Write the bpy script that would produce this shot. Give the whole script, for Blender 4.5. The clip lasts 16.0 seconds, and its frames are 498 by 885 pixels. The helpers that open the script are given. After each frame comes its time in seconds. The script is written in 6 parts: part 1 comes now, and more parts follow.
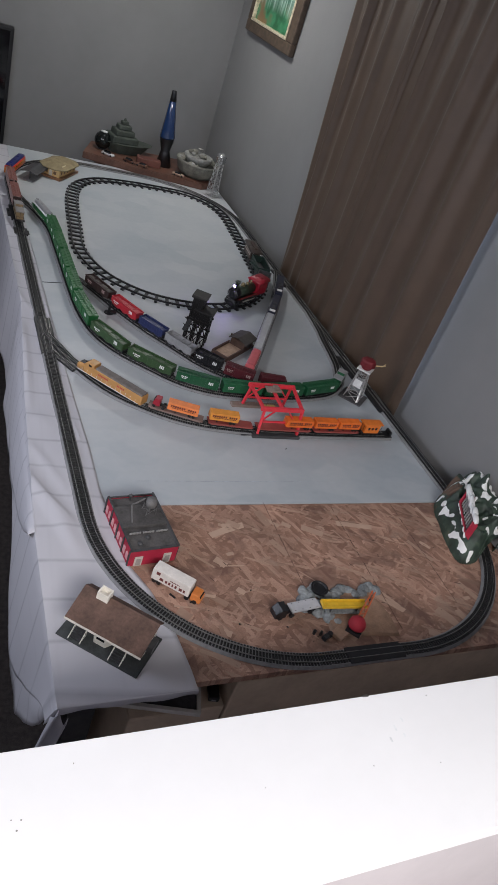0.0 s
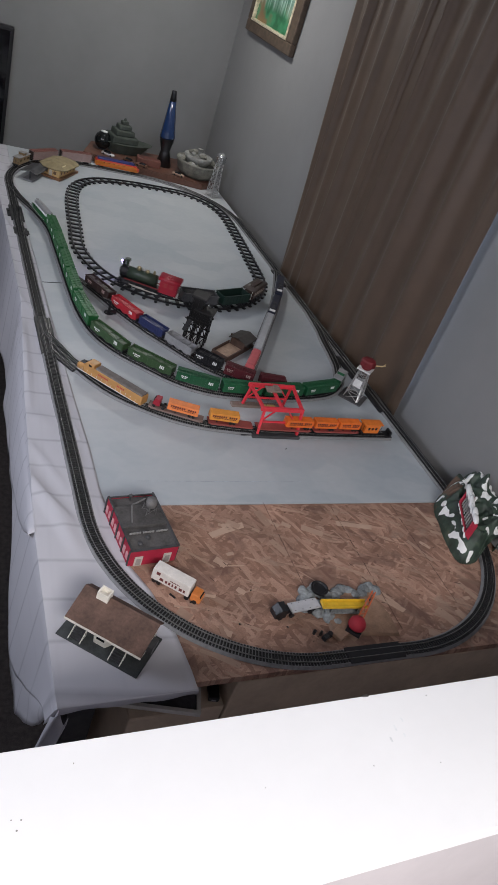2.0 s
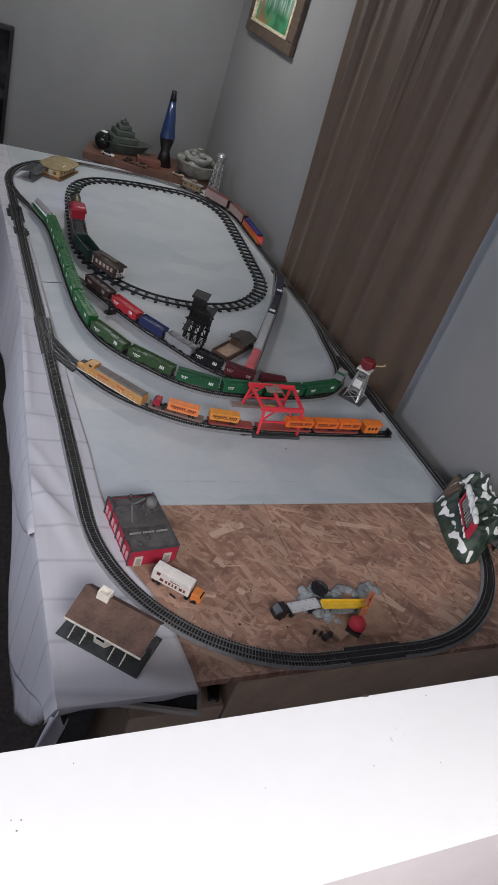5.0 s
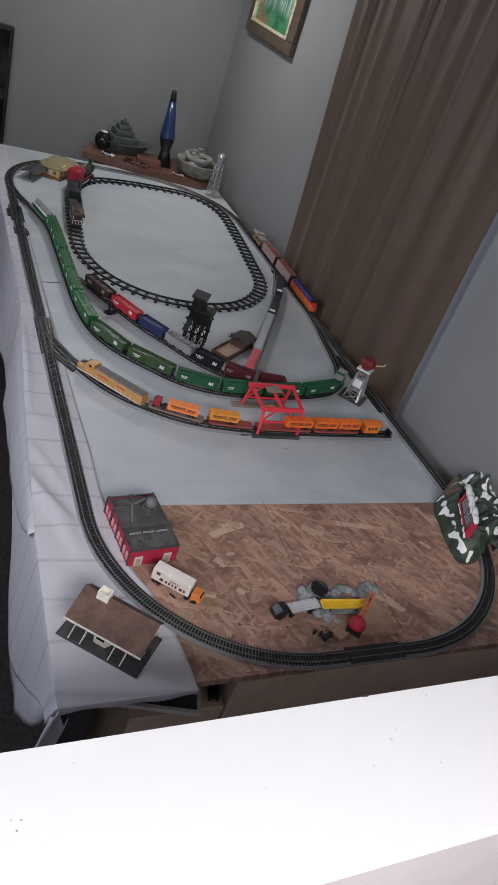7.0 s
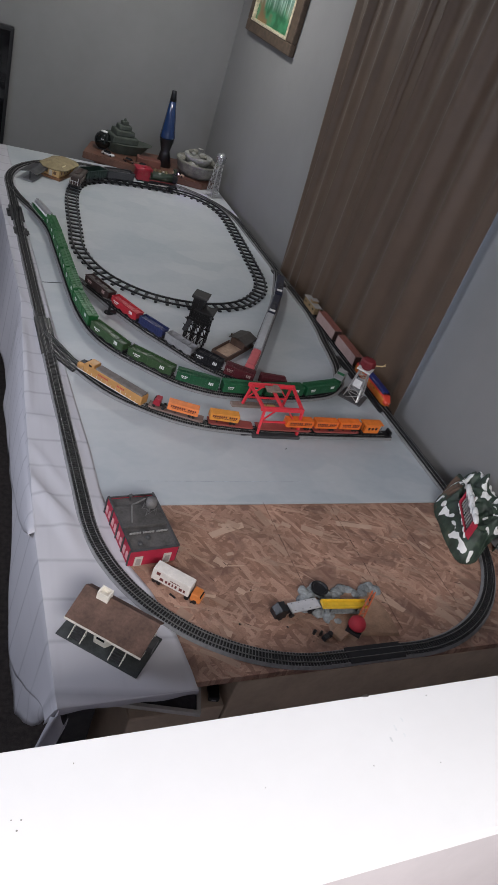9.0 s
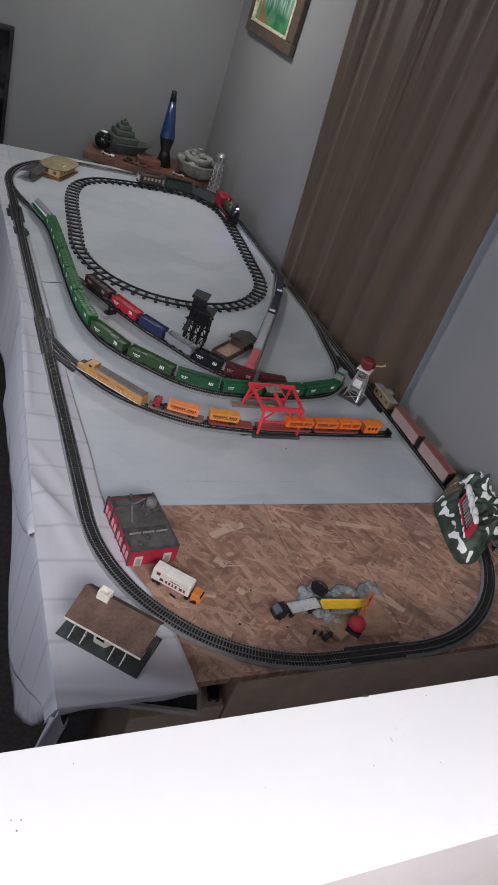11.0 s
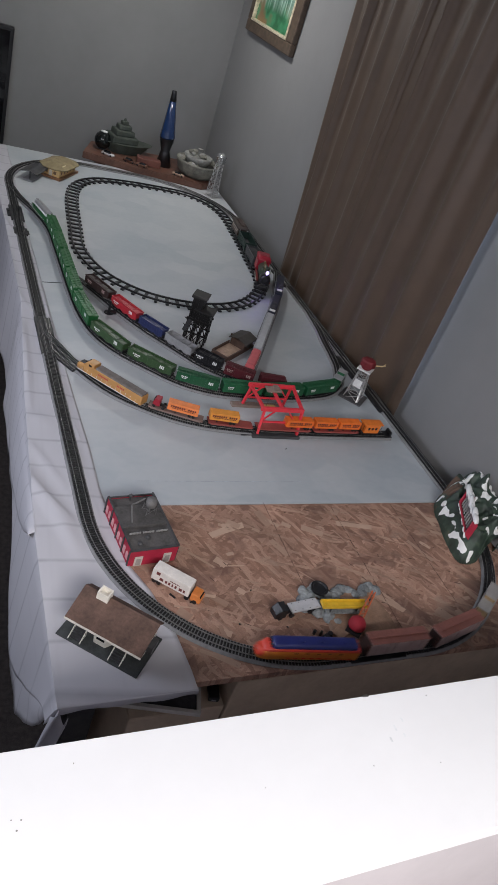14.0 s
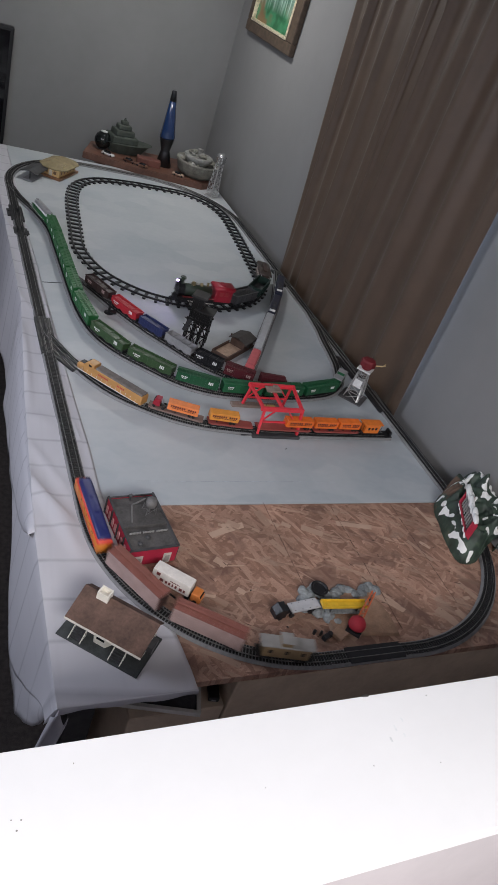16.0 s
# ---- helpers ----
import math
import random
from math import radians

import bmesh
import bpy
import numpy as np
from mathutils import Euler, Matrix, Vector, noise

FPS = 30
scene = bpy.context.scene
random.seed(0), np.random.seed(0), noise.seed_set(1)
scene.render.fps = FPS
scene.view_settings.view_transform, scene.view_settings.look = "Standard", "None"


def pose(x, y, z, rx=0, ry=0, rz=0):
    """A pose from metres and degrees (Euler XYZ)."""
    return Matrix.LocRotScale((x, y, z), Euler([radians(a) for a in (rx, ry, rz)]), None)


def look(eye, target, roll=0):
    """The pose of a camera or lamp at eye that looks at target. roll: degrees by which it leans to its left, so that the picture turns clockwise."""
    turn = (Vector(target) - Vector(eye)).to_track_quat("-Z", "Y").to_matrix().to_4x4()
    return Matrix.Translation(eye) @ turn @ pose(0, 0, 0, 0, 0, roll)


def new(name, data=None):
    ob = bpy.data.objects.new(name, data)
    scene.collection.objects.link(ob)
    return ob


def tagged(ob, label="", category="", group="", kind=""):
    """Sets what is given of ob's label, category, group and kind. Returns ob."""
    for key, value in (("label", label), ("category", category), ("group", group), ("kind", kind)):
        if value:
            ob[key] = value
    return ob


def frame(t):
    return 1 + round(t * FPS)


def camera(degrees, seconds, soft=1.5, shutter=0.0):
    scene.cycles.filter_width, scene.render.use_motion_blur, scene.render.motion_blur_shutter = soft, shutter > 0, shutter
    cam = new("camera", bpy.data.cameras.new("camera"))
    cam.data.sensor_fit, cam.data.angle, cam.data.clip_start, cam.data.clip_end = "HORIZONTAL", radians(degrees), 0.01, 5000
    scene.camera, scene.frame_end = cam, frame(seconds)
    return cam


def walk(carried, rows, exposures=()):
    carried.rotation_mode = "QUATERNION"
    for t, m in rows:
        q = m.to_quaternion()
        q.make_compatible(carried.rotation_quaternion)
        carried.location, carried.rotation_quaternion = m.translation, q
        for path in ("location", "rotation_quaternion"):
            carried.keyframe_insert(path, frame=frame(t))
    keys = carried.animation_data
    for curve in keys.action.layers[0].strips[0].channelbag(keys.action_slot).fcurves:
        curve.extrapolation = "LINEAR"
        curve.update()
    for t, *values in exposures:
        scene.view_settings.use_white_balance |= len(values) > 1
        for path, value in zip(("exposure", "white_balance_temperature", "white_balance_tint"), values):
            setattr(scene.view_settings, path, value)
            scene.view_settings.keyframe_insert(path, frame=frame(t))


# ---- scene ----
cam = camera(38.886, 16.0, soft=0.65, shutter=0.85)
EYE = Vector((-0.3902, -0.7333, 1.9249))
AIM = Vector((0.43918, 0.70637, -0.55512))
walk(cam, [(t, look(EYE, EYE + AIM, 20.914)) for t in (0.0, 16.0)])

# ---- light ----
world = bpy.data.worlds.new("world")
scene.world = world
world.use_nodes = True
wn = world.node_tree.nodes
sky = wn.new("ShaderNodeTexSky")
sky.sky_type, sky.sun_disc = "NISHITA", False
sky.sun_elevation, sky.sun_rotation = radians(40), radians(250)
wn["Background"].inputs[1].default_value = 0.1
world.node_tree.links.new(sky.outputs[0], wn["Background"].inputs[0])


def area_lamp(name, m, w, h, power, color):
    d = bpy.data.lights.new(name, "AREA")
    d.shape, d.size, d.size_y, d.energy, d.color = "RECTANGLE", w, h, power, color
    ob = new(name, d)
    ob.matrix_world = m
    return tagged(ob, kind="structure")


# daylight through the window in the left wall, the room's ceiling lamp, the kitchen's ceiling lamp and the curtained window
area_lamp("window_daylight", look((-1.36, 0.95, 1.66), (1.2, 0.75, 1.15)), 0.80, 0.70, 16, (0.89, 0.94, 1.11))
area_lamp("room_lamp_light", look((0.62, 2.86, 2.16), (0.60, 2.6, 0)), 0.22, 0.22, 10, (1.0, 0.99, 0.975))
area_lamp("kitchen_lamp_light", look((-0.25, -2.05, 2.40), (-0.25, -2.05, 0)), 1.5, 1.0, 106, (1.0, 0.974, 0.985))
area_lamp("curtained_daylight", look((1.31, 1.585, 1.55), (0, 1.585, 1.55)), 1.09, 1.5, 19, (0.50, 0.68, 1.0))
scene.view_settings.exposure = 0.0

TOP = 0.75          # table top
RAIL = 0.762        # top of the rails on the table
LW, LL, LR = 1.1529, 3.0505, 0.457   # main loop: width, length, corner radius


# ---- materials ----
MATS = {}


def mat(name, color, rough=0.5, metal=0.0, var=0.15, scale=40.0, bump=0.1, bscale=120.0, spec=0.5, coat=0.0):
    """Plain surface with grain at two scales and fine relief."""
    if name in MATS:
        return MATS[name]
    m = bpy.data.materials.new(name)
    m.use_nodes = True
    nt = m.node_tree
    b = nt.nodes["Principled BSDF"]
    co = nt.nodes.new("ShaderNodeTexCoord")
    n1, n2 = nt.nodes.new("ShaderNodeTexNoise"), nt.nodes.new("ShaderNodeTexNoise")
    n1.inputs["Scale"].default_value, n1.inputs["Detail"].default_value = scale, 5
    n2.inputs["Scale"].default_value, n2.inputs["Detail"].default_value = scale * 6, 3
    for n in (n1, n2):
        nt.links.new(co.outputs["Object"], n.inputs["Vector"])
    add = nt.nodes.new("ShaderNodeMath")
    add.operation = "ADD"
    half = nt.nodes.new("ShaderNodeMath")
    half.operation, half.inputs[1].default_value = "MULTIPLY", 0.4
    nt.links.new(n2.outputs[0], half.inputs[0])
    nt.links.new(n1.outputs[0], add.inputs[0])
    nt.links.new(half.outputs[0], add.inputs[1])
    ramp = nt.nodes.new("ShaderNodeValToRGB")
    e = ramp.color_ramp.elements
    e[0].position, e[1].position = 0.45, 0.95
    e[0].color = (*[c * (1 - var) for c in color], 1)
    e[1].color = (*[min(1, c * (1 + var)) for c in color], 1)
    nt.links.new(add.outputs[0], ramp.inputs[0])
    nt.links.new(ramp.outputs[0], b.inputs["Base Color"])
    b.inputs["Roughness"].default_value, b.inputs["Metallic"].default_value = rough, metal
    b.inputs["Specular IOR Level"].default_value = spec
    b.inputs["Coat Weight"].default_value = coat
    if bump:
        n3, bp = nt.nodes.new("ShaderNodeTexNoise"), nt.nodes.new("ShaderNodeBump")
        n3.inputs["Scale"].default_value, n3.inputs["Detail"].default_value = bscale, 4
        bp.inputs["Strength"].default_value, bp.inputs["Distance"].default_value = bump, 0.002
        nt.links.new(co.outputs["Object"], n3.inputs["Vector"])
        nt.links.new(n3.outputs[0], bp.inputs["Height"])
        nt.links.new(bp.outputs[0], b.inputs["Normal"])
    MATS[name] = m
    return m


def osb_material():
    m = bpy.data.materials.new("osb")
    m.use_nodes = True
    nt, L = m.node_tree, m.node_tree.links
    b = nt.nodes["Principled BSDF"]
    co = nt.nodes.new("ShaderNodeTexCoord")
    warp = nt.nodes.new("ShaderNodeTexNoise")
    warp.inputs["Scale"].default_value = 7
    wm = nt.nodes.new("ShaderNodeMix")
    wm.data_type, wm.blend_type, wm.inputs[0].default_value = "RGBA", "LINEAR_LIGHT", 0.012
    L.new(co.outputs["Object"], warp.inputs["Vector"])
    L.new(co.outputs["Object"], wm.inputs[6])
    L.new(warp.outputs["Color"], wm.inputs[7])
    last, lastv = None, None
    for i, (ang, sx, sy, keep) in enumerate(((8, 16, 75, 0), (-40, 22, 110, 0.45), (-12, 18, 90, 0.5), (40, 26, 120, 0.6), (-65, 22, 110, 0.6), (-25, 20, 130, 0.90))):
        mp, vo = nt.nodes.new("ShaderNodeMapping"), nt.nodes.new("ShaderNodeTexVoronoi")
        mp.inputs["Rotation"].default_value = (0, 0, radians(ang))
        mp.inputs["Location"].default_value = (i * 3.7, i * 1.9, 0)
        mp.inputs["Scale"].default_value = (sx, sy, 1)
        vo.inputs["Scale"].default_value, vo.inputs["Randomness"].default_value = 1, 0.9
        vo.voronoi_dimensions = "2D"
        L.new(wm.outputs[2], mp.inputs["Vector"])
        # turn first, then stretch
        mp.vector_type = "TEXTURE"
        mp.inputs["Scale"].default_value = (1 / sx, 1 / sy, 1)
        L.new(mp.outputs[0], vo.inputs["Vector"])
        sep = nt.nodes.new("ShaderNodeSeparateColor")
        L.new(vo.outputs["Color"], sep.inputs[0])
        rp = nt.nodes.new("ShaderNodeValToRGB")
        el = rp.color_ramp.elements
        el[0].color, el[1].color = (0.195, 0.104, 0.072, 1), (0.38, 0.235, 0.172, 1)
        x = el.new(0.5)
        x.color = (0.285, 0.163, 0.116, 1)
        if i == 5:
            el[0].color, el[1].color, x.color = (0.27, 0.165, 0.12, 1), (0.42, 0.30, 0.22, 1), (0.34, 0.22, 0.16, 1)
        L.new(sep.outputs[0], rp.inputs[0])
        if last is None:
            last = rp.outputs[0]
        else:
            gt, mx = nt.nodes.new("ShaderNodeMath"), nt.nodes.new("ShaderNodeMix")
            gt.operation, gt.inputs[1].default_value = "GREATER_THAN", keep
            L.new(sep.outputs[1], gt.inputs[0])
            mx.data_type = "RGBA"
            L.new(gt.outputs[0], mx.inputs[0])
            L.new(last, mx.inputs[6])
            L.new(rp.outputs[0], mx.inputs[7])
            last = mx.outputs[2]
    gr = nt.nodes.new("ShaderNodeTexNoise")
    gr.inputs["Scale"].default_value, gr.inputs["Detail"].default_value = 260, 4
    L.new(co.outputs["Object"], gr.inputs["Vector"])
    g2 = nt.nodes.new("ShaderNodeTexNoise")
    g2.inputs["Scale"].default_value, g2.inputs["Detail"].default_value = 9, 5
    L.new(co.outputs["Object"], g2.inputs["Vector"])
    for src, amount in ((gr, 0.35), (g2, 0.65)):
        mx = nt.nodes.new("ShaderNodeMix")
        mx.data_type, mx.blend_type, mx.inputs[0].default_value = "RGBA", "OVERLAY", amount
        L.new(last, mx.inputs[6])
        L.new(src.outputs[0], mx.inputs[7])
        last = mx.outputs[2]
    # old water stains with a hard rim, and a film of pale dust
    for sc, lo, hi, col, amount, shift in ((6, .56, .60, (0.125, 0.065, 0.05, 1), .55, 3.1), (11, .60, .70, (0.33, 0.235, 0.18, 1), .55, 9.4)):
        st, sr, mp2 = nt.nodes.new("ShaderNodeTexNoise"), nt.nodes.new("ShaderNodeMapRange"), nt.nodes.new("ShaderNodeMapping")
        st.inputs["Scale"].default_value, st.inputs["Detail"].default_value, st.inputs["Distortion"].default_value = sc, 6, 1.2
        mp2.inputs["Location"].default_value = (shift, shift, 0)
        L.new(co.outputs["Object"], mp2.inputs["Vector"])
        L.new(mp2.outputs[0], st.inputs["Vector"])
        sr.inputs[1].default_value, sr.inputs[2].default_value = lo, hi
        sr.inputs[3].default_value, sr.inputs[4].default_value = 0, amount
        L.new(st.outputs[0], sr.inputs[0])
        mx = nt.nodes.new("ShaderNodeMix")
        mx.data_type = "RGBA"
        L.new(sr.outputs[0], mx.inputs[0])
        L.new(last, mx.inputs[6])
        mx.inputs[7].default_value = col
        last = mx.outputs[2]
    L.new(last, b.inputs["Base Color"])
    b.inputs["Roughness"].default_value = 0.62
    bp = nt.nodes.new("ShaderNodeBump")
    bp.inputs["Strength"].default_value, bp.inputs["Distance"].default_value = 0.35, 0.002
    L.new(last, bp.inputs["Height"])
    L.new(bp.outputs[0], b.inputs["Normal"])
    return m


def brushed_paint():
    """Thin grey-blue paint, rolled on in short overlapping patches."""
    m = bpy.data.materials.new("brushed_paint")
    m.use_nodes = True
    nt, L = m.node_tree, m.node_tree.links
    b = nt.nodes["Principled BSDF"]
    co = nt.nodes.new("ShaderNodeTexCoord")
    warp, wm = nt.nodes.new("ShaderNodeTexNoise"), nt.nodes.new("ShaderNodeMix")
    warp.inputs["Scale"].default_value = 14
    wm.data_type, wm.blend_type, wm.inputs[0].default_value = "RGBA", "LINEAR_LIGHT", 0.012
    L.new(co.outputs["Object"], warp.inputs["Vector"])
    L.new(co.outputs["Object"], wm.inputs[6])
    L.new(warp.outputs["Color"], wm.inputs[7])
    mp = nt.nodes.new("ShaderNodeMapping")
    mp.inputs["Scale"].default_value = (7.5, 11, 1)
    L.new(wm.outputs[2], mp.inputs["Vector"])
    vo = nt.nodes.new("ShaderNodeTexVoronoi")
    vo.feature, vo.voronoi_dimensions = "SMOOTH_F1", "2D"
    vo.inputs["Smoothness"].default_value = 0.25
    vo.inputs["Scale"].default_value = 1
    L.new(mp.outputs[0], vo.inputs["Vector"])
    sep = nt.nodes.new("ShaderNodeSeparateColor")
    L.new(vo.outputs["Color"], sep.inputs[0])
    big = nt.nodes.new("ShaderNodeTexNoise")
    big.inputs["Scale"].default_value, big.inputs["Detail"].default_value = 1.4, 2
    L.new(co.outputs["Object"], big.inputs["Vector"])
    mul = nt.nodes.new("ShaderNodeMath")
    mul.operation, mul.inputs[1].default_value = "MULTIPLY", 0.17
    L.new(sep.outputs[0], mul.inputs[0])
    add = nt.nodes.new("ShaderNodeMath")
    add.operation = "ADD"
    L.new(mul.outputs[0], add.inputs[0])
    L.new(big.outputs[0], add.inputs[1])
    rp = nt.nodes.new("ShaderNodeValToRGB")
    el = rp.color_ramp.elements
    el[0].position, el[1].position = 0.30, 0.85
    el[0].color, el[1].color = (0.342, 0.382, 0.415, 1), (0.515, 0.530, 0.538, 1)
    # fine roller streaks
    stk, sm, ad2 = nt.nodes.new("ShaderNodeTexNoise"), nt.nodes.new("ShaderNodeMath"), nt.nodes.new("ShaderNodeMath")
    stk.inputs["Scale"].default_value, stk.inputs["Detail"].default_value = 5, 6
    L.new(mp.outputs[0], stk.inputs["Vector"])
    sm.operation, sm.inputs[1].default_value, sm.inputs[2].default_value = "MULTIPLY_ADD", 0.20, -0.10
    L.new(stk.outputs[0], sm.inputs[0])
    L.new(add.outputs[0], ad2.inputs[0])
    L.new(sm.outputs[0], ad2.inputs[1])
    L.new(ad2.outputs[0], rp.inputs[0])
    L.new(rp.outputs[0], b.inputs["Base Color"])
    b.inputs["Roughness"].default_value = 0.5
    bp, fine = nt.nodes.new("ShaderNodeBump"), nt.nodes.new("ShaderNodeTexNoise")
    fine.inputs["Scale"].default_value = 90
    L.new(mp.outputs[0], fine.inputs["Vector"])
    bp.inputs["Strength"].default_value, bp.inputs["Distance"].default_value = 0.15, 0.001
    L.new(fine.outputs[0], bp.inputs["Height"])
    L.new(bp.outputs[0], b.inputs["Normal"])
    return m


def cloth_material():
    """White cotton sheet with a faint grey woven check."""
    m = bpy.data.materials.new("sheet_cloth")
    m.use_nodes = True
    nt, L = m.node_tree, m.node_tree.links
    b = nt.nodes["Principled BSDF"]
    co = nt.nodes.new("ShaderNodeTexCoord")
    mp = nt.nodes.new("ShaderNodeMapping")
    mp.inputs["Rotation"].default_value = (0, 0, radians(4))
    L.new(co.outputs["UV"], mp.inputs["Vector"])
    sx = nt.nodes.new("ShaderNodeSeparateXYZ")
    L.new(mp.outputs[0], sx.inputs[0])
    outs = []
    for k, period in ((1, 0.105), (0, 0.12)):
        fr = nt.nodes.new("ShaderNodeMath")
        fr.operation, fr.inputs[1].default_value = "PINGPONG", period / 2
        L.new(sx.outputs[k], fr.inputs[0])
        mr = nt.nodes.new("ShaderNodeMapRange")
        mr.inputs[1].default_value, mr.inputs[2].default_value = 0.0, 0.007
        mr.inputs[3].default_value, mr.inputs[4].default_value = 1.0, 0.0
        L.new(fr.outputs[0], mr.inputs[0])
        outs.append(mr.outputs[0])
    mxm = nt.nodes.new("ShaderNodeMath")
    mxm.operation = "MAXIMUM"
    L.new(outs[0], mxm.inputs[0])
    sc = nt.nodes.new("ShaderNodeMath")
    sc.operation, sc.inputs[1].default_value = "MULTIPLY", 0.12
    L.new(outs[1], sc.inputs[0])
    L.new(sc.outputs[0], mxm.inputs[1])
    no = nt.nodes.new("ShaderNodeTexNoise")
    no.inputs["Scale"].default_value, no.inputs["Detail"].default_value = 12, 6
    L.new(co.outputs["Object"], no.inputs["Vector"])
    mulm = nt.nodes.new("ShaderNodeMath")
    mulm.operation = "MULTIPLY"
    L.new(mxm.outputs[0], mulm.inputs[0])
    L.new(no.outputs[0], mulm.inputs[1])
    mx = nt.nodes.new("ShaderNodeMix")
    mx.data_type = "RGBA"
    mx.inputs[6].default_value, mx.inputs[7].default_value = (0.485, 0.478, 0.510, 1), (0.25, 0.245, 0.275, 1)
    L.new(mulm.outputs[0], mx.inputs[0])
    L.new(mx.outputs[2], b.inputs["Base Color"])
    b.inputs["Roughness"].default_value = 0.9
    bp, fine = nt.nodes.new("ShaderNodeBump"), nt.nodes.new("ShaderNodeTexNoise")
    fine.inputs["Scale"].default_value = 700
    L.new(co.outputs["Object"], fine.inputs["Vector"])
    bp.inputs["Strength"].default_value, bp.inputs["Distance"].default_value = 0.2, 0.001
    L.new(fine.outputs[0], bp.inputs["Height"])
    L.new(bp.outputs[0], b.inputs["Normal"])
    return m


M_OSB, M_PAINT, M_CLOTH = osb_material(), brushed_paint(), cloth_material()
M_WALL = mat("grey_wall_paint", (0.230, 0.229, 0.231), 0.7, var=0.05, scale=3, bump=0.15, bscale=260)
M_CEIL = mat("ceiling_paint", (0.52, 0.51, 0.50), 0.8, var=0.04, scale=4)
M_WHITE = mat("white_gloss_paint", (0.86, 0.86, 0.87), 0.4, var=0.02, scale=5, bump=0.05)
M_HALF = mat("pale_pink_wall", (0.57, 0.535, 0.55), 0.7, var=0.05, scale=6)
M_CARPET = mat("brown_carpet", (0.038, 0.031, 0.029), 0.95, var=0.5, scale=60, bump=1.0, bscale=500)
M_PALE_CARPET = mat("pale_floor", (0.42, 0.37, 0.36), 0.8, var=0.1, scale=30)
M_CURTAIN = mat("taupe_curtain", (0.090, 0.057, 0.037), 0.55, var=0.12, scale=14, bump=0.2, bscale=500)
M_CURTAIN.node_tree.nodes["Principled BSDF"].inputs["Sheen Weight"].default_value = 0.14
M_BED = mat("grey_roadbed", (0.20, 0.20, 0.205), 0.7, var=0.2, scale=90, bump=0.3, bscale=900)
M_TIE = mat("black_ties", (0.012, 0.012, 0.013), 0.55, var=0.3, scale=90, bump=0)
M_RAIL = mat("nickel_rail", (0.25, 0.245, 0.24), 0.48, 0.9, var=0.1, bump=0)
M_BLACK = mat("black_plastic", (0.010, 0.010, 0.012), 0.42, var=0.3, scale=60)
M_DARK = mat("dark_grey_plastic", (0.05, 0.05, 0.053), 0.5, var=0.3, scale=60)
M_WOOD = mat("brown_wood", (0.13, 0.062, 0.042), 0.45, var=0.35, scale=16)


# ---- mesh helpers ----
def part(name, bm, material, parent=None, label="", smooth=False):
    me = bpy.data.meshes.new(name)
    bm.normal_update()
    bm.to_mesh(me)
    bm.free()
    me.materials.append(material)
    if smooth:
        me.shade_smooth()
    ob = new(name, me)
    if parent:
        ob.parent = parent
    return tagged(ob, label)


def raw(name, verts, faces, material, parent=None, label="", smooth=False):
    me = bpy.data.meshes.new(name)
    me.from_pydata([tuple(v) for v in verts], [], faces)
    me.materials.append(material)
    if smooth:
        me.shade_smooth()
    ob = new(name, me)
    if parent:
        ob.parent = parent
    return tagged(ob, label)


def thing(name, m, label, category, group=""):
    ob = new(name)
    ob.empty_display_size = 0.02
    ob.matrix_world = m
    return tagged(ob, label, category, group)


def box(bm, x, y, z, sx, sy, sz, bevel=0.0, m=None):
    """Box centred in x and y, standing on z."""
    b2 = bmesh.new()
    bmesh.ops.create_cube(b2, size=1)
    bmesh.ops.scale(b2, vec=(sx, sy, sz), verts=b2.verts)
    if bevel:
        bmesh.ops.bevel(b2, geom=b2.edges[:], offset=bevel, segments=2, affect="EDGES", profile=0.5)
    bmesh.ops.translate(b2, vec=(x, y, z + sz / 2), verts=b2.verts)
    if m is not None:
        bmesh.ops.transform(b2, matrix=m, verts=b2.verts)
    me = bpy.data.meshes.new("tmp")
    b2.to_mesh(me)
    b2.free()
    bm.from_mesh(me)
    bpy.data.meshes.remove(me)
    return bm


def rod(bm, a, b, r, r2=None, n=8):
    """Round bar from a to b."""
    a, b = Vector(a), Vector(b)
    d = b - a
    m = Matrix.Translation((a + b) / 2) @ d.to_track_quat("Z", "Y").to_matrix().to_4x4()
    bmesh.ops.create_cone(bm, cap_ends=True, segments=n, radius1=r, radius2=r if r2 is None else r2, depth=d.length, matrix=m)
    return bm


def bar(bm, a, b, w, h):
    """Square bar from a to b."""
    a, b = Vector(a), Vector(b)
    d = b - a
    m = Matrix.Translation((a + b) / 2) @ d.to_track_quat("Z", "Y").to_matrix().to_4x4()
    bmesh.ops.create_cube(bm, size=1, matrix=m @ Matrix.Diagonal((w, h, d.length, 1)))
    return bm


def lathe(bm, profile, n=24, x=0, y=0):
    """Turned shape from (radius, height) pairs."""
    rings = []
    for r, z in profile:
        rings.append([bm.verts.new((x + r * math.cos(2 * math.pi * k / n), y + r * math.sin(2 * math.pi * k / n), z)) for k in range(n)])
    for a, b in zip(rings, rings[1:]):
        for k in range(n):
            bm.faces.new((a[k], a[(k + 1) % n], b[(k + 1) % n], b[k]))
    bm.faces.new(rings[0][::-1])
    bm.faces.new(rings[-1])
    return bm


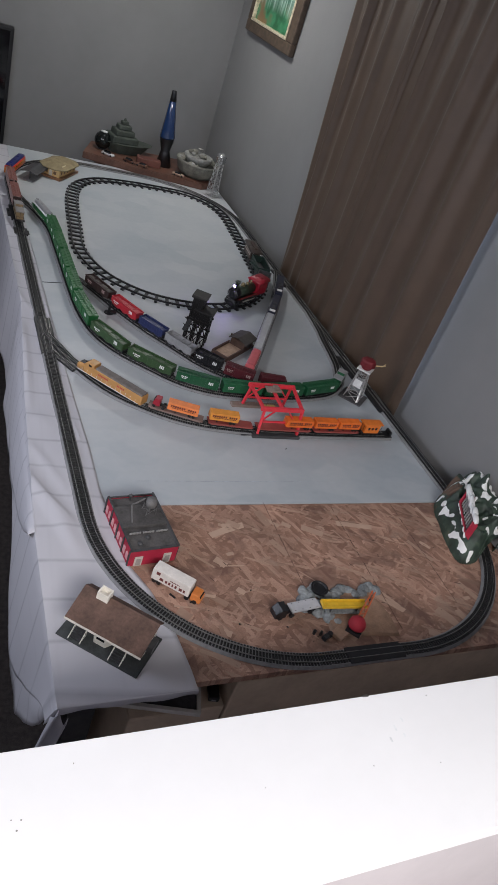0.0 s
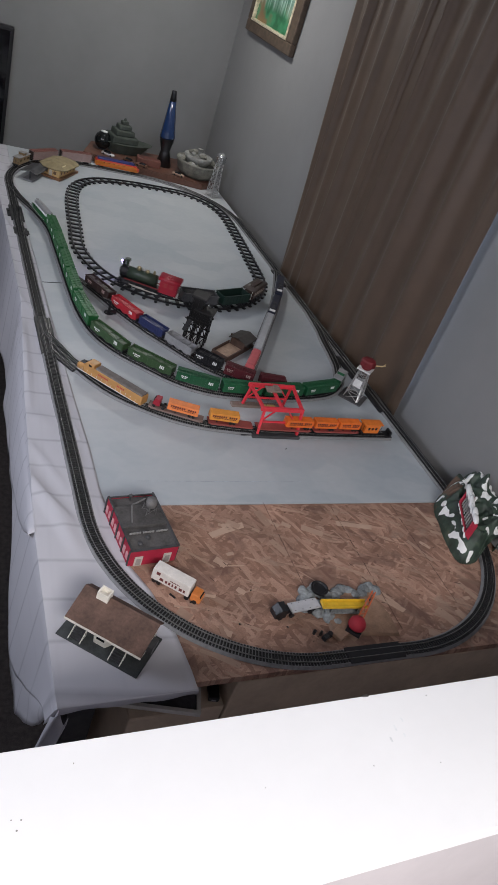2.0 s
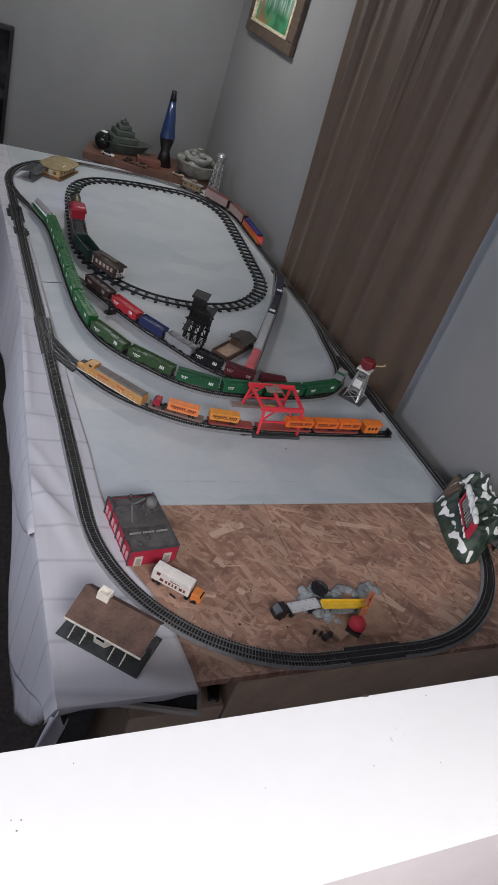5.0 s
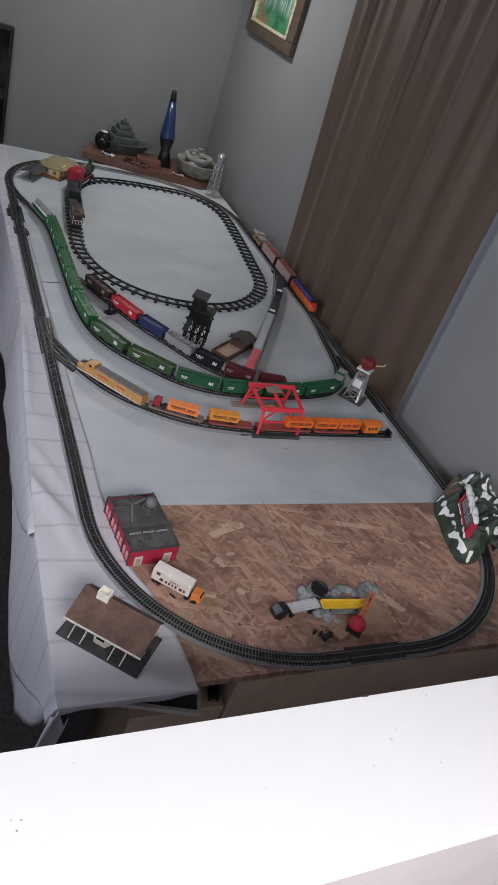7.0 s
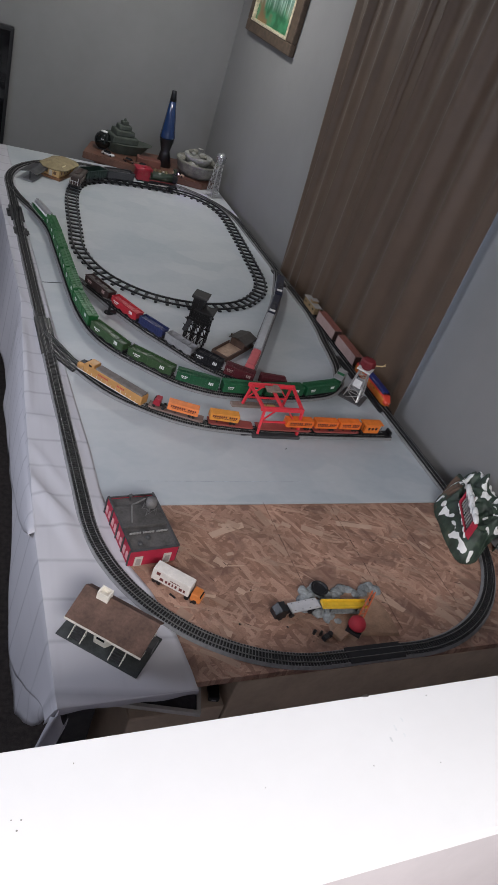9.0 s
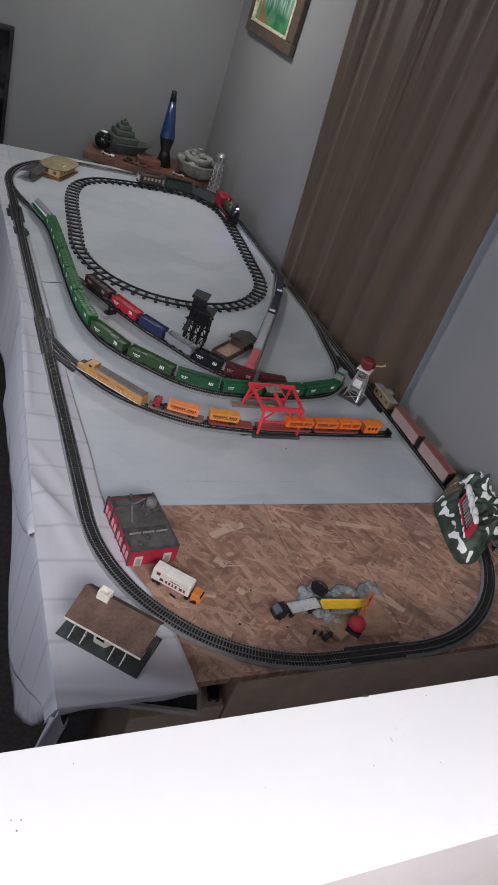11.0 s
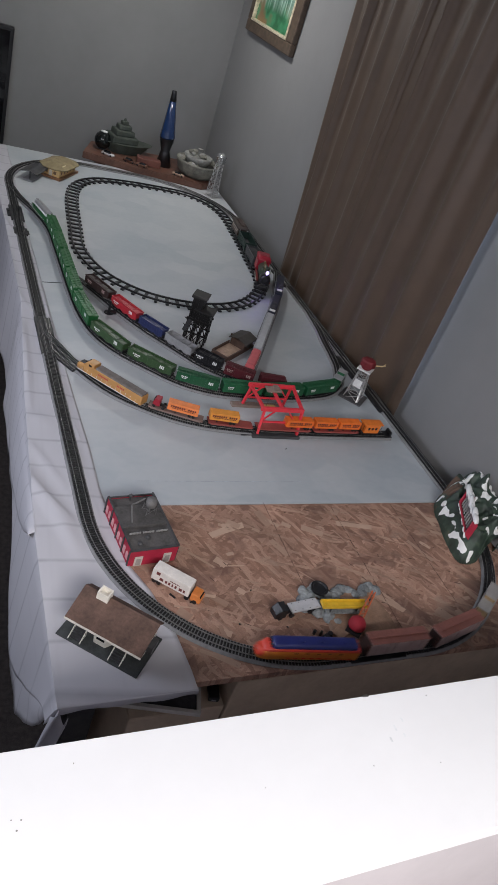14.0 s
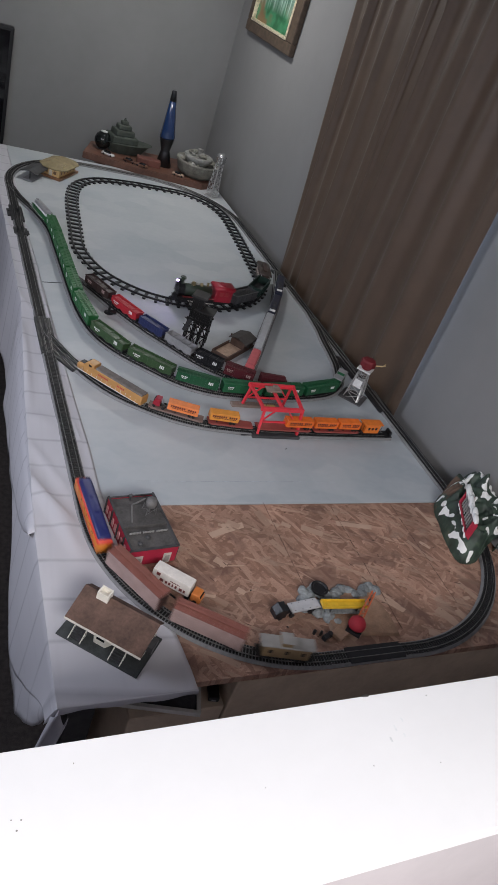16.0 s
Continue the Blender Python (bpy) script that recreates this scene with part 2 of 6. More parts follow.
def extrude(bm, outline, y0, y1):
    """Prism along y from an (x, z) outline."""
    a = [bm.verts.new((x, y0, z)) for x, z in outline]
    b = [bm.verts.new((x, y1, z)) for x, z in outline]
    n = len(outline)
    for k in range(n):
        bm.faces.new((a[k], a[(k + 1) % n], b[(k + 1) % n], b[k]))
    bm.faces.new(a[::-1])
    bm.faces.new(b)
    bmesh.ops.recalc_face_normals(bm, faces=bm.faces)
    return bm


def B():
    return bmesh.new()


# ---- paths of the tracks ----
class Path:
    """A line on the table with its arc length."""

    def __init__(self, pts, closed=False):
        p = np.array(pts, float)
        if closed:
            p = np.vstack([p, p[:1]])
        self.s = np.r_[0, np.cumsum(np.hypot(*np.diff(p, axis=0).T))]
        self.p, self.closed, self.length = p, closed, self.s[-1]

    def at(self, s):
        if self.closed:
            s = s % self.length
        return np.array([np.interp(s, self.s, self.p[:, 0]), np.interp(s, self.s, self.p[:, 1])])

    def even(self, step):
        n = max(2, round(self.length / step))
        ss = np.linspace(0, self.length, n + 1)
        return ss[:-1] if self.closed else ss

    def dir(self, s):
        d = self.at(s + 0.002) - self.at(s - 0.002) if self.closed else self.at(min(s + 0.002, self.length)) - self.at(max(s - 0.002, 0))
        return d / np.hypot(*d)

    def seat(self, s0, s1, z):
        """Pose of a vehicle whose ends lie at s0 (rear) and s1 (front): x points forward."""
        inset = 0.16 * (s1 - s0)
        a, b = self.at(s0 + inset), self.at(s1 - inset)
        d = b - a
        c = (a + b) / 2
        return pose(c[0], c[1], z, 0, 0, math.degrees(math.atan2(d[1], d[0])))


def spline(ctrl, closed=False, n=14):
    c = [Vector(p) for p in ctrl]
    out, k = [], len(c)
    for i in range(k if closed else k - 1):
        if closed:
            p0, p1, p2, p3 = (c[(i + j) % k] for j in (-1, 0, 1, 2))
        else:
            p0, p1, p2, p3 = c[max(i - 1, 0)], c[i], c[i + 1], c[min(i + 2, k - 1)]
        for j in range(n):
            t = j / n
            out.append(0.5 * (2 * p1 + (p2 - p0) * t + (2 * p0 - 5 * p1 + 4 * p2 - p3) * t * t + (3 * p1 - p0 - 3 * p2 + p3) * t ** 3))
    if not closed:
        out.append(c[-1])
    return [tuple(v) for v in out]


def rounded(w, l, r):
    """Rounded rectangle from the left side's far end, clockwise seen from above."""
    out = []
    for cx, cy, a0 in ((r, l - r, 180), (w - r, l - r, 90), (w - r, r, 0), (r, r, -90)):
        out += [(cx + r * math.cos(radians(a0 - 90 * k / 48)), cy + r * math.sin(radians(a0 - 90 * k / 48))) for k in range(49)]
    return out


MAIN = Path(rounded(LW, LL, LR), True)
INNER = Path(spline([(.234, 2.19), (.272, 2.54), (.33, 2.73), (.44, 2.84), (.60, 2.885), (.78, 2.90), (.93, 2.89), (1.04, 2.80), (1.08, 2.66),
                     (1.07, 2.45), (1.04, 2.15), (1.0, 1.88), (.89, 1.715), (.75, 1.625), (.58, 1.60), (.41, 1.645), (.28, 1.77), (.22, 1.96)], True), True)
GREEN = Path(spline([(0, 2.55), (.03, 2.42), (.085, 2.28), (.122, 2.12), (.128, 1.95), (.131, 1.75), (.134, 1.56), (.143, 1.42), (.17, 1.3), (.225, 1.205),
                     (.30, 1.13), (.38, 1.06), (.46, 1.02), (.55, 1.003), (.7, 1.0), (.85, 1.02), (.95, 1.05), (1.03, 1.12), (1.078, 1.22), (1.10, 1.32), (1.115, 1.42), (1.135, 1.52), (1.15, 1.65)]))
SIDING = Path(spline([(.15, 1.73), (.20, 1.65), (.275, 1.50), (.35, 1.37), (.425, 1.27), (.50, 1.17), (.58, 1.105), (.65, 1.065), (.74, 1.045), (.84, 1.05)]))
SILVER = Path(spline([(1.15, 2.04), (1.07, 1.85), (.99, 1.687), (.87, 1.479), (.765, 1.297), (.68, 1.155), (.63, 1.08)]))
YELLOW = Path(spline([(0, 1.38), (.006, 1.28), (.035, 1.20), (.075, 1.105), (.125, 1.02), (.175, .96), (.24, .91), (.315, .866), (.39, .838), (.477, .822), (.55, .815), (.66, .81), (.87, .812), (1.085, .818)]))


def sweep(path, section, step, z):
    """Verts and faces of a closed (offset, height) section carried along a path."""
    ss = path.even(step)
    verts, faces, k = [], [], len(section)
    for s in ss:
        c, d = path.at(s), path.dir(s)
        for o, h in section:
            verts.append((c[0] - d[1] * o, c[1] + d[0] * o, z + h))
    n = len(ss)
    for i in range(n if path.closed else n - 1):
        j = (i + 1) % n
        for a in range(k):
            b = (a + 1) % k
            faces.append((i * k + a, i * k + b, j * k + b, j * k + a))
    if not path.closed:
        faces += [tuple(range(k)), tuple(range((n - 1) * k + k - 1, (n - 1) * k - 1, -1))]
    return verts, faces


def track(path, label, lift=0.0, pieces=None):
    """Model track: grey roadbed, two rails and black ties."""
    t = thing("track", Matrix(), label, "track", "model railway tracks")
    z = TOP + 0.0015 + lift
    raw("roadbed", *sweep(path, [(-.022, 0), (.022, 0), (.0175, .0062), (-.0175, .0062)], 0.012, z), M_BED, t, "grey moulded roadbed")
    for o in (-.00825, .00825):
        raw("rail", *sweep(path, [(o - .0007, .008), (o + .0007, .008), (o + .0007, .0105), (o - .0007, .0105)], 0.012, z), M_RAIL, t, "nickel silver rail", True)
    verts, faces = [], []
    cube = [(a, b, c) for a in (-.0023, .0023) for b in (-.0155, .0155) for c in (.0058, .0080)]
    quads = [(0, 1, 3, 2), (4, 6, 7, 5), (0, 4, 5, 1), (2, 3, 7, 6), (0, 2, 6, 4), (1, 5, 7, 3)]
    loose = []
    for s in path.even(0.0072):
        c, d = path.at(s), path.dir(s)
        if pieces and pieces(c):
            loose.append((c, d))
            continue
        o = len(verts)
        verts += [(c[0] + d[0] * a - d[1] * b, c[1] + d[1] * a + d[0] * b, z + h) for a, b, h in cube]
        faces += [tuple(o + q for q in f) for f in quads]
    if verts:
        tagged(raw("tie_bed", verts, faces, M_TIE, t), kind="stuff")
    return t, loose, z, cube, quads


# ---- room ----
def slab(name, x0, x1, y0, y1, z0, z1, material, label="", category="", parent=None):
    ob = part(name, box(B(), (x0 + x1) / 2, (y0 + y1) / 2, z0, x1 - x0, y1 - y0, z1 - z0), material, parent)
    return tagged(ob, label, category, kind="" if parent else "structure")


WX, WY = 1.25, 3.62      # faces of the wall beside the table and of the far wall
slab("floor", -1.52, 1.4, -0.40, 3.8, -0.05, 0, M_CARPET, "dark brown carpeted floor under the table")
slab("floor_kitchen", -1.52, 1.4, -4.0, -0.40, -0.05, 0, M_PALE_CARPET, "pale pinkish grey floor behind the half wall")
slab("ceiling", -1.52, 1.4, -4.0, 3.8, 2.45, 2.55, M_CEIL, "white ceiling")
slab("wall_far", -1.52, WX, WY, WY + 0.12, 0, 2.45, M_WALL, "grey painted wall behind the train table")
slab("wall_back", -1.52, 1.4, -4.0, -3.9, 0, 2.45, M_WALL, "grey painted wall behind the half wall")


def wall_with_window(name, x0, x1, y0, y1, wy0, wy1, wz0, wz1, label):
    w = tagged(new(name), label, kind="structure")
    for a, b, c, d in ((y0, wy0, 0, 2.45), (wy1, y1, 0, 2.45), (wy0, wy1, 0, wz0), (wy0, wy1, wz1, 2.45)):
        slab("wall_panel", x0, x1, a, b, c, d, M_WALL, parent=w)
    return w


wall_with_window("wall_right", WX, WX + 0.16, -3.9, WY + 0.12, 1.04, 2.17, 0.80, 2.30, "grey painted wall with a curtained window")
wall_with_window("wall_left", -1.52, -1.40, -3.9, WY + 0.12, 0.50, 1.40, 1.26, 2.06, "grey painted wall with a high window")


def window(name, x, y0, y1, z0, z1, label):
    w = tagged(new(name), label, kind="structure")
    for a, b, c, d in ((y0, y0 + .04, z0, z1), (y1 - .04, y1, z0, z1), (y0 + .04, y1 - .04, z0, z0 + .04), (y0 + .04, y1 - .04, z1 - .04, z1)):
        slab("window_frame", x - .025, x + .025, a, b, c, d, M_WHITE, parent=w)
    return w


window("window_1", 1.37, 1.04, 2.17, 0.80, 2.30, "white framed window behind the curtain")
window("window_2", -1.47, 0.50, 1.40, 1.26, 2.06, "high white framed window")

# half wall with its white cap, between kitchen and table
slab("wall_half", -1.40, WX, -0.44, -0.31, 0, 1.02, M_HALF, "low wall under the white ledge")
part("ledge", box(B(), (-1.40 + WX) / 2, -0.371, 1.02, WX + 1.40, 0.227, 0.03, 0.0012), M_WHITE)
tagged(bpy.data.objects["ledge"], "glossy white painted ledge capping the half wall", kind="structure")

# ---- table ----
table = thing("train_table", Matrix(), "long plywood train table, partly painted pale grey", "table")
PY = 0.495
part("bare_board", box(B(), (-.098 + 1.178) / 2, (-.012 + PY - .001) / 2, TOP - .018, 1.276, PY + .011, .018, .001), M_OSB, table, "bare brown flake board")
part("painted_board", box(B(), (-.046 + 1.178) / 2, (PY + .001 + 3.13) / 2, TOP - .018, 1.224, 3.13 - PY - .001, .0185, .001), M_PAINT, table, "board brushed with thin grey white paint")
for x, y in ((-.03, .12), (1.1, .12), (0.02, 1.6), (1.1, 1.6), (.02, 3.0), (1.1, 3.0)):
    part("leg", box(B(), x, y, 0, .06, .06, TOP - .018, .004), M_DARK, table)


# pale flakes standing out of the board, and the maker's ruled lines
def flakes():
    rng = random.Random(17)
    verts, faces = [], []
    for k in range(120):
        x, y = (rng.uniform(-.02, 1.15), rng.uniform(.0, .485)) if k % 3 != 2 else (x + rng.uniform(-.03, .03), y + rng.uniform(-.02, .02))
        l, w = rng.choice((.012, .02, .03, .045, .06, .08, .11, .13)) * rng.uniform(.6, 1.1), rng.choice((.004, .007, .011, .017, .022)) * rng.uniform(.8, 1.2)
        a = radians(rng.gauss(-32, 26))
        c, s2 = math.cos(a), math.sin(a)
        reach = .56 * l * abs(s2) + .6 * w
        x, y = max(x, .03 + l / 2), min(max(y, reach), .485 - reach)
        o = len(verts)
        for u, v in ((-.5, -.5), (-.2, -.5 * rng.uniform(.7, 1.2)), (.5, -.5), (.5 + rng.uniform(0, .08), .4), (.1, .5 * rng.uniform(.7, 1.2)), (-.5, .45)):
            verts.append((x + c * u * l - s2 * v * w, y + s2 * u * l + c * v * w, TOP + .0003 + .0004 * rng.random()))
        faces.append(tuple(range(o, o + 6)))
    m = mat("pale_flake", (.37, .25, .185), .6, var=.35, scale=22, bump=.3, bscale=300)
    nt = m.node_tree
    ge, mx, rp = nt.nodes.new("ShaderNodeNewGeometry"), nt.nodes.new("ShaderNodeMix"), nt.nodes.new("ShaderNodeValToRGB")
    rp.color_ramp.elements[0].color, rp.color_ramp.elements[1].color = (.22, .125, .088, 1), (.50, .35, .26, 1)
    old = nt.nodes["Principled BSDF"].inputs["Base Color"].links[0].from_socket
    mx.data_type, mx.inputs[0].default_value = "RGBA", .75
    nt.links.new(ge.outputs["Random Per Island"], rp.inputs[0])
    nt.links.new(old, mx.inputs[6])
    nt.links.new(rp.outputs[0], mx.inputs[7])
    nt.links.new(mx.outputs[2], nt.nodes["Principled BSDF"].inputs["Base Color"])
    tagged(raw("wood_flake", verts, faces, m, table, "pale wood flakes"), kind="stuff")
    # dark gaps and splinter holes between the flakes
    verts, faces = [], []
    for k in range(70):
        x, y = rng.uniform(.03, 1.1), rng.uniform(.02, .47)
        l, w = rng.choice((.004, .006, .010, .022)) * rng.uniform(.7, 1.2), rng.uniform(.0012, .0032)
        a = radians(rng.gauss(-30, 25))
        c, s2 = math.cos(a), math.sin(a)
        o = len(verts)
        for u, v in ((-.5, 0), (-.1, -.5), (.5, -.15), (.3, .3), (-.2, .5)):
            verts.append((x + c * u * l - s2 * v * w, y + s2 * u * l + c * v * w, TOP + .0009))
        faces.append(tuple(range(o, o + 5)))
    tagged(raw("flake_gap", verts, faces, mat("gap_brown", (.055, .03, .022), .9, var=.4), table, "dark gaps between flakes"), kind="stuff")
    # the maker's ruled lines, printed as broken dashes
    ink = mat("faded_ink", (.12, .068, .052), .8, var=.6, scale=80)
    for x, y0 in ((.487, .20), (.694, .06), (.905, .12)):
        b, y = B(), y0
        while y < .485:
            l = rng.uniform(.006, .035)
            box(b, x + rng.uniform(-.0006, .0006), min(y + l / 2, .485), TOP + .0002, rng.uniform(.0009, .0020), l, .0006)
            y += l + rng.choice((.001, .003, .008, .014))
        part("ruled_line", b, ink, table)


flakes()
part("board_seam", box(B(), .45, .585, TOP + .0003, .62, .0014, .0006), mat("seam_blue", (.37, .41, .45), .8, var=.4, scale=40), table)

# ---- tracks ----
def loose_ties(made):
    """Ties of the stretch nearest the half wall, each a piece of its own on one shared mesh."""
    t, loose, z, cube, quads = made
    me = bpy.data.meshes.new("tie")
    me.from_pydata(cube, [], quads)
    me.materials.append(M_TIE)
    for c, d in loose:
        ob = new("tie", me)
        ob.parent = t
        ob.matrix_basis = pose(c[0], c[1], z, 0, 0, math.degrees(math.atan2(d[1], d[0])))


near_ties = track(MAIN, "large oval of grey model railway track", 0, lambda c: c[1] < 0.52 and c[0] < 0.95)
track(GREEN, "curved inner track that carries the green goods train", .0004)
track(SIDING, "short curved siding track with mixed wagons", .0008)
track(SILVER, "straight branch track with the silver passenger train", .0012)
track(YELLOW, "curved dead end track with the yellow train", .0004)


def toy_track():
    """Loop of the larger toy train: round black rails on wide-spaced ties."""
    t = thing("toy_track", Matrix(), "black plastic loop of wide toy railway track", "track")
    z = TOP + 0.001
    for o in (-.020, .020):
        raw("rail", *sweep(INNER, [(o - .0022, .005), (o + .0022, .005), (o + .0022, .0125), (o - .0022, .0125)], 0.02, z), M_BLACK, t, "black plastic rail")
    b = B()
    box(b, 0, 0, 0, .0125, .064, .0065, .001)
    me = bpy.data.meshes.new("tie")
    b.to_mesh(me)
    b.free()
    me.materials.append(M_BLACK)
    for s in INNER.even(0.0415):
        c, d = INNER.at(s), INNER.dir(s)
        ob = new("tie", me)
        ob.parent = t
        ob.matrix_basis = pose(c[0], c[1], z, 0, 0, math.degrees(math.atan2(d[1], d[0])))


toy_track()


def track_switch(x, y, a, length, label, motor=0.034):
    t = thing("track_switch", pose(x, y, TOP, 0, 0, a), label, "switch", "track switches")
    part("base", box(B(), 0, 0, .001, length, .052, .0078, .001), M_BLACK, t)
    if abs(motor) > .02:
        b = B()
        box(b, 0, motor, .001, length * .5, .014, .006, .001)
        box(b, length * .1, motor, .007, .012, .006, .002, .0006)
        part("motor_box", b, M_BLACK, t)
    b = B()
    for o in (-.0083, .0083):
        box(b, 0, o, .0090, length, .0015, .0030)
    part("rail", b, M_RAIL, t)
    bar_b = B()
    bar(bar_b, (-length / 2, -.0083, .0105), (length / 2, -.020, .0105), .0014, .002)
    part("point_blade", bar_b, M_RAIL, t)


track_switch(.0, 2.24, 90, .15, "black plastic track switch beside the sheet edge", .030)
track_switch(.0, 2.06, 90, .06, "short black plastic track joint", -.026)
track_switch(.004, 1.27, 90, .22, "long black plastic track switch under a branch", -.001)
track_switch(1.146, 1.98, 90, .16, "black plastic track switch near the curtain", -.001)
track_switch(1.14, 1.24, 90, .15, "black plastic track switch near the beacon tower", .001)
track_switch(1.15, 1.02, 90, .13, "black plastic track switch by the wall", .001)
track_switch(.052, 1.135, -58, .11, "black plastic curved track joint", -.001)
part("rerailer", box(B(), .578, 0, .0080, .150, .042, .0026, .001), M_BLACK, near_ties[0], "black plastic rerailing plate").matrix_basis = pose(0, 0, TOP)
part("end_bumper", box(box(B(), 1.079, .818, .012, .008, .03, .016, .002), 1.069, .818, .001, .02, .034, .012, .001), M_BLACK, thing("buffer_stop", pose(0, 0, TOP), "black buffer stop at the track end", "buffer stop"))

# ---- sheet over the table's edge ----
def sheet():
    rng = random.Random(4)
    n, verts, faces, uvs = 190, [], [], []
    cols = 46

    def lerp(t, table):
        return float(np.interp(t, [k for k, _ in table], [v for _, v in table]))

    for i in range(n + 1):
        y = -.035 + (3.12 + .035) * i / n
        inner = lerp(y, [(-.035, .146), (.0, .142), (.11, .131), (.22, .105), (.295, .073), (.55, .050), (.7, .052), (.9, .046), (1.1, .042), (2.0, .03), (3.12, .03)])
        outer = lerp(y, [(-.035, -.130), (.4, -.122), (.63, -.110), (.95, -.092), (1.47, -.052), (3.12, -.052)])
        low = lerp(y, [(-.035, .728), (-.01, .715), (.07, .632), (.164, .522), (.256, .444), (.334, .41), (.42, .40), (.6, .45), (.72, .52), (1.0, .45), (1.35, .42), (3.12, .40)])
        for j in range(cols + 1):
            if j <= 22:
                f = j / 22
                x = inner + (outer - inner) * f
                z = TOP + .0012
                if j and y > 0:
                    ripple = .008 * (1 - abs(noise.noise((x * 9 + y * 2.5, y * 2.2 - x * 3, 1.3)))) ** 9 + .010 * max(0, noise.noise((x * 22 + y * 9, y * 3.0, 7.7)) - .1)
                    away = (min(1, abs(x) / .05) if x < .03 else 0.12) * min(1, max(0, (y - .27) / .1))
                    z += ripple * (away if y > .1 else away)
                    z += .016 * math.exp(-((x + .075 + .02 * math.sin(y * 3)) / .012) ** 2) * max(0, noise.noise((y * 2.1, 4.1, 0)) + .15) * (1 if y > .5 else .2)
                d = 0
            else:
                f = (j - 22) / (cols - 22)
                fold = .007 * math.sin(y * 9 + 1.4 * math.sin(y * 4)) + .0015 * math.sin(y * 31 + 1)
                x = outer - .003 - .012 * f + fold * f ** .7
                z = TOP - .004 - (TOP - low) * f + .004 * math.sin(y * 15) * f * min(1, max(.1, y / .5))
                d = (TOP - low) * f
            yy = y + (.004 * noise.noise((x * 10, y * 10, 2)) if i else 0)
            if i == 0:
                z -= .017 + .002 * math.sin(x * 40)
                yy = -.029 + .002 * math.sin(x * 60)
            elif i == 1:
                z -= .0015
                yy = -.0285
            elif i == 2:
                yy = -.0265
            verts.append((x, yy, z))
            uvs.append((inner + (outer - inner) * min(j, 22) / 22 - d, y))
    for i in range(n):
        for j in range(cols):
            a = i * (cols + 1) + j
            faces.append((a, a + 1, a + cols + 2, a + cols + 1))
    ob = raw("bed_sheet", verts, faces, M_CLOTH, smooth=True)
    uv = ob.data.uv_layers.new(name="UVMap")
    for lp in ob.data.loops:
        uv.data[lp.index].uv = uvs[lp.vertex_index]
    ob.data.set_sharp_from_angle(angle=radians(38))
    so = ob.modifiers.new("thickness", "SOLIDIFY")
    so.thickness, so.offset = .0012, -1
    tagged(ob, "creased white checked bed sheet hanging over the table edge", "bed sheet")
    # fold of the sheet that laps over the hanging side
    verts, faces = [], []
    for i in range(49):
        y = .41 + 1.0 * i / 48
        edge = lerp(y, [(-.035, -.130), (.4, -.122), (.63, -.110), (.95, -.092), (1.47, -.052)])
        low = lerp(y, [(.41, .745), (.45, .715), (.49, .68), (.58, .625), (.67, .590), (.82, .53), (1.1, .47), (1.41, .44)])
        for j in range(13):
            f = j / 12
            bulge = .012 * math.sin(f * 2.6) + .004 * f * math.sin(y * 11 + 1.5 * math.sin(y * 5)) + .002 * noise.noise((y * 9, f * 3, 5))
            lead = max(0, 1 - 6 * f)
            verts.append((edge - .0035 + .006 * lead - .005 * f ** .6 - bulge * .55, y + .006 * f * math.sin(y * 9), TOP - .0008 + .003 * lead - (TOP - .0008 - low) * f))
    for i in range(48):
        for j in range(12):
            a = i * 13 + j
            faces.append((a, a + 1, a + 14, a + 13))
    u3 = raw("lapped_fold", verts, faces, M_CLOTH, ob, "fold lapped over the side", True)
    uv = u3.data.uv_layers.new(name="UVMap")
    for lp in u3.data.loops:
        v = u3.data.vertices[lp.vertex_index].co
        uv.data[lp.index].uv = (-.1 - v.z, v.y)
    u3.modifiers.new("thickness", "SOLIDIFY").thickness = .0012
    # second layer that hangs lower under the near end
    verts, faces = [], []
    for i in range(41):
        y = -.026 + .53 * i / 40
        low = lerp(y, [(-.026, .715), (.012, .669), (.048, .576), (.099, .482), (.169, .384), (.25, .29), (.30, .262), (.42, .27), (.504, .30)])
        for j in range(15):
            f = j / 14
            x = -.116 - .010 * f - .014 * math.sin(f * 3) * math.sin(y * 9 + 1) - .006 * noise.noise((y * 14, f * 3, 2))
            verts.append((x, y, TOP - .012 - (TOP - .012 - low) * f))
    for i in range(40):
        for j in range(14):
            a = i * 15 + j
            faces.append((a, a + 1, a + 16, a + 15))
    u2 = raw("under_fold", verts, faces, M_CLOTH, ob, "lower layer of the sheet", True)
    uv = u2.data.uv_layers.new(name="UVMap")
    for lp in u2.data.loops:
        v = u2.data.vertices[lp.vertex_index].co
        uv.data[lp.index].uv = (-.1 - v.z, v.y)
    u2.modifiers.new("thickness", "SOLIDIFY").thickness = .0012
    # loose corner that hangs in front of the leg
    b = B()
    grid = []
    for i in range(15):
        v = i / 14
        row = []
        for j in range(13):
            u = j / 12
            row.append(b.verts.new((-.138 + u * (.030 + .03 * v) - .09 * v, -.030 - .012 * math.sin(u * 9 + v * 3) - .008 * v, TOP - .02 - .42 * v + .02 * math.sin(u * 6))))
        grid.append(row)
    for i in range(14):
        for j in range(12):
            b.faces.new((grid[i][j], grid[i][j + 1], grid[i + 1][j + 1], grid[i + 1][j]))
    c = part("hanging_corner", b, M_CLOTH, ob, "limp corner of the sheet", True)
    c.modifiers.new("thickness", "SOLIDIFY").thickness = .0012


sheet()


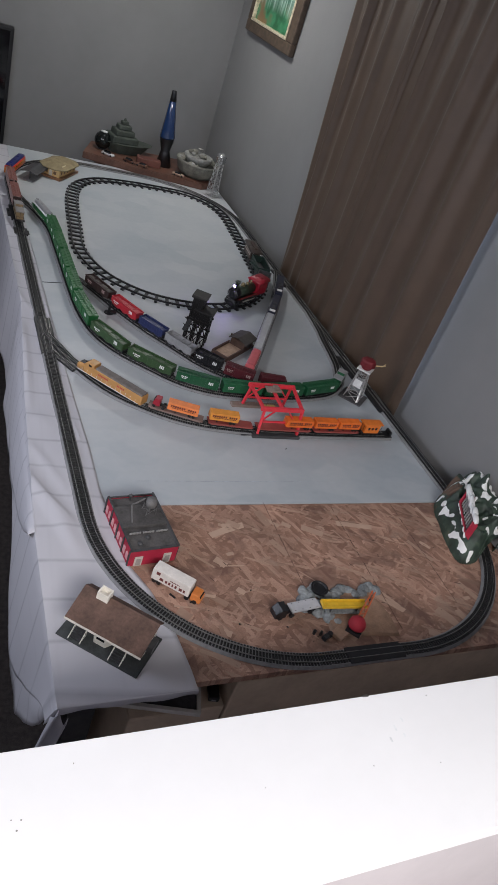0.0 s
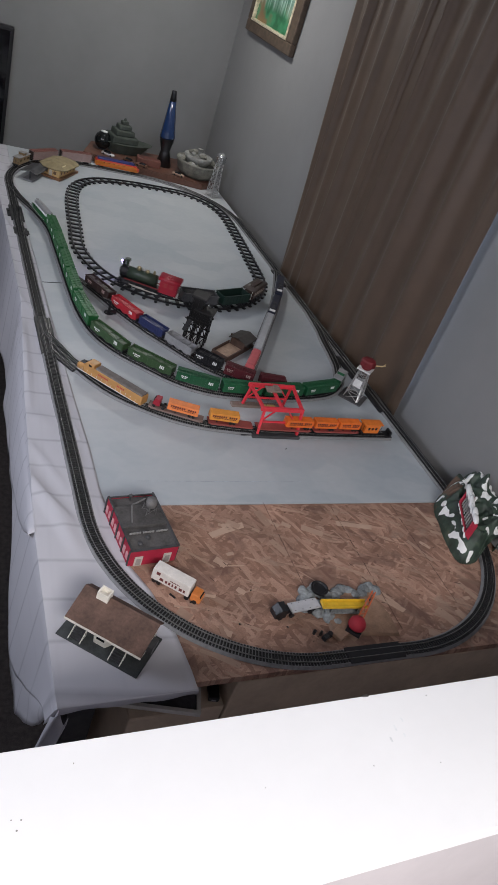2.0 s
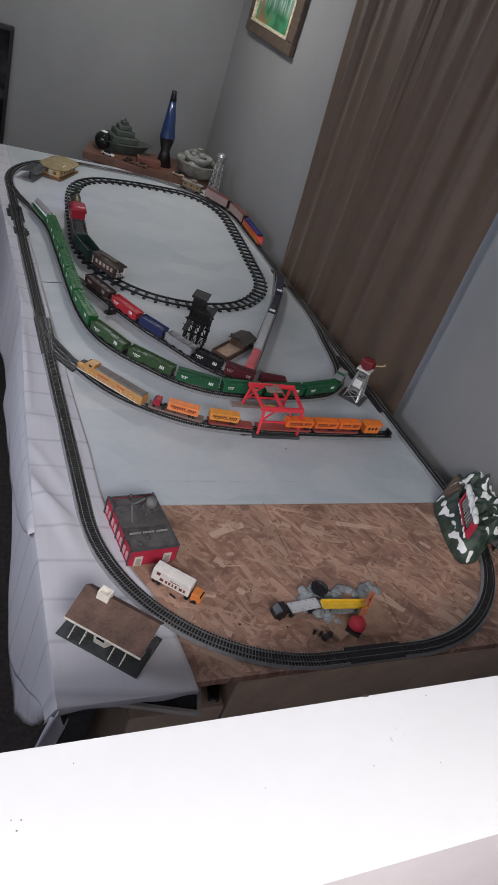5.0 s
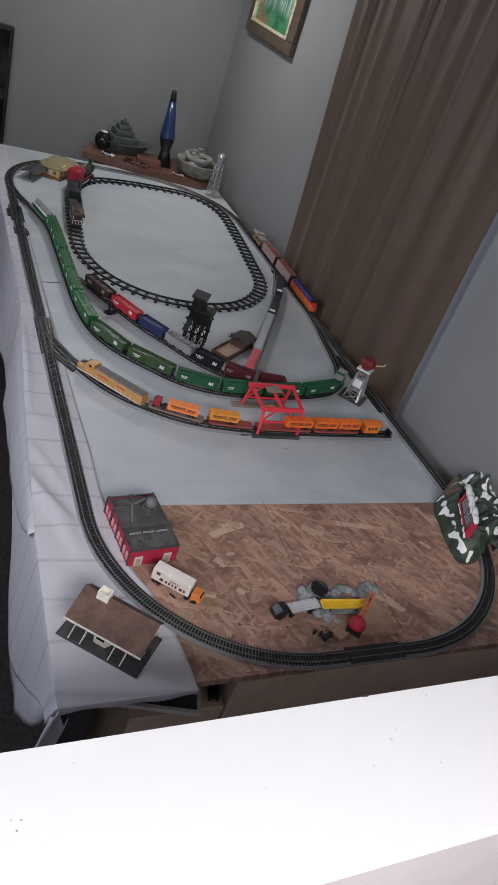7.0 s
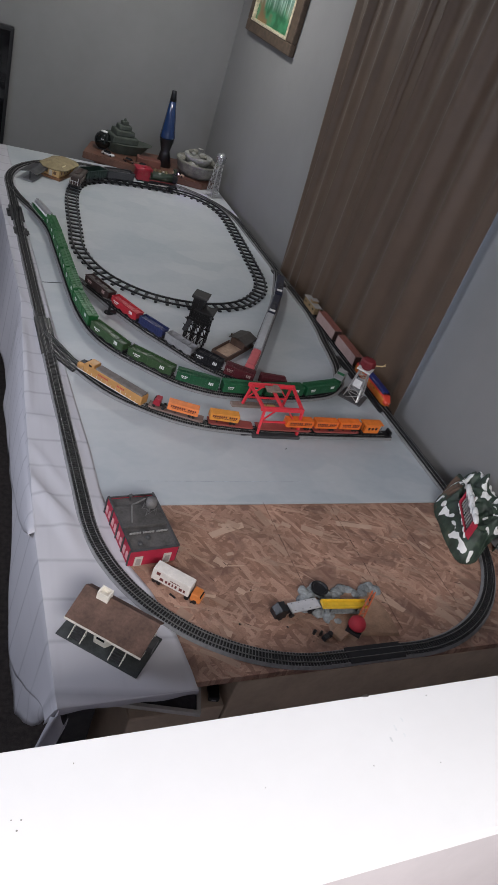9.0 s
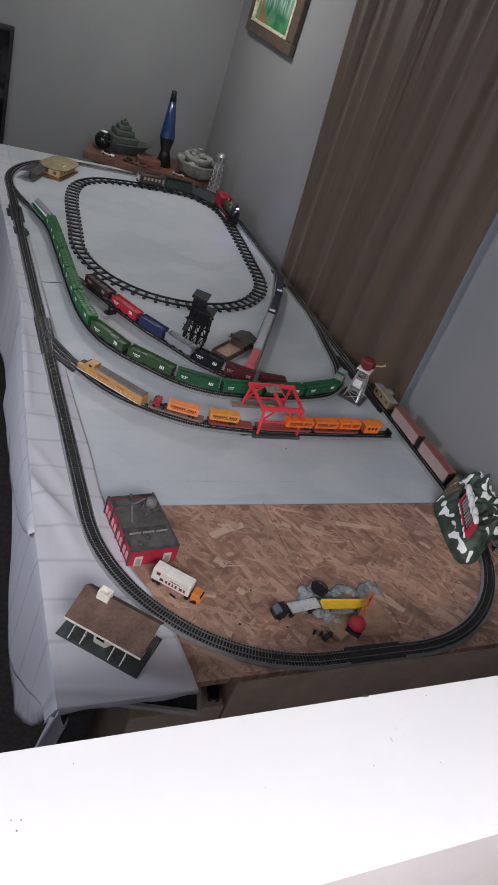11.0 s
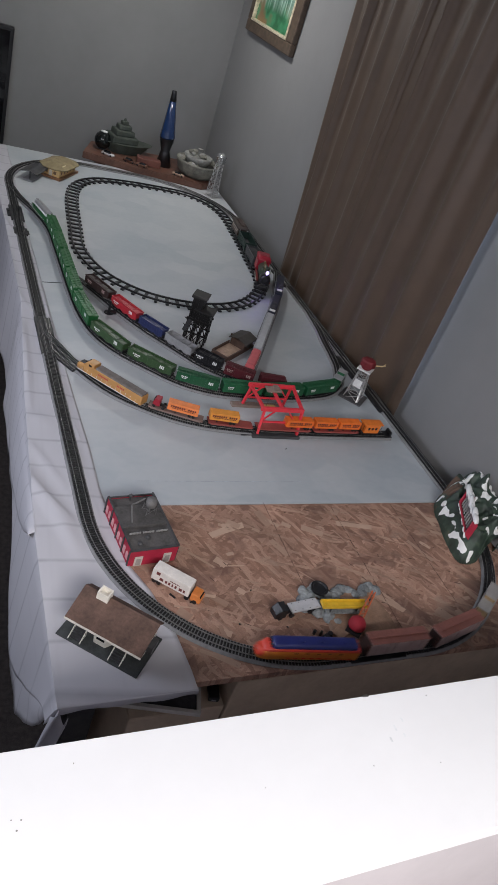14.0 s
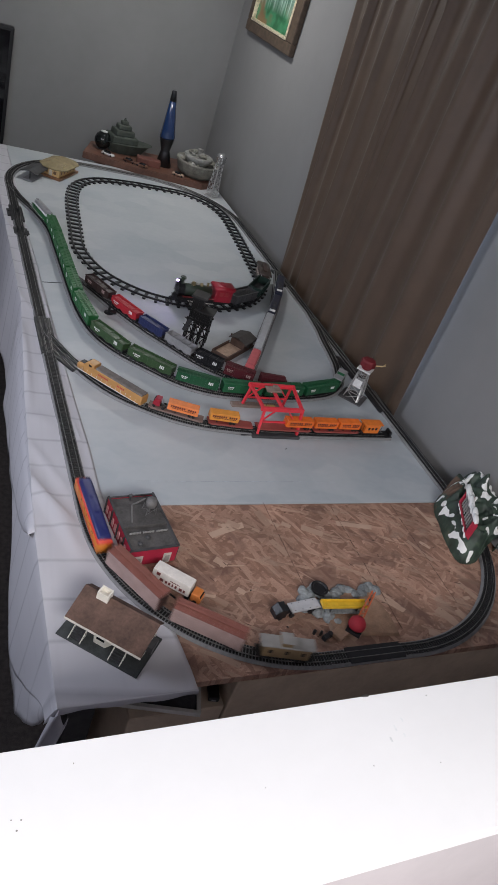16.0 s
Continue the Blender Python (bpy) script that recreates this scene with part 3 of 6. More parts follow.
# ---- curtain, picture, screen ----
def curtain():
    rows, cols, verts, faces = 26, 300, [], []
    # pleats: place along the wall, depth, half width; narrow ones are pressed creases
    pleats = ((1.04, .014, .035), (1.20, .020, .040), (1.375, .022, .042), (1.52, .012, .035), (1.655, .016, .026), (1.663, .009, .006),
              (1.76, .005, .007), (1.80, .010, .030), (1.93, .016, .026), (2.035, .010, .020), (2.12, .016, .016))
    for i in range(rows + 1):
        z = .30 + 2.06 * i / rows
        k = (z - .8) / 1.06
        y0, y1 = .980, 2.150 + .135 * k
        for j in range(cols + 1):
            f = j / cols
            y = y0 + (y1 - y0) * f
            x = 1.232
            for py, depth, wide in pleats:
                c = py + (.05 * k if py > 1.9 else .015 * math.sin(z * 1.6 + py * 9))
                x -= 2.2 * depth * (.75 + .25 * math.sin(z * 1.3 + py * 17)) * math.exp(-((y - c) / (1.05 * wide)) ** 2)
            x += .0012 * noise.noise((y * 24, z * 1.5, 0)) + .0012 * math.sin(y * 38 + .6 * math.sin(z * 1.4))
            x -= .014 * max(0, 1 - f / .03) + .018 * max(0, (f - .975) / .025)
            verts.append((max(x, 1.178), y, z))
    for i in range(rows):
        for j in range(cols):
            a = i * (cols + 1) + j
            faces.append((a, a + 1, a + cols + 2, a + cols + 1))
    t = thing("curtain", Matrix(), "long taupe brown pleated curtain drawn over the window", "curtain")
    ob = raw("drape", verts, faces, M_CURTAIN, t, "", True)
    ob.modifiers.new("thickness", "SOLIDIFY").thickness = .001
    # unseen pale sheet added behind the drape, bounces window light onto the wall
    keep = [f for f in faces if all(1.03 < verts[v][1] < 2.06 for v in f)]
    raw("bounce_sheet", [(x + .006, y, z) for x, y, z in verts], keep, mat("bounce_white", (.70, .68, .66), .8), t, "pale sheet added behind the curtain to bounce daylight", True)
    part("rod", rod(B(), (1.215, .85, 2.38), (1.215, 2.35, 2.38), .010, n=12), M_DARK, t, "dark metal curtain rod")


curtain()


def painting_material():
    m = bpy.data.materials.new("waterfall_canvas")
    m.use_nodes = True
    nt, L = m.node_tree, m.node_tree.links
    b = nt.nodes["Principled BSDF"]
    co, mp = nt.nodes.new("ShaderNodeTexCoord"), nt.nodes.new("ShaderNodeMapping")
    mp.inputs["Scale"].default_value = (1, 26, 3.5)
    no, big = nt.nodes.new("ShaderNodeTexNoise"), nt.nodes.new("ShaderNodeTexNoise")
    no.inputs["Scale"].default_value, no.inputs["Detail"].default_value = 1.6, 5
    big.inputs["Scale"].default_value, big.inputs["Detail"].default_value = 9, 6
    L.new(co.outputs["Object"], mp.inputs[0])
    L.new(mp.outputs[0], no.inputs[0])
    L.new(co.outputs["Object"], big.inputs[0])
    r1, r2 = nt.nodes.new("ShaderNodeValToRGB"), nt.nodes.new("ShaderNodeValToRGB")
    e = r1.color_ramp.elements
    e[0].position, e[1].position = .42, .66
    e[0].color, e[1].color = (.05, .17, .11, 1), (.62, .78, .70, 1)
    e = r2.color_ramp.elements
    e[0].position, e[1].position = .40, .62
    e[0].color, e[1].color = (.02, .13, .05, 1), (.24, .15, .07, 1)
    e.new(.5).color = (.05, .26, .12, 1)
    L.new(no.outputs[0], r1.inputs[0])
    L.new(big.outputs[0], r2.inputs[0])
    sp, mr, mx = nt.nodes.new("ShaderNodeSeparateXYZ"), nt.nodes.new("ShaderNodeMapRange"), nt.nodes.new("ShaderNodeMix")
    L.new(co.outputs["Object"], sp.inputs[0])
    L.new(sp.outputs[2], mr.inputs[0])
    mr.inputs[1].default_value, mr.inputs[2].default_value = .13, .20
    mx.data_type = "RGBA"
    L.new(mr.outputs[0], mx.inputs[0])
    L.new(r2.outputs[0], mx.inputs[6])
    L.new(r1.outputs[0], mx.inputs[7])
    L.new(mx.outputs[2], b.inputs["Base Color"])
    b.inputs["Roughness"].default_value = .3
    return m


def picture():
    t = thing("framed_painting", pose(WX, 3.118, 1.537), "gold and brown framed painting of a green waterfall", "painting")
    gold, brown = mat("worn_gold", (.74, .64, .46), .35, .25, .4, 60, .5, 200), mat("dark_frame_wood", (.085, .06, .042), .5, var=.4, scale=30)
    W, H = .62, .50
    for y, z, sy, sz in ((-.0125, 0, W + .025, .055), (-.0125, H - .055, W + .025, .055), (-W / 2 + .0175, .055, .085, H - .11), (W / 2 - .03, .055, .06, H - .11)):
        part("frame_bar", box(B(), -.016, y, z, .030, sy, sz, .005), brown, t)
    w, h = W - .118, H - .108
    for y, z, sy, sz in ((0, .054, w, .014), (0, H - .068, w, .014), (-w / 2 + .007, .068, .014, h - .028), (w / 2 - .007, .068, .014, h - .028)):
        part("gilt_liner", box(B(), -.022, y, z, .026, sy, sz, .004), gold, t)
    part("canvas", box(B(), -.012, 0, .066, .008, w - .026, h - .026), painting_material(), t)


picture()
t = thing("flat_television", pose(-.50, 3.585, .40), "black flat screen television against the far wall", "television")
part("casing", box(B(), 0, 0, .06, 1.12, .045, .75, .008), M_BLACK, t)
part("screen", box(B(), 0, -.0225, .09, 1.08, .004, .70), mat("dark_glass", (.006, .006, .008), .08, var=0, bump=0), t, "dark glossy glass")
part("foot", box(box(B(), 0, 0, -.40, .7, .05, .44, .01), 0, 0, .03, .20, .05, .04, .004), M_DARK, t)
# ---- rolling stock ----
def paint(name, c, rough=.42, var=.14):
    return mat("paint_" + name, c, rough, var=var, scale=45, bump=.06, bscale=300)


GREEN_P, OLIVE_P, DKGREEN_P = paint("bright_green", (.014, .110, .030)), paint("olive_green", (.035, .075, .028)), paint("deep_green", (.012, .085, .035))
MAROON_P, RED_P, NAVY_P, BROWN_P = paint("maroon", (.085, .014, .02)), paint("red", (.42, .022, .035)), paint("navy", (.022, .03, .10)), paint("dark_brown", (.035, .02, .018))
GREY_P, SILVER_P, YELLOW_P, ORANGE_P = paint("grey", (.27, .27, .28)), mat("silver_side", (.42, .43, .45), .35, .5, .1, 60), paint("armour_yellow", (.47, .245, .08)), paint("orange", (.80, .165, .022))
SALMON_P, PINK_P, WHITE_P, CREAM_P = paint("salmon", (.22, .085, .068)), paint("pale_pink", (.36, .26, .245)), paint("white", (.72, .72, .72)), paint("cream", (.58, .44, .24))
BLUE_P, OCHRE_P, GOLD_P, DKRED_P = paint("royal_blue", (.012, .018, .115)), paint("ochre", (.24, .165, .085)), paint("golden", (.64, .20, .025)), paint("cab_red", (.30, .012, .028))
GLASS = mat("dark_window", (.01, .011, .013), .12, var=0, bump=0)

_bogie = {}


def bogie(parent, x, z=0.0, k=1.0):
    """Two-axle bogie with four wheels; copies share the meshes."""
    if k not in _bogie:
        b = B()
        for y in (-.0115, .0115):
            box(b, 0, y * k, .0035 * k, .026 * k, .002 * k, .004 * k, .0006 * k)
            for q in (-.0085, .0085):
                box(b, q * k, y * k, .002 * k, .005 * k, .0026 * k, .005 * k)
        box(b, 0, 0, .0042 * k, .006 * k, .023 * k, .003 * k)
        m1 = bpy.data.meshes.new("bogie")
        b.to_mesh(m1)
        b.free()
        m1.materials.append(M_BLACK)
        b = B()
        rod(b, (0, -.0013 * k, 0), (0, .0013 * k, 0), .0052 * k, n=12)
        rod(b, (0, -.0019 * k, 0), (0, -.0012 * k, 0), .0058 * k, n=12)
        m2 = bpy.data.meshes.new("wheel")
        b.to_mesh(m2)
        b.free()
        m2.materials.append(mat("wheel_metal", (.10, .095, .09), .45, .6, .2, 80))
        _bogie[k] = (m1, m2)
    m1, m2 = _bogie[k]
    f = new("bogie", m1)
    f.parent = parent
    f.matrix_basis = pose(x, 0, z)
    for q in (-.0085, .0085):
        for y, a in ((-.0083, 0), (.0083, 180)):
            w = new("wheel", m2)
            w.parent = f
            w.matrix_basis = pose(q * k, y * k, .0052 * k, 0, 0, a)


def chassis(t, L, w=.030, z=.0095, material=None):
    b = B()
    box(b, 0, 0, z, L - .006, w * .8, .004, .0006)
    box(b, 0, 0, z - .003, L * .3, w * .45, .004)
    for q in (-1, 1):
        box(b, q * (L / 2 + .001), 0, z - .001, .009, .004, .004, .0008)
    part("underframe", b, material or M_BLACK, t)
    for q in (-1, 1):
        bogie(t, q * (L / 2 - .025))


def marks(t, L, w, z, h, material, spec):
    """Blocks of lettering and emblems on both sides: (x, z, length, height)."""
    for side in (-1, 1):
        b = B()
        for x, dz, l, hh in spec:
            n = max(1, round(l / .0055))
            for k in range(n):
                box(b, (x + (k - (n - 1) / 2) * .0055) * -side, side * (w / 2 + .0003), z + dz, min(l, .0038), .0008, hh)
        tagged(part("lettering", b, material, t), kind="stuff")


def boxcar(label, L, color, roof=None, h=.040, w=.034, name="boxcar", letters=None, side=None):
    t = thing(name, Matrix(), label, "boxcar", "goods wagons")
    chassis(t, L)
    # ribbed body, from its plan
    hl, hw, plan = L / 2 - .003, w / 2 - .0008, []
    for k in range(11):
        x = (k - 5) * (L - .014) / 10
        if abs(x) > .016:
            plan += [(x - .0008, hw), (x - .0006, hw + .001), (x + .0006, hw + .001), (x + .0008, hw)]
    plan = [(-hl, hw)] + plan + [(hl, hw)]
    plan += [(-x, -y) for x, y in plan]
    b = B()
    lo, hi = [b.verts.new((x, y, .0125)) for x, y in plan], [b.verts.new((x, y, .0125 + h)) for x, y in plan]
    for i in range(len(plan)):
        b.faces.new((lo[i], lo[(i + 1) % len(plan)], hi[(i + 1) % len(plan)], hi[i]))
    b.faces.new(hi)
    b.faces.new(lo)
    bmesh.ops.recalc_face_normals(b, faces=b.faces)
    part("body", b, side or color, t)
    for q in (-1, 1):
        part("sliding_door", box(B(), 0, q * (w / 2 + .0002), .0145, .026, .0016, h - .005, .0005), side or color, t)
    ridge, hl = [], (L - .005) / 2
    for k in range(12):
        x = (k - 5.5) * (L - .014) / 11
        ridge += [(x - .0009, .0143 + h), (x - .0006, .0154 + h), (x + .0006, .0154 + h), (x + .0009, .0143 + h)]
    prof = [(-hl, .0122 + h), (-hl, .0143 + h)] + ridge + [(hl, .0143 + h), (hl, .0122 + h)]
    b = extrude(B(), prof, -w / 2 - .0006, w / 2 + .0006)
    for v in b.verts:
        v.co.z -= .0012 * (abs(v.co.y) > w / 2) * (v.co.z > .0135 + h)
    part("roof", b, roof or color, t)
    part("roof_walk", box(B(), 0, 0, .0166 + h, L - .008, .006, .0010), roof or color, t)
    # dark end plates: the shade between coupled cars, put into the colour
    if side:
        for q in (-1, 1):
            part("shaded_end", box(B(), q * (L / 2 - .0026), 0, .0135, .0014, w - .003, h - .003), BROWN_P, t, "dark end plate with the gap's shade in its colour")
    for q in (-1, 1):
        b = B()
        for k in range(4):
            bar(b, (q * (L / 2 - .0018), w / 2 - .010, .017 + k * .008), (q * (L / 2 - .0018), w / 2 - .002, .017 + k * .008), .0008, .0008)
        part("ladder", b, roof or color, t)
    if letters:
        marks(t, L, w, .0125, h, letters, ((-L * .30, h * .55, .024, .0045), (-L * .30, h * .40, .018, .0025), (L * .30, h * .45, .016, .010)))
    return t


def hopper(label, L, color, load=None, h=.030, w=.034, letters=None, name="hopper_wagon"):
    t = thing(name, Matrix(), label, "wagon", "goods wagons")
    chassis(t, L)
    b = B()
    z0, z1 = .0165, .0135 + h
    for q in (-1, 1):
        box(b, 0, q * (w / 2 - .0008), z0, L - .008, .0016, z1 - z0)
        box(b, q * (L / 2 - .0048), 0, z0 + .006, .0016, w - .002, z1 - z0 - .006)
        for k in range(10):
            box(b, (k - 4.5) * (L - .016) / 9, q * (w / 2 + .0004), z0, .0016, .0014, z1 - z0)
        box(b, 0, q * (w / 2), z1 - .002, L - .007, .0028, .002)
    part("body", b, color, t)
    b = B()
    for k in range(3):
        x = (k - 1) * L * .27
        lo = [b.verts.new((x + a * .006, c * .010, .006)) for a, c in ((-1, -1), (1, -1), (1, 1), (-1, 1))]
        hi = [b.verts.new((x + a * L * .13, c * (w / 2 - .001), .0168)) for a, c in ((-1, -1), (1, -1), (1, 1), (-1, 1))]
        for i in range(4):
            b.faces.new((lo[i], lo[(i + 1) % 4], hi[(i + 1) % 4], hi[i]))
        b.faces.new(lo[::-1])
    part("hopper_chute", b, color, t)
    part("floor_plate", box(B(), 0, 0, z0, L - .010, w - .004, .002), M_DARK, t)
    b = B()
    for k in (-1, 0, 1):
        box(b, k * L * .25, 0, z1 - .006, .0016, w - .003, .004)
    part("cross_brace", b, color, t)
    if load:
        b = B()
        n = 14
        g = [[b.verts.new(((i / n - .5) * (L - .014), (j / 6 - .5) * (w - .006), z1 - .007 + .004 * noise.noise((i * .6, j * .7, L * 90)) + .003 * math.sin(j / 6 * math.pi))) for j in range(7)] for i in range(n + 1)]
        for i in range(n):
            for j in range(6):
                b.faces.new((g[i][j], g[i + 1][j], g[i + 1][j + 1], g[i][j + 1]))
        part("coal_load", b, load, t, "dark heaped load", True)
    if letters:
        marks(t, L, w + .002, z0, h, letters, ((-L * .28, h * .42, .026, .0045), (-L * .28, h * .25, .018, .0025), (L * .27, h * .28, .016, .011)))
    return t


def hull(b, sections, n=5):
    """Rounded body from (x, half width, bottom, top, corner radius) sections."""
    rings = []
    for x, w, z0, z1, r in sections:
        ring = [(-w, z0), (w, z0)]
        ring += [(w - r + r * math.cos(a), z1 - r + r * math.sin(a)) for a in (math.pi / 2 * k / n for k in range(n + 1))]
        ring += [(-w + r - r * math.sin(a), z1 - r + r * math.cos(a)) for a in (math.pi / 2 * k / n for k in range(n + 1))]
        rings.append([b.verts.new((x, y, z)) for y, z in ring])
    k = len(rings[0])
    for a, c in zip(rings, rings[1:]):
        for i in range(k):
            b.faces.new((a[i], a[(i + 1) % k], c[(i + 1) % k], c[i]))
    b.faces.new(rings[0])
    b.faces.new(rings[-1][::-1])
    bmesh.ops.recalc_face_normals(b, faces=b.faces)
    return b


def streamliner(label, L, side, stripe, roof, nose, name="diesel_locomotive"):
    """Covered-wagon diesel with a rounded nose and a cab."""
    t = thing(name, Matrix(), label, "locomotive")
    chassis(t, L - .01)
    h, w = .052, .0175
    f = L / 2
    part("body", hull(B(), [(-f, w - .001, .010, .036, .004), (f - .034, w, .010, .036, .004), (f - .020, w, .010, .0345, .006), (f - .008, w - .003, .010, .031, .008), (f - .001, w - .009, .011, .025, .008)]), side, t, "", True)
    part("stripe", hull(B(), [(-f + .0005, w + .0002, .0355, .043, .006), (f - .034, w + .0002, .0355, .043, .006), (f - .022, w - .001, .0345, .040, .004), (f - .012, w - .005, .030, .034, .003)]), stripe, t, "red band", True)
    part("roof", hull(B(), [(-f + .008, w - .003, .042, .0515, .007), (-f + .014, w - .002, .042, h, .008), (f - .040, w - .002, .042, h, .008), (f - .030, w - .003, .041, .049, .006)]), roof, t, "rounded blue roof", True)
    part("nose_band", hull(B(), [(f - .024, w + .0003, .017, .0353, .006), (f - .008, w - .0026, .017, .0315, .008), (f - .0002, w - .0085, .015, .0255, .008)]), nose, t, "", True)
    b = B()
    for q in (-1, 1):
        box(b, f - .029, q * .0075, .0425, .006, .010, .006, .001)
    part("windscreen", b, GLASS, t, "dark cab windows")
    for q in (-1, 1):
        b = B()
        for k in range(5):
            box(b, -f + .045 + k * .026, q * (w + .0001), .028, .004, .0008, .004)
        part("side_window", b, GLASS, t)
        b = B()
        for k in range(9):
            box(b, -f + .020 + k * .018, q * (w + .0002), .014, .012, .0008, .002)
        tagged(part("lettering", b, stripe, t), kind="stuff")
    for k in range(3):
        part("roof_fan", rod(B(), (-f + .04 + k * .05, 0, h - .001), (-f + .04 + k * .05, 0, h + .0016), .006, n=12), roof, t)
    part("headlight", rod(B(), (f - .004, 0, .024), (f + .0006, 0, .024), .0018, n=10), mat("lamp_lens", (.35, .33, .28), .1, var=0, bump=0), t)
    return t


def caboose(label, L, side, roof, name="caboose", cupola=True, frame_m=None):
    t = thing(name, Matrix(), label, "caboose")
    chassis(t, L, material=frame_m)
    w, h = .032, .032
    part("body", box(B(), 0, 0, .0125, L - .026, w - .002, h, .0008), side, t)
    part("roof", hull(B(), [(-L / 2 + .004, w / 2 + .0008, .0445, .0475, .0028), (L / 2 - .004, w / 2 + .0008, .0445, .0475, .0028)]), roof, t)
    part("deck", box(B(), 0, 0, .0112, L - .006, w - .002, .0014), frame_m or M_BLACK, t)
    if cupola:
        part("cupola", box(B(), L * .04, 0, .047, .024, w - .005, .011, .0008), side, t)
        part("cupola_roof", box(B(), L * .04, 0, .058, .028, w - .002, .0018, .0005), roof, t)
    for q in (-1, 1):
        for x in (-.28 * L, 0, .28 * L) if L > .1 else (-.014, 0, .014):
            part("window", box(B(), x, q * (w / 2 - .0008), .026, .007, .0012, .009), GLASS, t)
        b = B()
        for y in (-.013, 0, .013):
            bar(b, (q * (L / 2 - .0055), y, .012), (q * (L / 2 - .0055), y, .0445), .0008, .0008)
        bar(b, (q * (L / 2 - .0055), -.013, .026), (q * (L / 2 - .0055), .013, .026), .0008, .0008)
        part("railing", b, frame_m or M_BLACK, t)
    return t


def place(t, path, s0, s1, flip=False):
    m = path.seat(s0, s1, RAIL)
    t.matrix_world = m @ pose(0, 0, 0, 0, 0, 180) if flip else m


# green goods train
t = streamliner("green and white diesel locomotive heading the goods train", .165, GREEN_P, WHITE_P, GREY_P, WHITE_P)
place(t, GREEN, .25, .42, True)
COAL = mat("coal", (.02, .02, .022), .8, var=.5, scale=200, bump=.8, bscale=400)
for s0, s1 in ((.424, .572), (.577, .730), (.735, .888), (.893, 1.055)):
    place(boxcar("bright green boxcar with white lettering", s1 - s0, GREEN_P, letters=WHITE_P, h=.036), GREEN, s0, s1)
place(boxcar("bright green boxcar behind olive wagons", .18, GREEN_P, letters=WHITE_P, h=.035), GREEN, 1.062, 1.245)
for s0, s1 in ((1.252, 1.415), (1.42, 1.588)):
    place(hopper("olive green open hopper with white emblem", s1 - s0, OLIVE_P, OLIVE_P, letters=WHITE_P), GREEN, s0, s1)
for s0, s1, c in ((1.593, 1.737, DKGREEN_P), (1.742, 1.885, paint("mid_green", (.016, .12, .05))), (1.89, 2.045, DKGREEN_P), (2.05, 2.205, DKGREEN_P)):
    place(boxcar("deep green boxcar with small white lettering", s1 - s0, c, letters=WHITE_P, h=.031), GREEN, s0, s1)
place(caboose("dark green caboose with a grey roof", .10, DKGREEN_P, GREY_P), GREEN, 2.210, 2.312)

# wagons on the siding
place(hopper("dark brown hopper wagon with faded lettering", .148, BROWN_P, BROWN_P, letters=PINK_P), SIDING, .085, .235)
place(hopper("bright red hopper wagon with white letters", .140, RED_P, RED_P, letters=WHITE_P), SIDING, .242, .384)
place(hopper("navy blue covered hopper wagon", .114, NAVY_P, NAVY_P), SIDING, .389, .503)
place(hopper("light grey empty hopper wagon", .124, GREY_P), SIDING, .507, .631)


place(hopper("black open hopper wagon beside the coaling tower", .104, M_BLACK, COAL, h=.034, letters=WHITE_P), SIDING, .635, .740)
place(boxcar("dark maroon boxcar with tiny pale lettering", .108, MAROON_P, letters=PINK_P, h=.033), SIDING, .745, .854)
place(boxcar("plain maroon boxcar at the siding end", .094, MAROON_P, h=.033), SIDING, .868, .964)


# silver passenger train
def coach(label, L, body, stripe, name="passenger_coach", fluted=True):
    t = thing(name, Matrix(), label, "coach", "silver passenger train")
    chassis(t, L)
    part("body", hull(B(), [(-L / 2 + .002, .0165, .011, .050, .008), (L / 2 - .002, .0165, .011, .050, .008)]), body, t)
    if fluted:
        b = B()
        for k in range(round(L / .007)):
            box(b, -L / 2 + .006 + k * .007, 0, .0495, .002, .024, .0012)
        part("roof_rib", b, body, t)
    for q in (-1, 1):
        b = B()
        for k in range(round(L / .016)):
            box(b, -L / 2 + .010 + k * .016, q * .0166, .028, .010, .0008, .007)
        part("window_band", b, GLASS, t)
        part("stripe", box(B(), 0, q * .01655, .0365, L - .006, .0006, .003), stripe, t)
    return t


def road_diesel(label, L, low, top, nose):
    t = thing("diesel_locomotive", Matrix(), label, "locomotive", "silver passenger train")
    chassis(t, L)
    f = L / 2
    part("body", hull(B(), [(-f, .0165, .011, .046, .003), (f - .012, .0165, .011, .046, .003), (f, .0155, .011, .034, .004)]), low, t)
    part("roof", hull(B(), [(-f + .004, .0145, .046, .051, .003), (f - .030, .0145, .046, .051, .003)]), top, t)
    part("end_panel", box(B(), -f + .018, 0, .051, .018, .024, .002, .0008), nose, t, "white roof panel")
    b = B()
    for q in (-1, 1):
        box(b, f - .006, q * .0075, .036, .010, .011, .007, .001)
    part("windscreen", b, GLASS, t)
    for k in range(3):
        part("roof_fan", rod(B(), (-f + .045 + k * .028, 0, .051), (-f + .045 + k * .028, 0, .0525), .008, n=14), M_DARK, t)
    part("stripe", box(box(B(), 0, .0166, .026, L - .01, .0006, .006), 0, -.0166, .026, L - .01, .0006, .006), nose, t)
    return t


BLUEBLACK = paint("blue_black", (.014, .017, .035))
place(road_diesel("blue black diesel locomotive with white panels", .215, BLUEBLACK, BLUEBLACK, WHITE_P), SILVER, .150, .367, True)
place(road_diesel("second blue black diesel with white panel", .215, BLUEBLACK, BLUEBLACK, WHITE_P), SILVER, .373, .590, True)
place(coach("long fluted silver passenger coach", .330, SILVER_P, NAVY_P), SILVER, .596, .926)
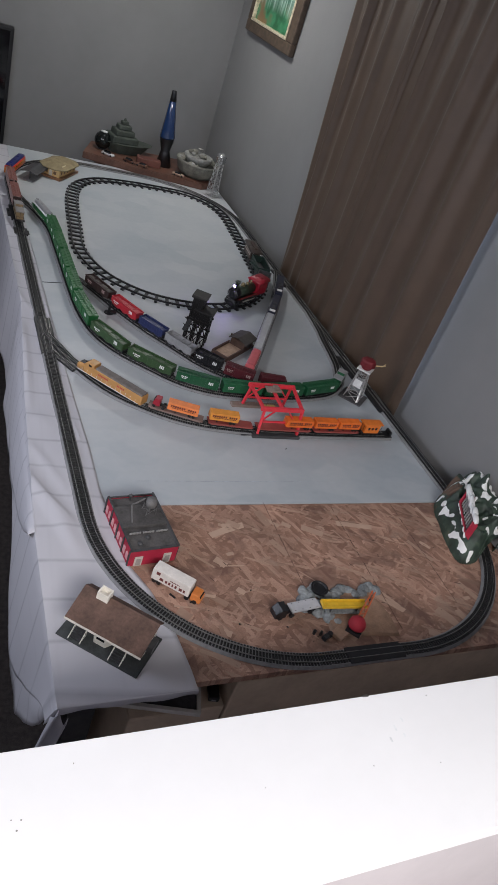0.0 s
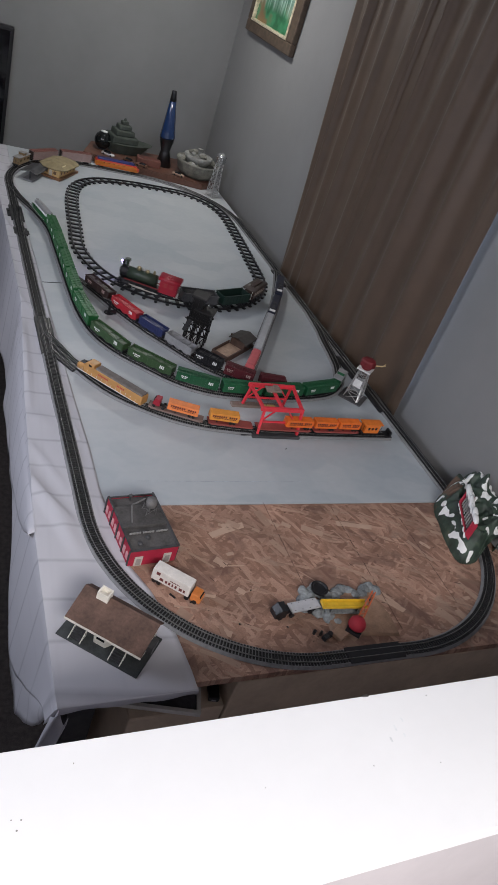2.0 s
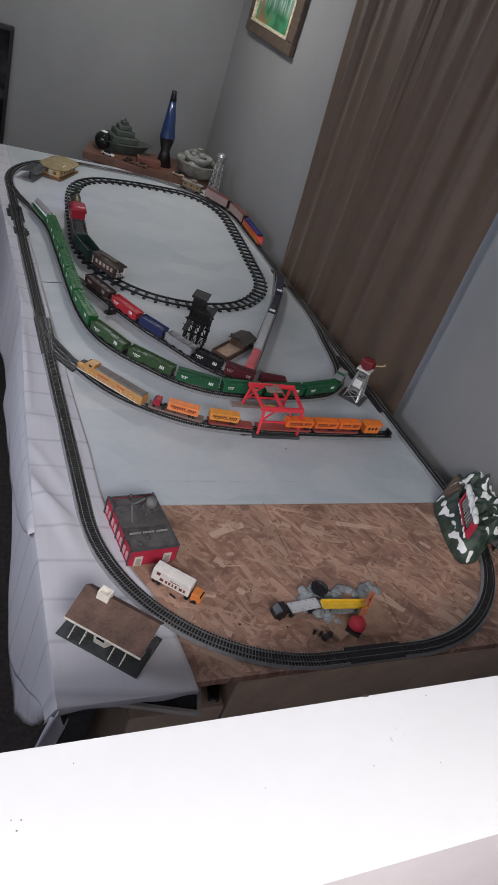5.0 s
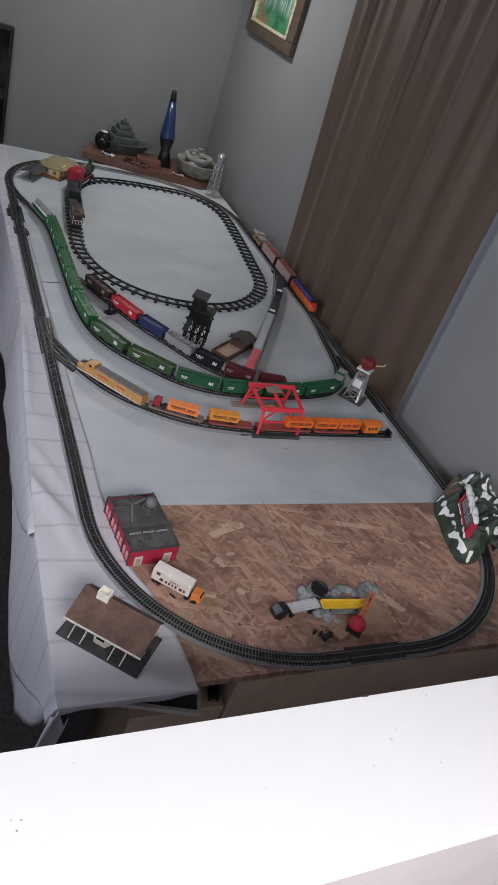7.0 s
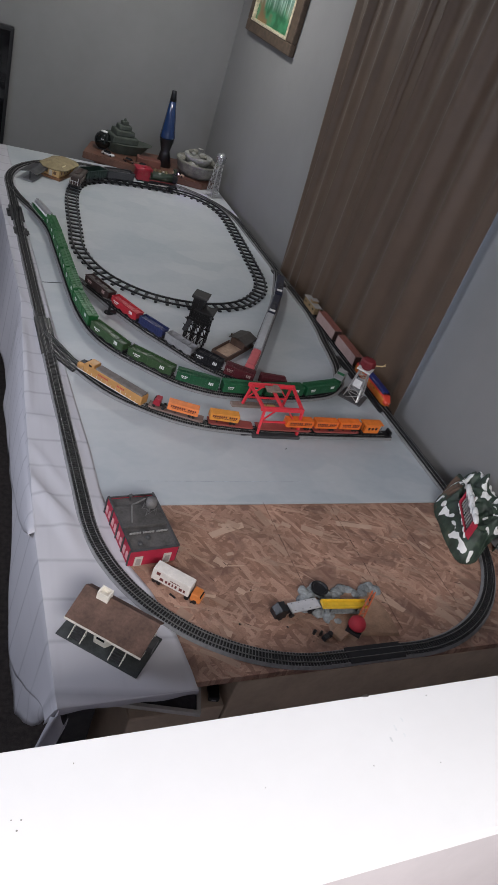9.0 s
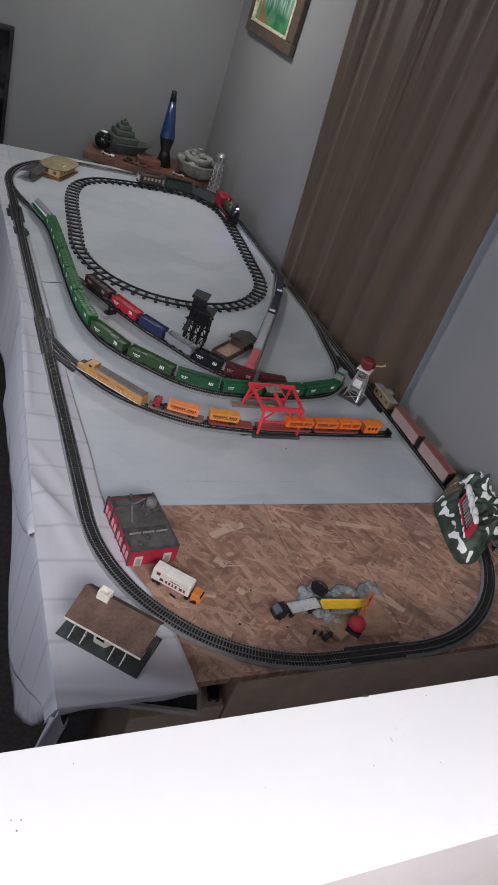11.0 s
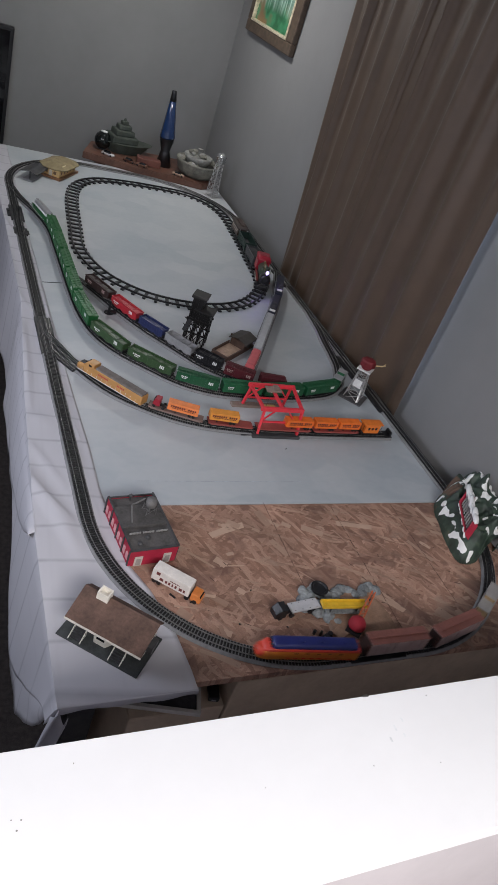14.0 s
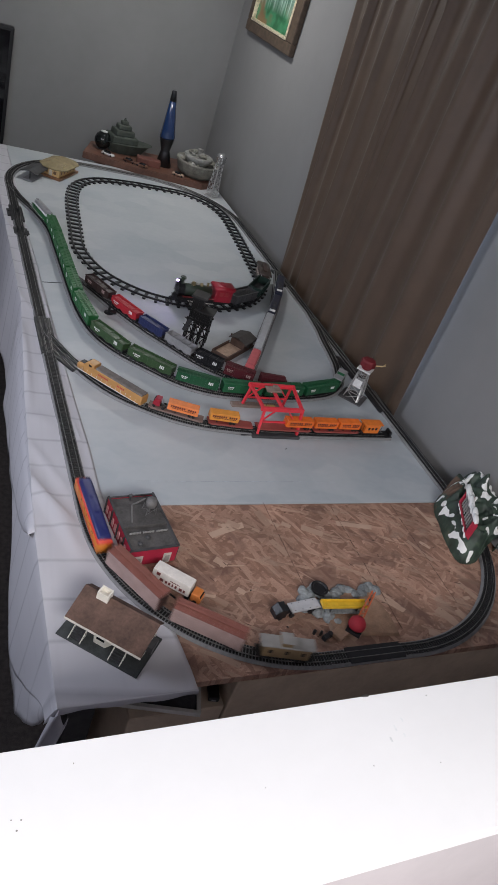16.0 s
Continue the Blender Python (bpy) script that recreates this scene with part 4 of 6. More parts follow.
place(coach("faded red and silver passenger coach", .130, paint("faded_red", (.50, .11, .12)), WHITE_P, fluted=False), SILVER, .932, 1.062)


# yellow train
def yellow_diesel():
    L = .245
    t = thing("diesel_locomotive", Matrix(), "yellow diesel locomotive with a grey roof", "locomotive")
    chassis(t, L, material=GREY_P)
    f = L / 2
    part("body", hull(B(), [(-f, .0165, .013, .046, .003), (f - .045, .0165, .013, .046, .003)]), YELLOW_P, t)
    part("roof", hull(B(), [(-f + .003, .0150, .0455, .052, .004), (f - .072, .0150, .0455, .052, .004)]), mat("grime_grey", (.15, .13, .12), .7, var=.3, scale=40), t, "grimy grey roof")
    part("cab", hull(B(), [(f - .066, .0168, .013, .058, .005), (f - .040, .0168, .013, .058, .005), (f - .032, .0160, .013, .048, .005)]), YELLOW_P, t)
    part("nose", hull(B(), [(f - .034, .0160, .013, .040, .006), (f - .012, .0160, .013, .038, .008), (f - .002, .012, .013, .030, .008)]), YELLOW_P, t, "", True)
    part("nose_top", hull(B(), [(f - .032, .011, .036, .0415, .004), (f - .010, .010, .034, .0388, .003)]), M_DARK, t, "dark anti-glare panel")
    b = B()
    for q in (-1, 1):
        box(b, f - .036, q * .0075, .047, .008, .010, .006, .001)
        box(b, f - .052, q * .0166, .044, .010, .001, .008)
    part("cab_window", b, GLASS, t)
    for k in range(4):
        part("roof_fan", rod(B(), (-f + .03 + k * .035, 0, .051), (-f + .03 + k * .035, 0, .0535), .009, n=14), MATS["grime_grey"], t)
    marks(t, L, .033, .013, .03, RED_P, ((-.02, .018, .040, .005), (.045, .018, .030, .005)))
    for q in (-1, 1):
        b = B()
        box(b, 0, q * .0165, .012, L - .02, .0016, .0022)
        for k in range(12):
            bar(b, (-f + .02 + k * .018, q * .0175, .013), (-f + .02 + k * .018, q * .0175, .026), .0006, .0006)
        part("handrail", b, WHITE_P, t)
    return t


yd = yellow_diesel()
place(yd, YELLOW, .306, .552, True)
yd.matrix_world = yd.matrix_world @ Matrix.Diagonal((1, 1, .86, 1))


def flatcar(label, L, color):
    t = thing("flatcar", Matrix(), label, "flatcar", "yellow train flatcars")
    chassis(t, L)
    part("deck", box(B(), 0, 0, .0128, L - .006, .034, .0035, .0006), color, t)
    for q in (-1, 1):
        part("side_sill", box(B(), 0, q * .0174, .0118, L - .02, .0014, .0035), color, t)
    return t


def trailer(label, L, color, letter, z=.0165, h=.025):
    t = thing("semi_trailer", Matrix(), label, "trailer", "model trailers")
    w = .028
    part("body", box(B(), 0, 0, .009, L, w, h, .0012), color, t)
    for q in (-1, 1):
        b = B()
        for k in range(round(L / .0065) - 2):
            if k == 4:
                continue
            box(b, (k + 1.5) * .0065 - L / 2, q * (w / 2 + .0002), .009 + h * .50, .0045, .0006, .0062)
        for k in range(round(L / .005) - 4):
            box(b, (k + 2.5) * .005 - L / 2, q * (w / 2 + .0002), .009 + h * .34, .0035, .0006, .0022)
        tagged(part("lettering", b, letter, t, "dark lettering bars"), kind="stuff")
    for k in range(2):
        for q in (-1, 1):
            part("wheel", rod(B(), (-L / 2 + .012 + k * .011, q * (w / 2 - .007), .005), (-L / 2 + .012 + k * .011, q * (w / 2 - .001), .005), .005, n=14), M_BLACK, t)
    part("landing_leg", box(box(B(), L * .22, .008, 0, .003, .003, .010), L * .22, -.008, 0, .003, .003, .010), M_BLACK, t)
    return t


def tractor(label, color):
    t = thing("tractor_unit", Matrix(), label, "truck", "model trucks")
    part("cab", hull(B(), [(-.010, .0135, .007, .029, .003), (.006, .0135, .007, .029, .003), (.011, .0130, .007, .018, .003)]), color, t)
    part("windscreen", box(B(), .0082, 0, .0175, .005, .022, .008, .001), GLASS, t)
    part("chassis", box(B(), -.014, 0, .006, .030, .012, .003), M_BLACK, t)
    for x in (.006, -.022):
        for q in (-1, 1):
            part("wheel", rod(B(), (x, q * .009, .005), (x, q * .0135, .005), .005, n=14), M_BLACK, t)
    return t


DECK = .0163
TAN_DECK, RED_DECK = paint("tan_deck", (.22, .15, .13)), paint("red_deck", (.30, .07, .06))
place(flatcar("brownish flatcar carrying a truck and trailer", .172, TAN_DECK), YELLOW, .560, .735)
place(flatcar("brownish red flatcar with one orange trailer", .148, RED_DECK), YELLOW, .741, .890)
place(flatcar("red flatcar under the gantry crane", .192, RED_DECK), YELLOW, .896, 1.090)
place(flatcar("red flatcar carrying two orange trailers", .176, RED_DECK), YELLOW, 1.094, 1.272)


def load_on(t, s0, s1, flip=False):
    m = YELLOW.seat(s0, s1, RAIL + DECK)
    t.matrix_world = m @ pose(0, 0, 0, 0, 0, 180) if flip else m


LET = paint("dark_red_ink", (.12, .02, .015))
load_on(tractor("tiny dark red tractor unit on a flatcar", DKRED_P), .570, .605, True)
load_on(trailer("orange semi trailer with dark lettering", .092, paint("light_orange", (.82, .24, .07)), LET), .618, .712, True)
load_on(trailer("orange yellow semi trailer with dark lettering", .090, paint("amber", (.74, .29, .045)), LET), .745, .835, True)
load_on(trailer("orange semi trailer beside the gantry crane", .094, ORANGE_P, LET), .993, 1.087, True)
load_on(trailer("orange semi trailer loaded on a red flatcar", .083, ORANGE_P, LET), 1.096, 1.180, True)
load_on(trailer("orange semi trailer loaded near the caboose", .080, ORANGE_P, LET), 1.187, 1.268, True)
place(caboose("orange caboose on a black underframe at the track end", .084, paint("caboose_orange", (.80, .20, .025)), paint("caboose_roof", (.74, .19, .028)), cupola=False), YELLOW, 1.276, 1.361)

# the train that runs round the large oval
MAIN_CARS = [
    (streamliner("blue, red and orange streamlined diesel locomotive", .235, GOLD_P, paint("stripe_red", (.62, .05, .03)), BLUE_P, paint("nose_red", (.62, .06, .03))), .235),
    (boxcar("salmon boxcar with pale pinkish sides", .166, SALMON_P, SALMON_P, h=.040, side=PINK_P), .166),
    (boxcar("salmon boxcar with pale pinkish sides", .166, SALMON_P, SALMON_P, h=.040, side=PINK_P), .166),
    (caboose("ochre caboose with a grey roof and cupola", .130, OCHRE_P, paint("pale_grey_roof", (.26, .25, .24))), .130),
]


# ---- the toy train ----
def toy_loco():
    L, t = .235, thing("toy_steam_locomotive", Matrix(), "black and green toy steam locomotive with red cab", "locomotive")
    f = L / 2
    gm = paint("boiler_green", (.030, .045, .030))
    b = B()
    box(b, 0, 0, .020, L - .02, .046, .012, .002)
    box(b, f - .010, 0, .012, .008, .052, .014, .002)
    part("frame", b, M_BLACK, t)
    part("boiler", rod(B(), (-.03, 0, .056), (f - .034, 0, .056), .022, n=28), gm, t, "weathered black green boiler", True)
    part("smokebox", rod(rod(B(), (f - .036, 0, .056), (f - .010, 0, .056), .0235, n=28), (f - .010, 0, .056), (f - .004, 0, .056), .019, .012, n=24), M_BLACK, t)
    part("chimney", lathe(B(), [(.007, .076), (.006, .084), (.006, .094), (.011, .102), (.010, .106)], 16, f - .026), gm, t)
    for x, r, h in ((.045, .009, .090), (.012, .008, .087), (-.014, .005, .092)):
        part("dome", lathe(B(), [(r, .074), (r, h - .006), (r * .7, h - .001), (r * .2, h)], 16, x), mat("brass", (.26, .21, .12), .4, .7, .3), t, "tarnished brass dome")
    part("bell", lathe(B(), [(.002, .078), (.005, .080), (.004, .086), (.001, .089)], 12, .030), mat("tin", (.6, .6, .58), .3, .7, .2), t)
    part("headlamp", box(B(), f - .012, 0, .082, .012, .013, .014, .002), M_BLACK, t)
    lm = bpy.data.materials.new("headlamp_glow")
    lm.use_nodes = True
    p = lm.node_tree.nodes["Principled BSDF"]
    p.inputs["Base Color"].default_value = (.7, .7, .9, 1)
    p.inputs["Emission Color"].default_value = (.40, .25, 1.0, 1)
    p.inputs["Emission Strength"].default_value = 240
    part("lamp_lens", rod(B(), (f - .006, 0, .089), (f - .0045, 0, .089), .0048, n=14), lm, t, "glowing bluish lens")
    b = B()
    box(b, -f + .038, 0, .028, .070, .056, .052, .002)
    part("cab", b, DKRED_P, t, "glossy red cab")
    cr = hull(B(), [(-f - .004, .031, .078, .090, .010), (-f + .080, .031, .078, .090, .010)])
    part("cab_roof", cr, DKRED_P, t, "", True)
    part("roof_hatch", box(B(), -f + .040, 0, .089, .020, .022, .004, .001), DKRED_P, t)
    for q in (-1, 1):
        for x in (-f + .026, -f + .050):
            part("cab_window", box(B(), x, q * .0279, .054, .015, .0012, .016), paint("window_rim", (.30, .035, .04)), t)
        for x in (-.045, -.010, .025):
            part("driving_wheel", rod(B(), (x, q * .018, .017), (x, q * .023, .017), .017, n=22), M_BLACK, t)
        for x in (.062, .092):
            part("pilot_wheel", rod(B(), (x, q * .018, .009), (x, q * .022, .009), .009, n=16), M_BLACK, t)
        part("connecting_rod", box(box(B(), .005, q * .0245, .014, .100, .002, .004, .0006), .050, q * .0255, .019, .080, .002, .003, .0006), mat("pale_rod", (.55, .53, .48), .4, .5), t, "pale metal rod")
        part("cylinder", rod(B(), (.066, q * .024, .022), (.092, q * .024, .022), .009, n=16), M_BLACK, t)
        part("running_board", box(B(), .018, q * .026, .036, .140, .008, .002, .0005), mat("board_red", (.2, .03, .03), .5), t)
    b = B()
    for k in range(7):
        bar(b, (f - .004, (k - 3) * .004, .020), (f + .008, (k - 3) * .0068, .003), .0022, .0022)
    part("cowcatcher", b, M_BLACK, t)
    return t


def toy_wheels(t, L):
    for x in (-L * .36, -L * .20, L * .20, L * .36):
        for q in (-1, 1):
            part("wheel", rod(B(), (x, q * .018, .009), (x, q * .0225, .009), .009, n=16), M_BLACK, t)
    part("underframe", box(box(B(), 0, 0, .012, L, .040, .007, .001), 0, 0, .014, L + .012, .006, .004), M_BLACK, t)


def toy_open_car(name, label, L, h, color, load):
    t = thing(name, Matrix(), label, "wagon", "toy train wagons")
    toy_wheels(t, L)
    b = B()
    w = .054
    for q in (-1, 1):
        box(b, 0, q * (w / 2 - .001), .018, L - .006, .002, h, .0006)
        box(b, q * (L / 2 - .004), 0, .018, .002, w - .004, h, .0006)
        for k in range(9):
            box(b, (k - 4) * (L - .016) / 8, q * (w / 2 + .0006), .019, .0025, .0016, h - .003)
        box(b, 0, q * (w / 2), .016 + h, L - .004, .004, .003)
    box(b, 0, 0, .018, L - .008, w - .004, .002)
    part("body", b, color, t)
    if load:
        b = B()
        n = 14
        g = [[b.verts.new(((i / n - .5) * (L - .02) * .92, (j / 8 - .5) * (w - .010), .012 + h + .012 * math.sin(i / n * math.pi) * math.sin(j / 8 * math.pi) + .004 * noise.noise((i * .8, j * .8, 3)))) for j in range(9)] for i in range(n + 1)]
        for i in range(n):
            for j in range(8):
                b.faces.new((g[i][j], g[i + 1][j], g[i + 1][j + 1], g[i][j + 1]))
        part("coal_load", b, COAL, t, "heaped black coal", True)
    else:
        part("floor_board", box(B(), 0, 0, .0202, L - .012, w - .008, .002), M_DARK, t)
    return t


def toy_coach(label, L):
    t = thing("toy_coach", Matrix(), label, "coach", "toy train wagons")
    toy_wheels(t, L)
    br = paint("coach_brown", (.05, .03, .024))
    part("body", box(B(), 0, 0, .018, L - .026, .048, .036, .001), br, t)
    part("roof", hull(B(), [(-L / 2 + .002, .029, .054, .063, .008), (L / 2 - .002, .029, .054, .063, .008)]), paint("coach_roof", (.055, .042, .036)), t, "", True)
    part("roof_vent", box(B(), 0, 0, .062, L * .6, .018, .006, .001), br, t)
    part("platform", box(B(), 0, 0, .017, L, .046, .003), br, t)
    for q in (-1, 1):
        for k in range(5):
            part("window", box(B(), (k - 2) * .020, q * .0241, .032, .010, .0012, .014), paint("pale_window", (.45, .38, .33)), t)
        b = B()
        for y in (-.018, -.006, .006, .018):
            bar(b, (q * (L / 2 - .003), y, .019), (q * (L / 2 - .003), y, .055 if abs(y) > .01 else .036), .0018, .0018)
        bar(b, (q * (L / 2 - .003), -.018, .036), (q * (L / 2 - .003), .018, .036), .0018, .0018)
        part("railing", b, WHITE_P, t, "pale end railing")
    return t


INNER_CARS = [(toy_loco(), .235), (toy_open_car("toy_tender", "grey toy tender heaped with black coal", .150, .034, paint("tender_grey", (.055, .055, .06)), True), .150),
              (toy_open_car("toy_gondola", "dark green open toy wagon", .150, .036, paint("toy_green", (.012, .030, .024)), False), .150), (toy_coach("brown toy coach with pale railings", .140), .140)]
# ---- buildings and accessories on the table ----
ROOF_GREY = mat("tarred_roof", (.075, .070, .068), .85, var=.45, scale=28, bump=.6, bscale=160)
BRICK_RED = paint("brick_red", (.36, .018, .045), .55)
STONE = mat("grey_rock", (.20, .215, .22), .85, var=.55, scale=40, bump=1.0, bscale=90)


def engine_house():
    t = thing("engine_house", pose(.114, .391, TOP, 0, 0, 6.5) @ Matrix.Scale(.97, 4), "red brick engine house with a sooty flat roof", "building")
    w, l, h = .120, .182, .048
    for x, y, sx, sy in ((-w / 2 + .002, 0, .004, l), (w / 2 - .002, 0, .004, l), (0, -l / 2 + .002, w - .008, .004), (0, l / 2 - .002, w - .008, .004)):
        b = box(B(), x, y, 0, sx, sy, h if sx > .01 else h + .002)
        part("wall", b, BRICK_RED, t)
    # pilasters and stepped parapet along the long sides
    for q in (-1, 1):
        for k in range(5):
            y = (k - 2) * l / 4 * .97
            part("pilaster", box(B(), q * (w / 2 + .0006), y, 0, .003, .005, h + .002, .0004), M_DARK, t)
        for k in range(4):
            y = (k - 1.5) * l / 4 * .97
            b = extrude(B(), [(-l / 8.6, h), (l / 8.6, h), (l / 8.6, h + .002), (l / 20, h + .005), (-l / 20, h + .005), (-l / 8.6, h + .002)], -.0018, .0018)
            bmesh.ops.rotate(b, cent=(0, 0, 0), matrix=Matrix.Rotation(radians(90), 3, "Z"), verts=b.verts)
            bmesh.ops.translate(b, vec=(q * (w / 2 - .002), y, 0), verts=b.verts)
            part("parapet", b, BRICK_RED, t)
            for d in (-.010, .010):
                g = B()
                prof = [(-.0058, 0), (.0058, 0)] + [(.0058 * math.cos(a), .016 + .0058 * math.sin(a)) for a in (math.pi * i / 8 for i in range(9))]
                extrude(g, prof, -.0008, .0008)
                bmesh.ops.rotate(g, cent=(0, 0, 0), matrix=Matrix.Rotation(radians(90), 3, "Z"), verts=g.verts)
                bmesh.ops.translate(g, vec=(q * (w / 2 + .0008), y + d, .014), verts=g.verts)
                part("arched_window", g, paint("window_pink", (.62, .30, .32)), t, "pale arched window")
    for x in (-.036, .036):
        d = part("door", box(B(), x, -l / 2 - .0006, 0, .020, .002, .030, .0004), paint("door_grey", (.50, .46, .42)), t)
        part("door_panel", box(B(), x, -l / 2 - .0018, .003, .012, .001, .020), paint("door_dark", (.30, .27, .25)), d)
    for q in (-1, 1):
        part("coping", box(B(), 0, q * (l / 2 - .001), h, w + .002, .004, .003), M_DARK, t)
    for q in (-1, 1):
        part("coping", box(B(), q * (w / 2 - .002), 0, h + .005, .0052, l, .0018), M_DARK, t)
        part("parapet_lining", box(B(), q * (w / 2 - .0046), 0, h - .004, .0012, l - .008, .0092), ROOF_GREY, t)
    part("roof", box(B(), 0, 0, h - .005, w - .008, l - .008, .004), ROOF_GREY, t, "soot-grey flat roof")
    part("raised_roof", hull(B(), [(-w / 2 + .005, .036, h - .004, h + .006, .002), (w / 2 - .005, .036, h - .004, h + .006, .002)]), ROOF_GREY, t).matrix_basis = pose(0, .018, 0)
    b = B()
    for k in range(3):
        for j in range(8):
            box(b, -w / 2 + .016 + k * .034 + j * .0036, -.036, h - .004, .0022, .0022, .008)
    part("roof_vent_strip", b, mat("pale_vent", (.30, .29, .28), .6), t)
    for x, y in ((-.005, -.052), (-.030, -.070)):
        part("roof_vent", lathe(B(), [(.006, h - .004), (.006, h + .003), (.004, h + .006), (.001, h + .007)], 14, x, y), M_DARK, t)
    part("chimney", lathe(B(), [(.003, h - .004), (.003, h + .012), (.005, h + .014), (.002, h + .018)], 12, -.006, l / 2 - .012), M_DARK, t)
    tank = part("roof_tank", lathe(B(), [(.012, h + .026), (.0135, h + .030), (.0135, h + .044), (.007, h + .048), (.001, h + .049)], 22, .024, .026), mat("dull_zinc", (.145, .14, .138), .75, .1, .3, 80), t, "dull zinc water tank", True)
    b = B()
    for dx, dy in ((-.011, -.011), (.011, -.011), (.011, .011), (-.011, .011)):
        bar(b, (.024 + dx * 1.2, .026 + dy * 1.2, h + .004), (.024 + dx, .026 + dy, h + .027), .0016, .0016)
    for dx, dy, ex, ey in ((-1, -1, 1, -1), (1, -1, 1, 1), (1, 1, -1, 1), (-1, 1, -1, -1)):
        bar(b, (.024 + dx * .012, .026 + dy * .012, h + .008), (.024 + ex * .011, .026 + ey * .011, h + .024), .001, .001)
    bar(b, (.024, .026, h + .004), (.024, .026, h + .026), .003, .003)
    part("tank_leg", b, MATS["dull_zinc"], t)
    b = B()
    bar(b, (-.030, -.006, h + .004), (-.026, .026, h + .034), .003, .003)
    bar(b, (-.026, .026, h + .034), (.012, .038, h + .040), .003, .003)
    part("pipe", b, MATS["dull_zinc"], t)


engine_house()


def cottage():
    m = Matrix.Translation((0, 0, 0))
    t = thing("model_house", pose(-.0075, .1125, TOP + .002, 0, 0, -41.5), "brown roofed model house with a white porch on a base", "building")
    L, D = .184, .112
    dk = mat("porch_floor", (.045, .05, .05), .8, var=.4, scale=50)
    br = mat("mottled_brown_roof", (.104, .060, .045), .85, var=.5, scale=26, bump=.6, bscale=220)
    wh = paint("house_white", (.66, .63, .57))
    part("base", box(B(), 0, 0, 0, L, D, .004, .002), dk, t, "dark moulded base")
    w = box(B(), .004, .018, .004, L - .036, D - .052, .040, .0006)
    part("walls", w, wh, t)
    # roof: long front slope, short back slope
    prof = [(-.046, .050), (.020, .082), (.052, .054), (.052, .051), (.020, .079), (-.046, .047)]
    b = extrude(B(), prof, -(L - .014) / 2, (L - .014) / 2)
    bmesh.ops.rotate(b, cent=(0, 0, 0), matrix=Matrix.Rotation(radians(90), 3, "Z"), verts=b.verts)
    bmesh.ops.transform(b, matrix=Matrix.Scale(-1, 4, (1, 0, 0)), verts=b.verts)
    bmesh.ops.recalc_face_normals(b, faces=b.faces)
    part("roof", b, br, t, "mottled brown roof")
    part("gutter", box(B(), 0, -.0465, .0455, L - .014, .003, .004), wh, t)
    gb = extrude(B(), [(-.036, .044), (.045, .044), (.019, .078)], -.001, .001)
    bmesh.ops.rotate(gb, cent=(0, 0, 0), matrix=Matrix.Rotation(radians(90), 3, "Z"), verts=gb.verts)
    bmesh.ops.transform(gb, matrix=Matrix.Scale(-1, 4, (1, 0, 0)), verts=gb.verts)
    bmesh.ops.translate(gb, vec=(L / 2 - .016, 0, 0), verts=gb.verts)
    bmesh.ops.recalc_face_normals(gb, faces=gb.faces)
    part("gable", gb, wh, t)
    ch = B()
    for dx, dy, sx, sy in ((-.011, 0, .003, .022), (.011, 0, .003, .022), (0, -.0095, .019, .003), (0, .0095, .019, .003)):
        box(ch, -.040 + dx, .018 + dy, .066, sx, sy, .028)
    box(ch, -.040, .018, .066, .02, .018, .018)
    part("chimney", ch, paint("chimney_cream", (.78, .74, .66)), t, "hollow cream chimney box")
    part("roof_vent", lathe(B(), [(.003, .062), (.003, .070), (.001, .072)], 10, .030, -.002), br, t)
    for x in (-.052, .038):
        b = B()
        for q in (-.013, .013):
            for k in range(4):
                bar(b, (x + q, -.028 - k * .0065, .030 - k * .006), (x + q, -.0345 - k * .0065, .024 - k * .006), .0016, .002)
                bar(b, (x + q, -.030 - k * .0065, .004), (x + q, -.030 - k * .0065, .028 - k * .006), .001, .001)
        part("stair_rail", b, wh, t, "white stair railing")
        for k in range(5):
            part("step", box(B(), x, -.026 - k * .005, .004, .024, .005, .016 - k * .003), M_DARK, t)
    b = B()
    pts = [(-.024, -.012), (-.014, -.030), (.012, -.030), (.022, -.012)]
    lo = [b.verts.new((x - .006, y - .002, .004)) for x, y in pts]
    hi = [b.verts.new((x - .006, y - .002, .034)) for x, y in pts]
    for i in range(4):
        b.faces.new((lo[i], lo[(i + 1) % 4], hi[(i + 1) % 4], hi[i]))
    b.faces.new(hi)
    bmesh.ops.recalc_face_normals(b, faces=b.faces)
    part("bay", b, wh, t, "white bay front")
    part("bay_window", box(B(), -.007, -.0322, .018, .018, .001, .009), GLASS, t)
    for x in (-.075, -.025, .015, .065):
        part("window", box(B(), x, -.0085, .020, .012, .0016, .014), GLASS, t)
    part("shed", box(B(), L / 2 - .010, .020, .004, .016, .030, .020, .001), M_DARK, t)


cottage()


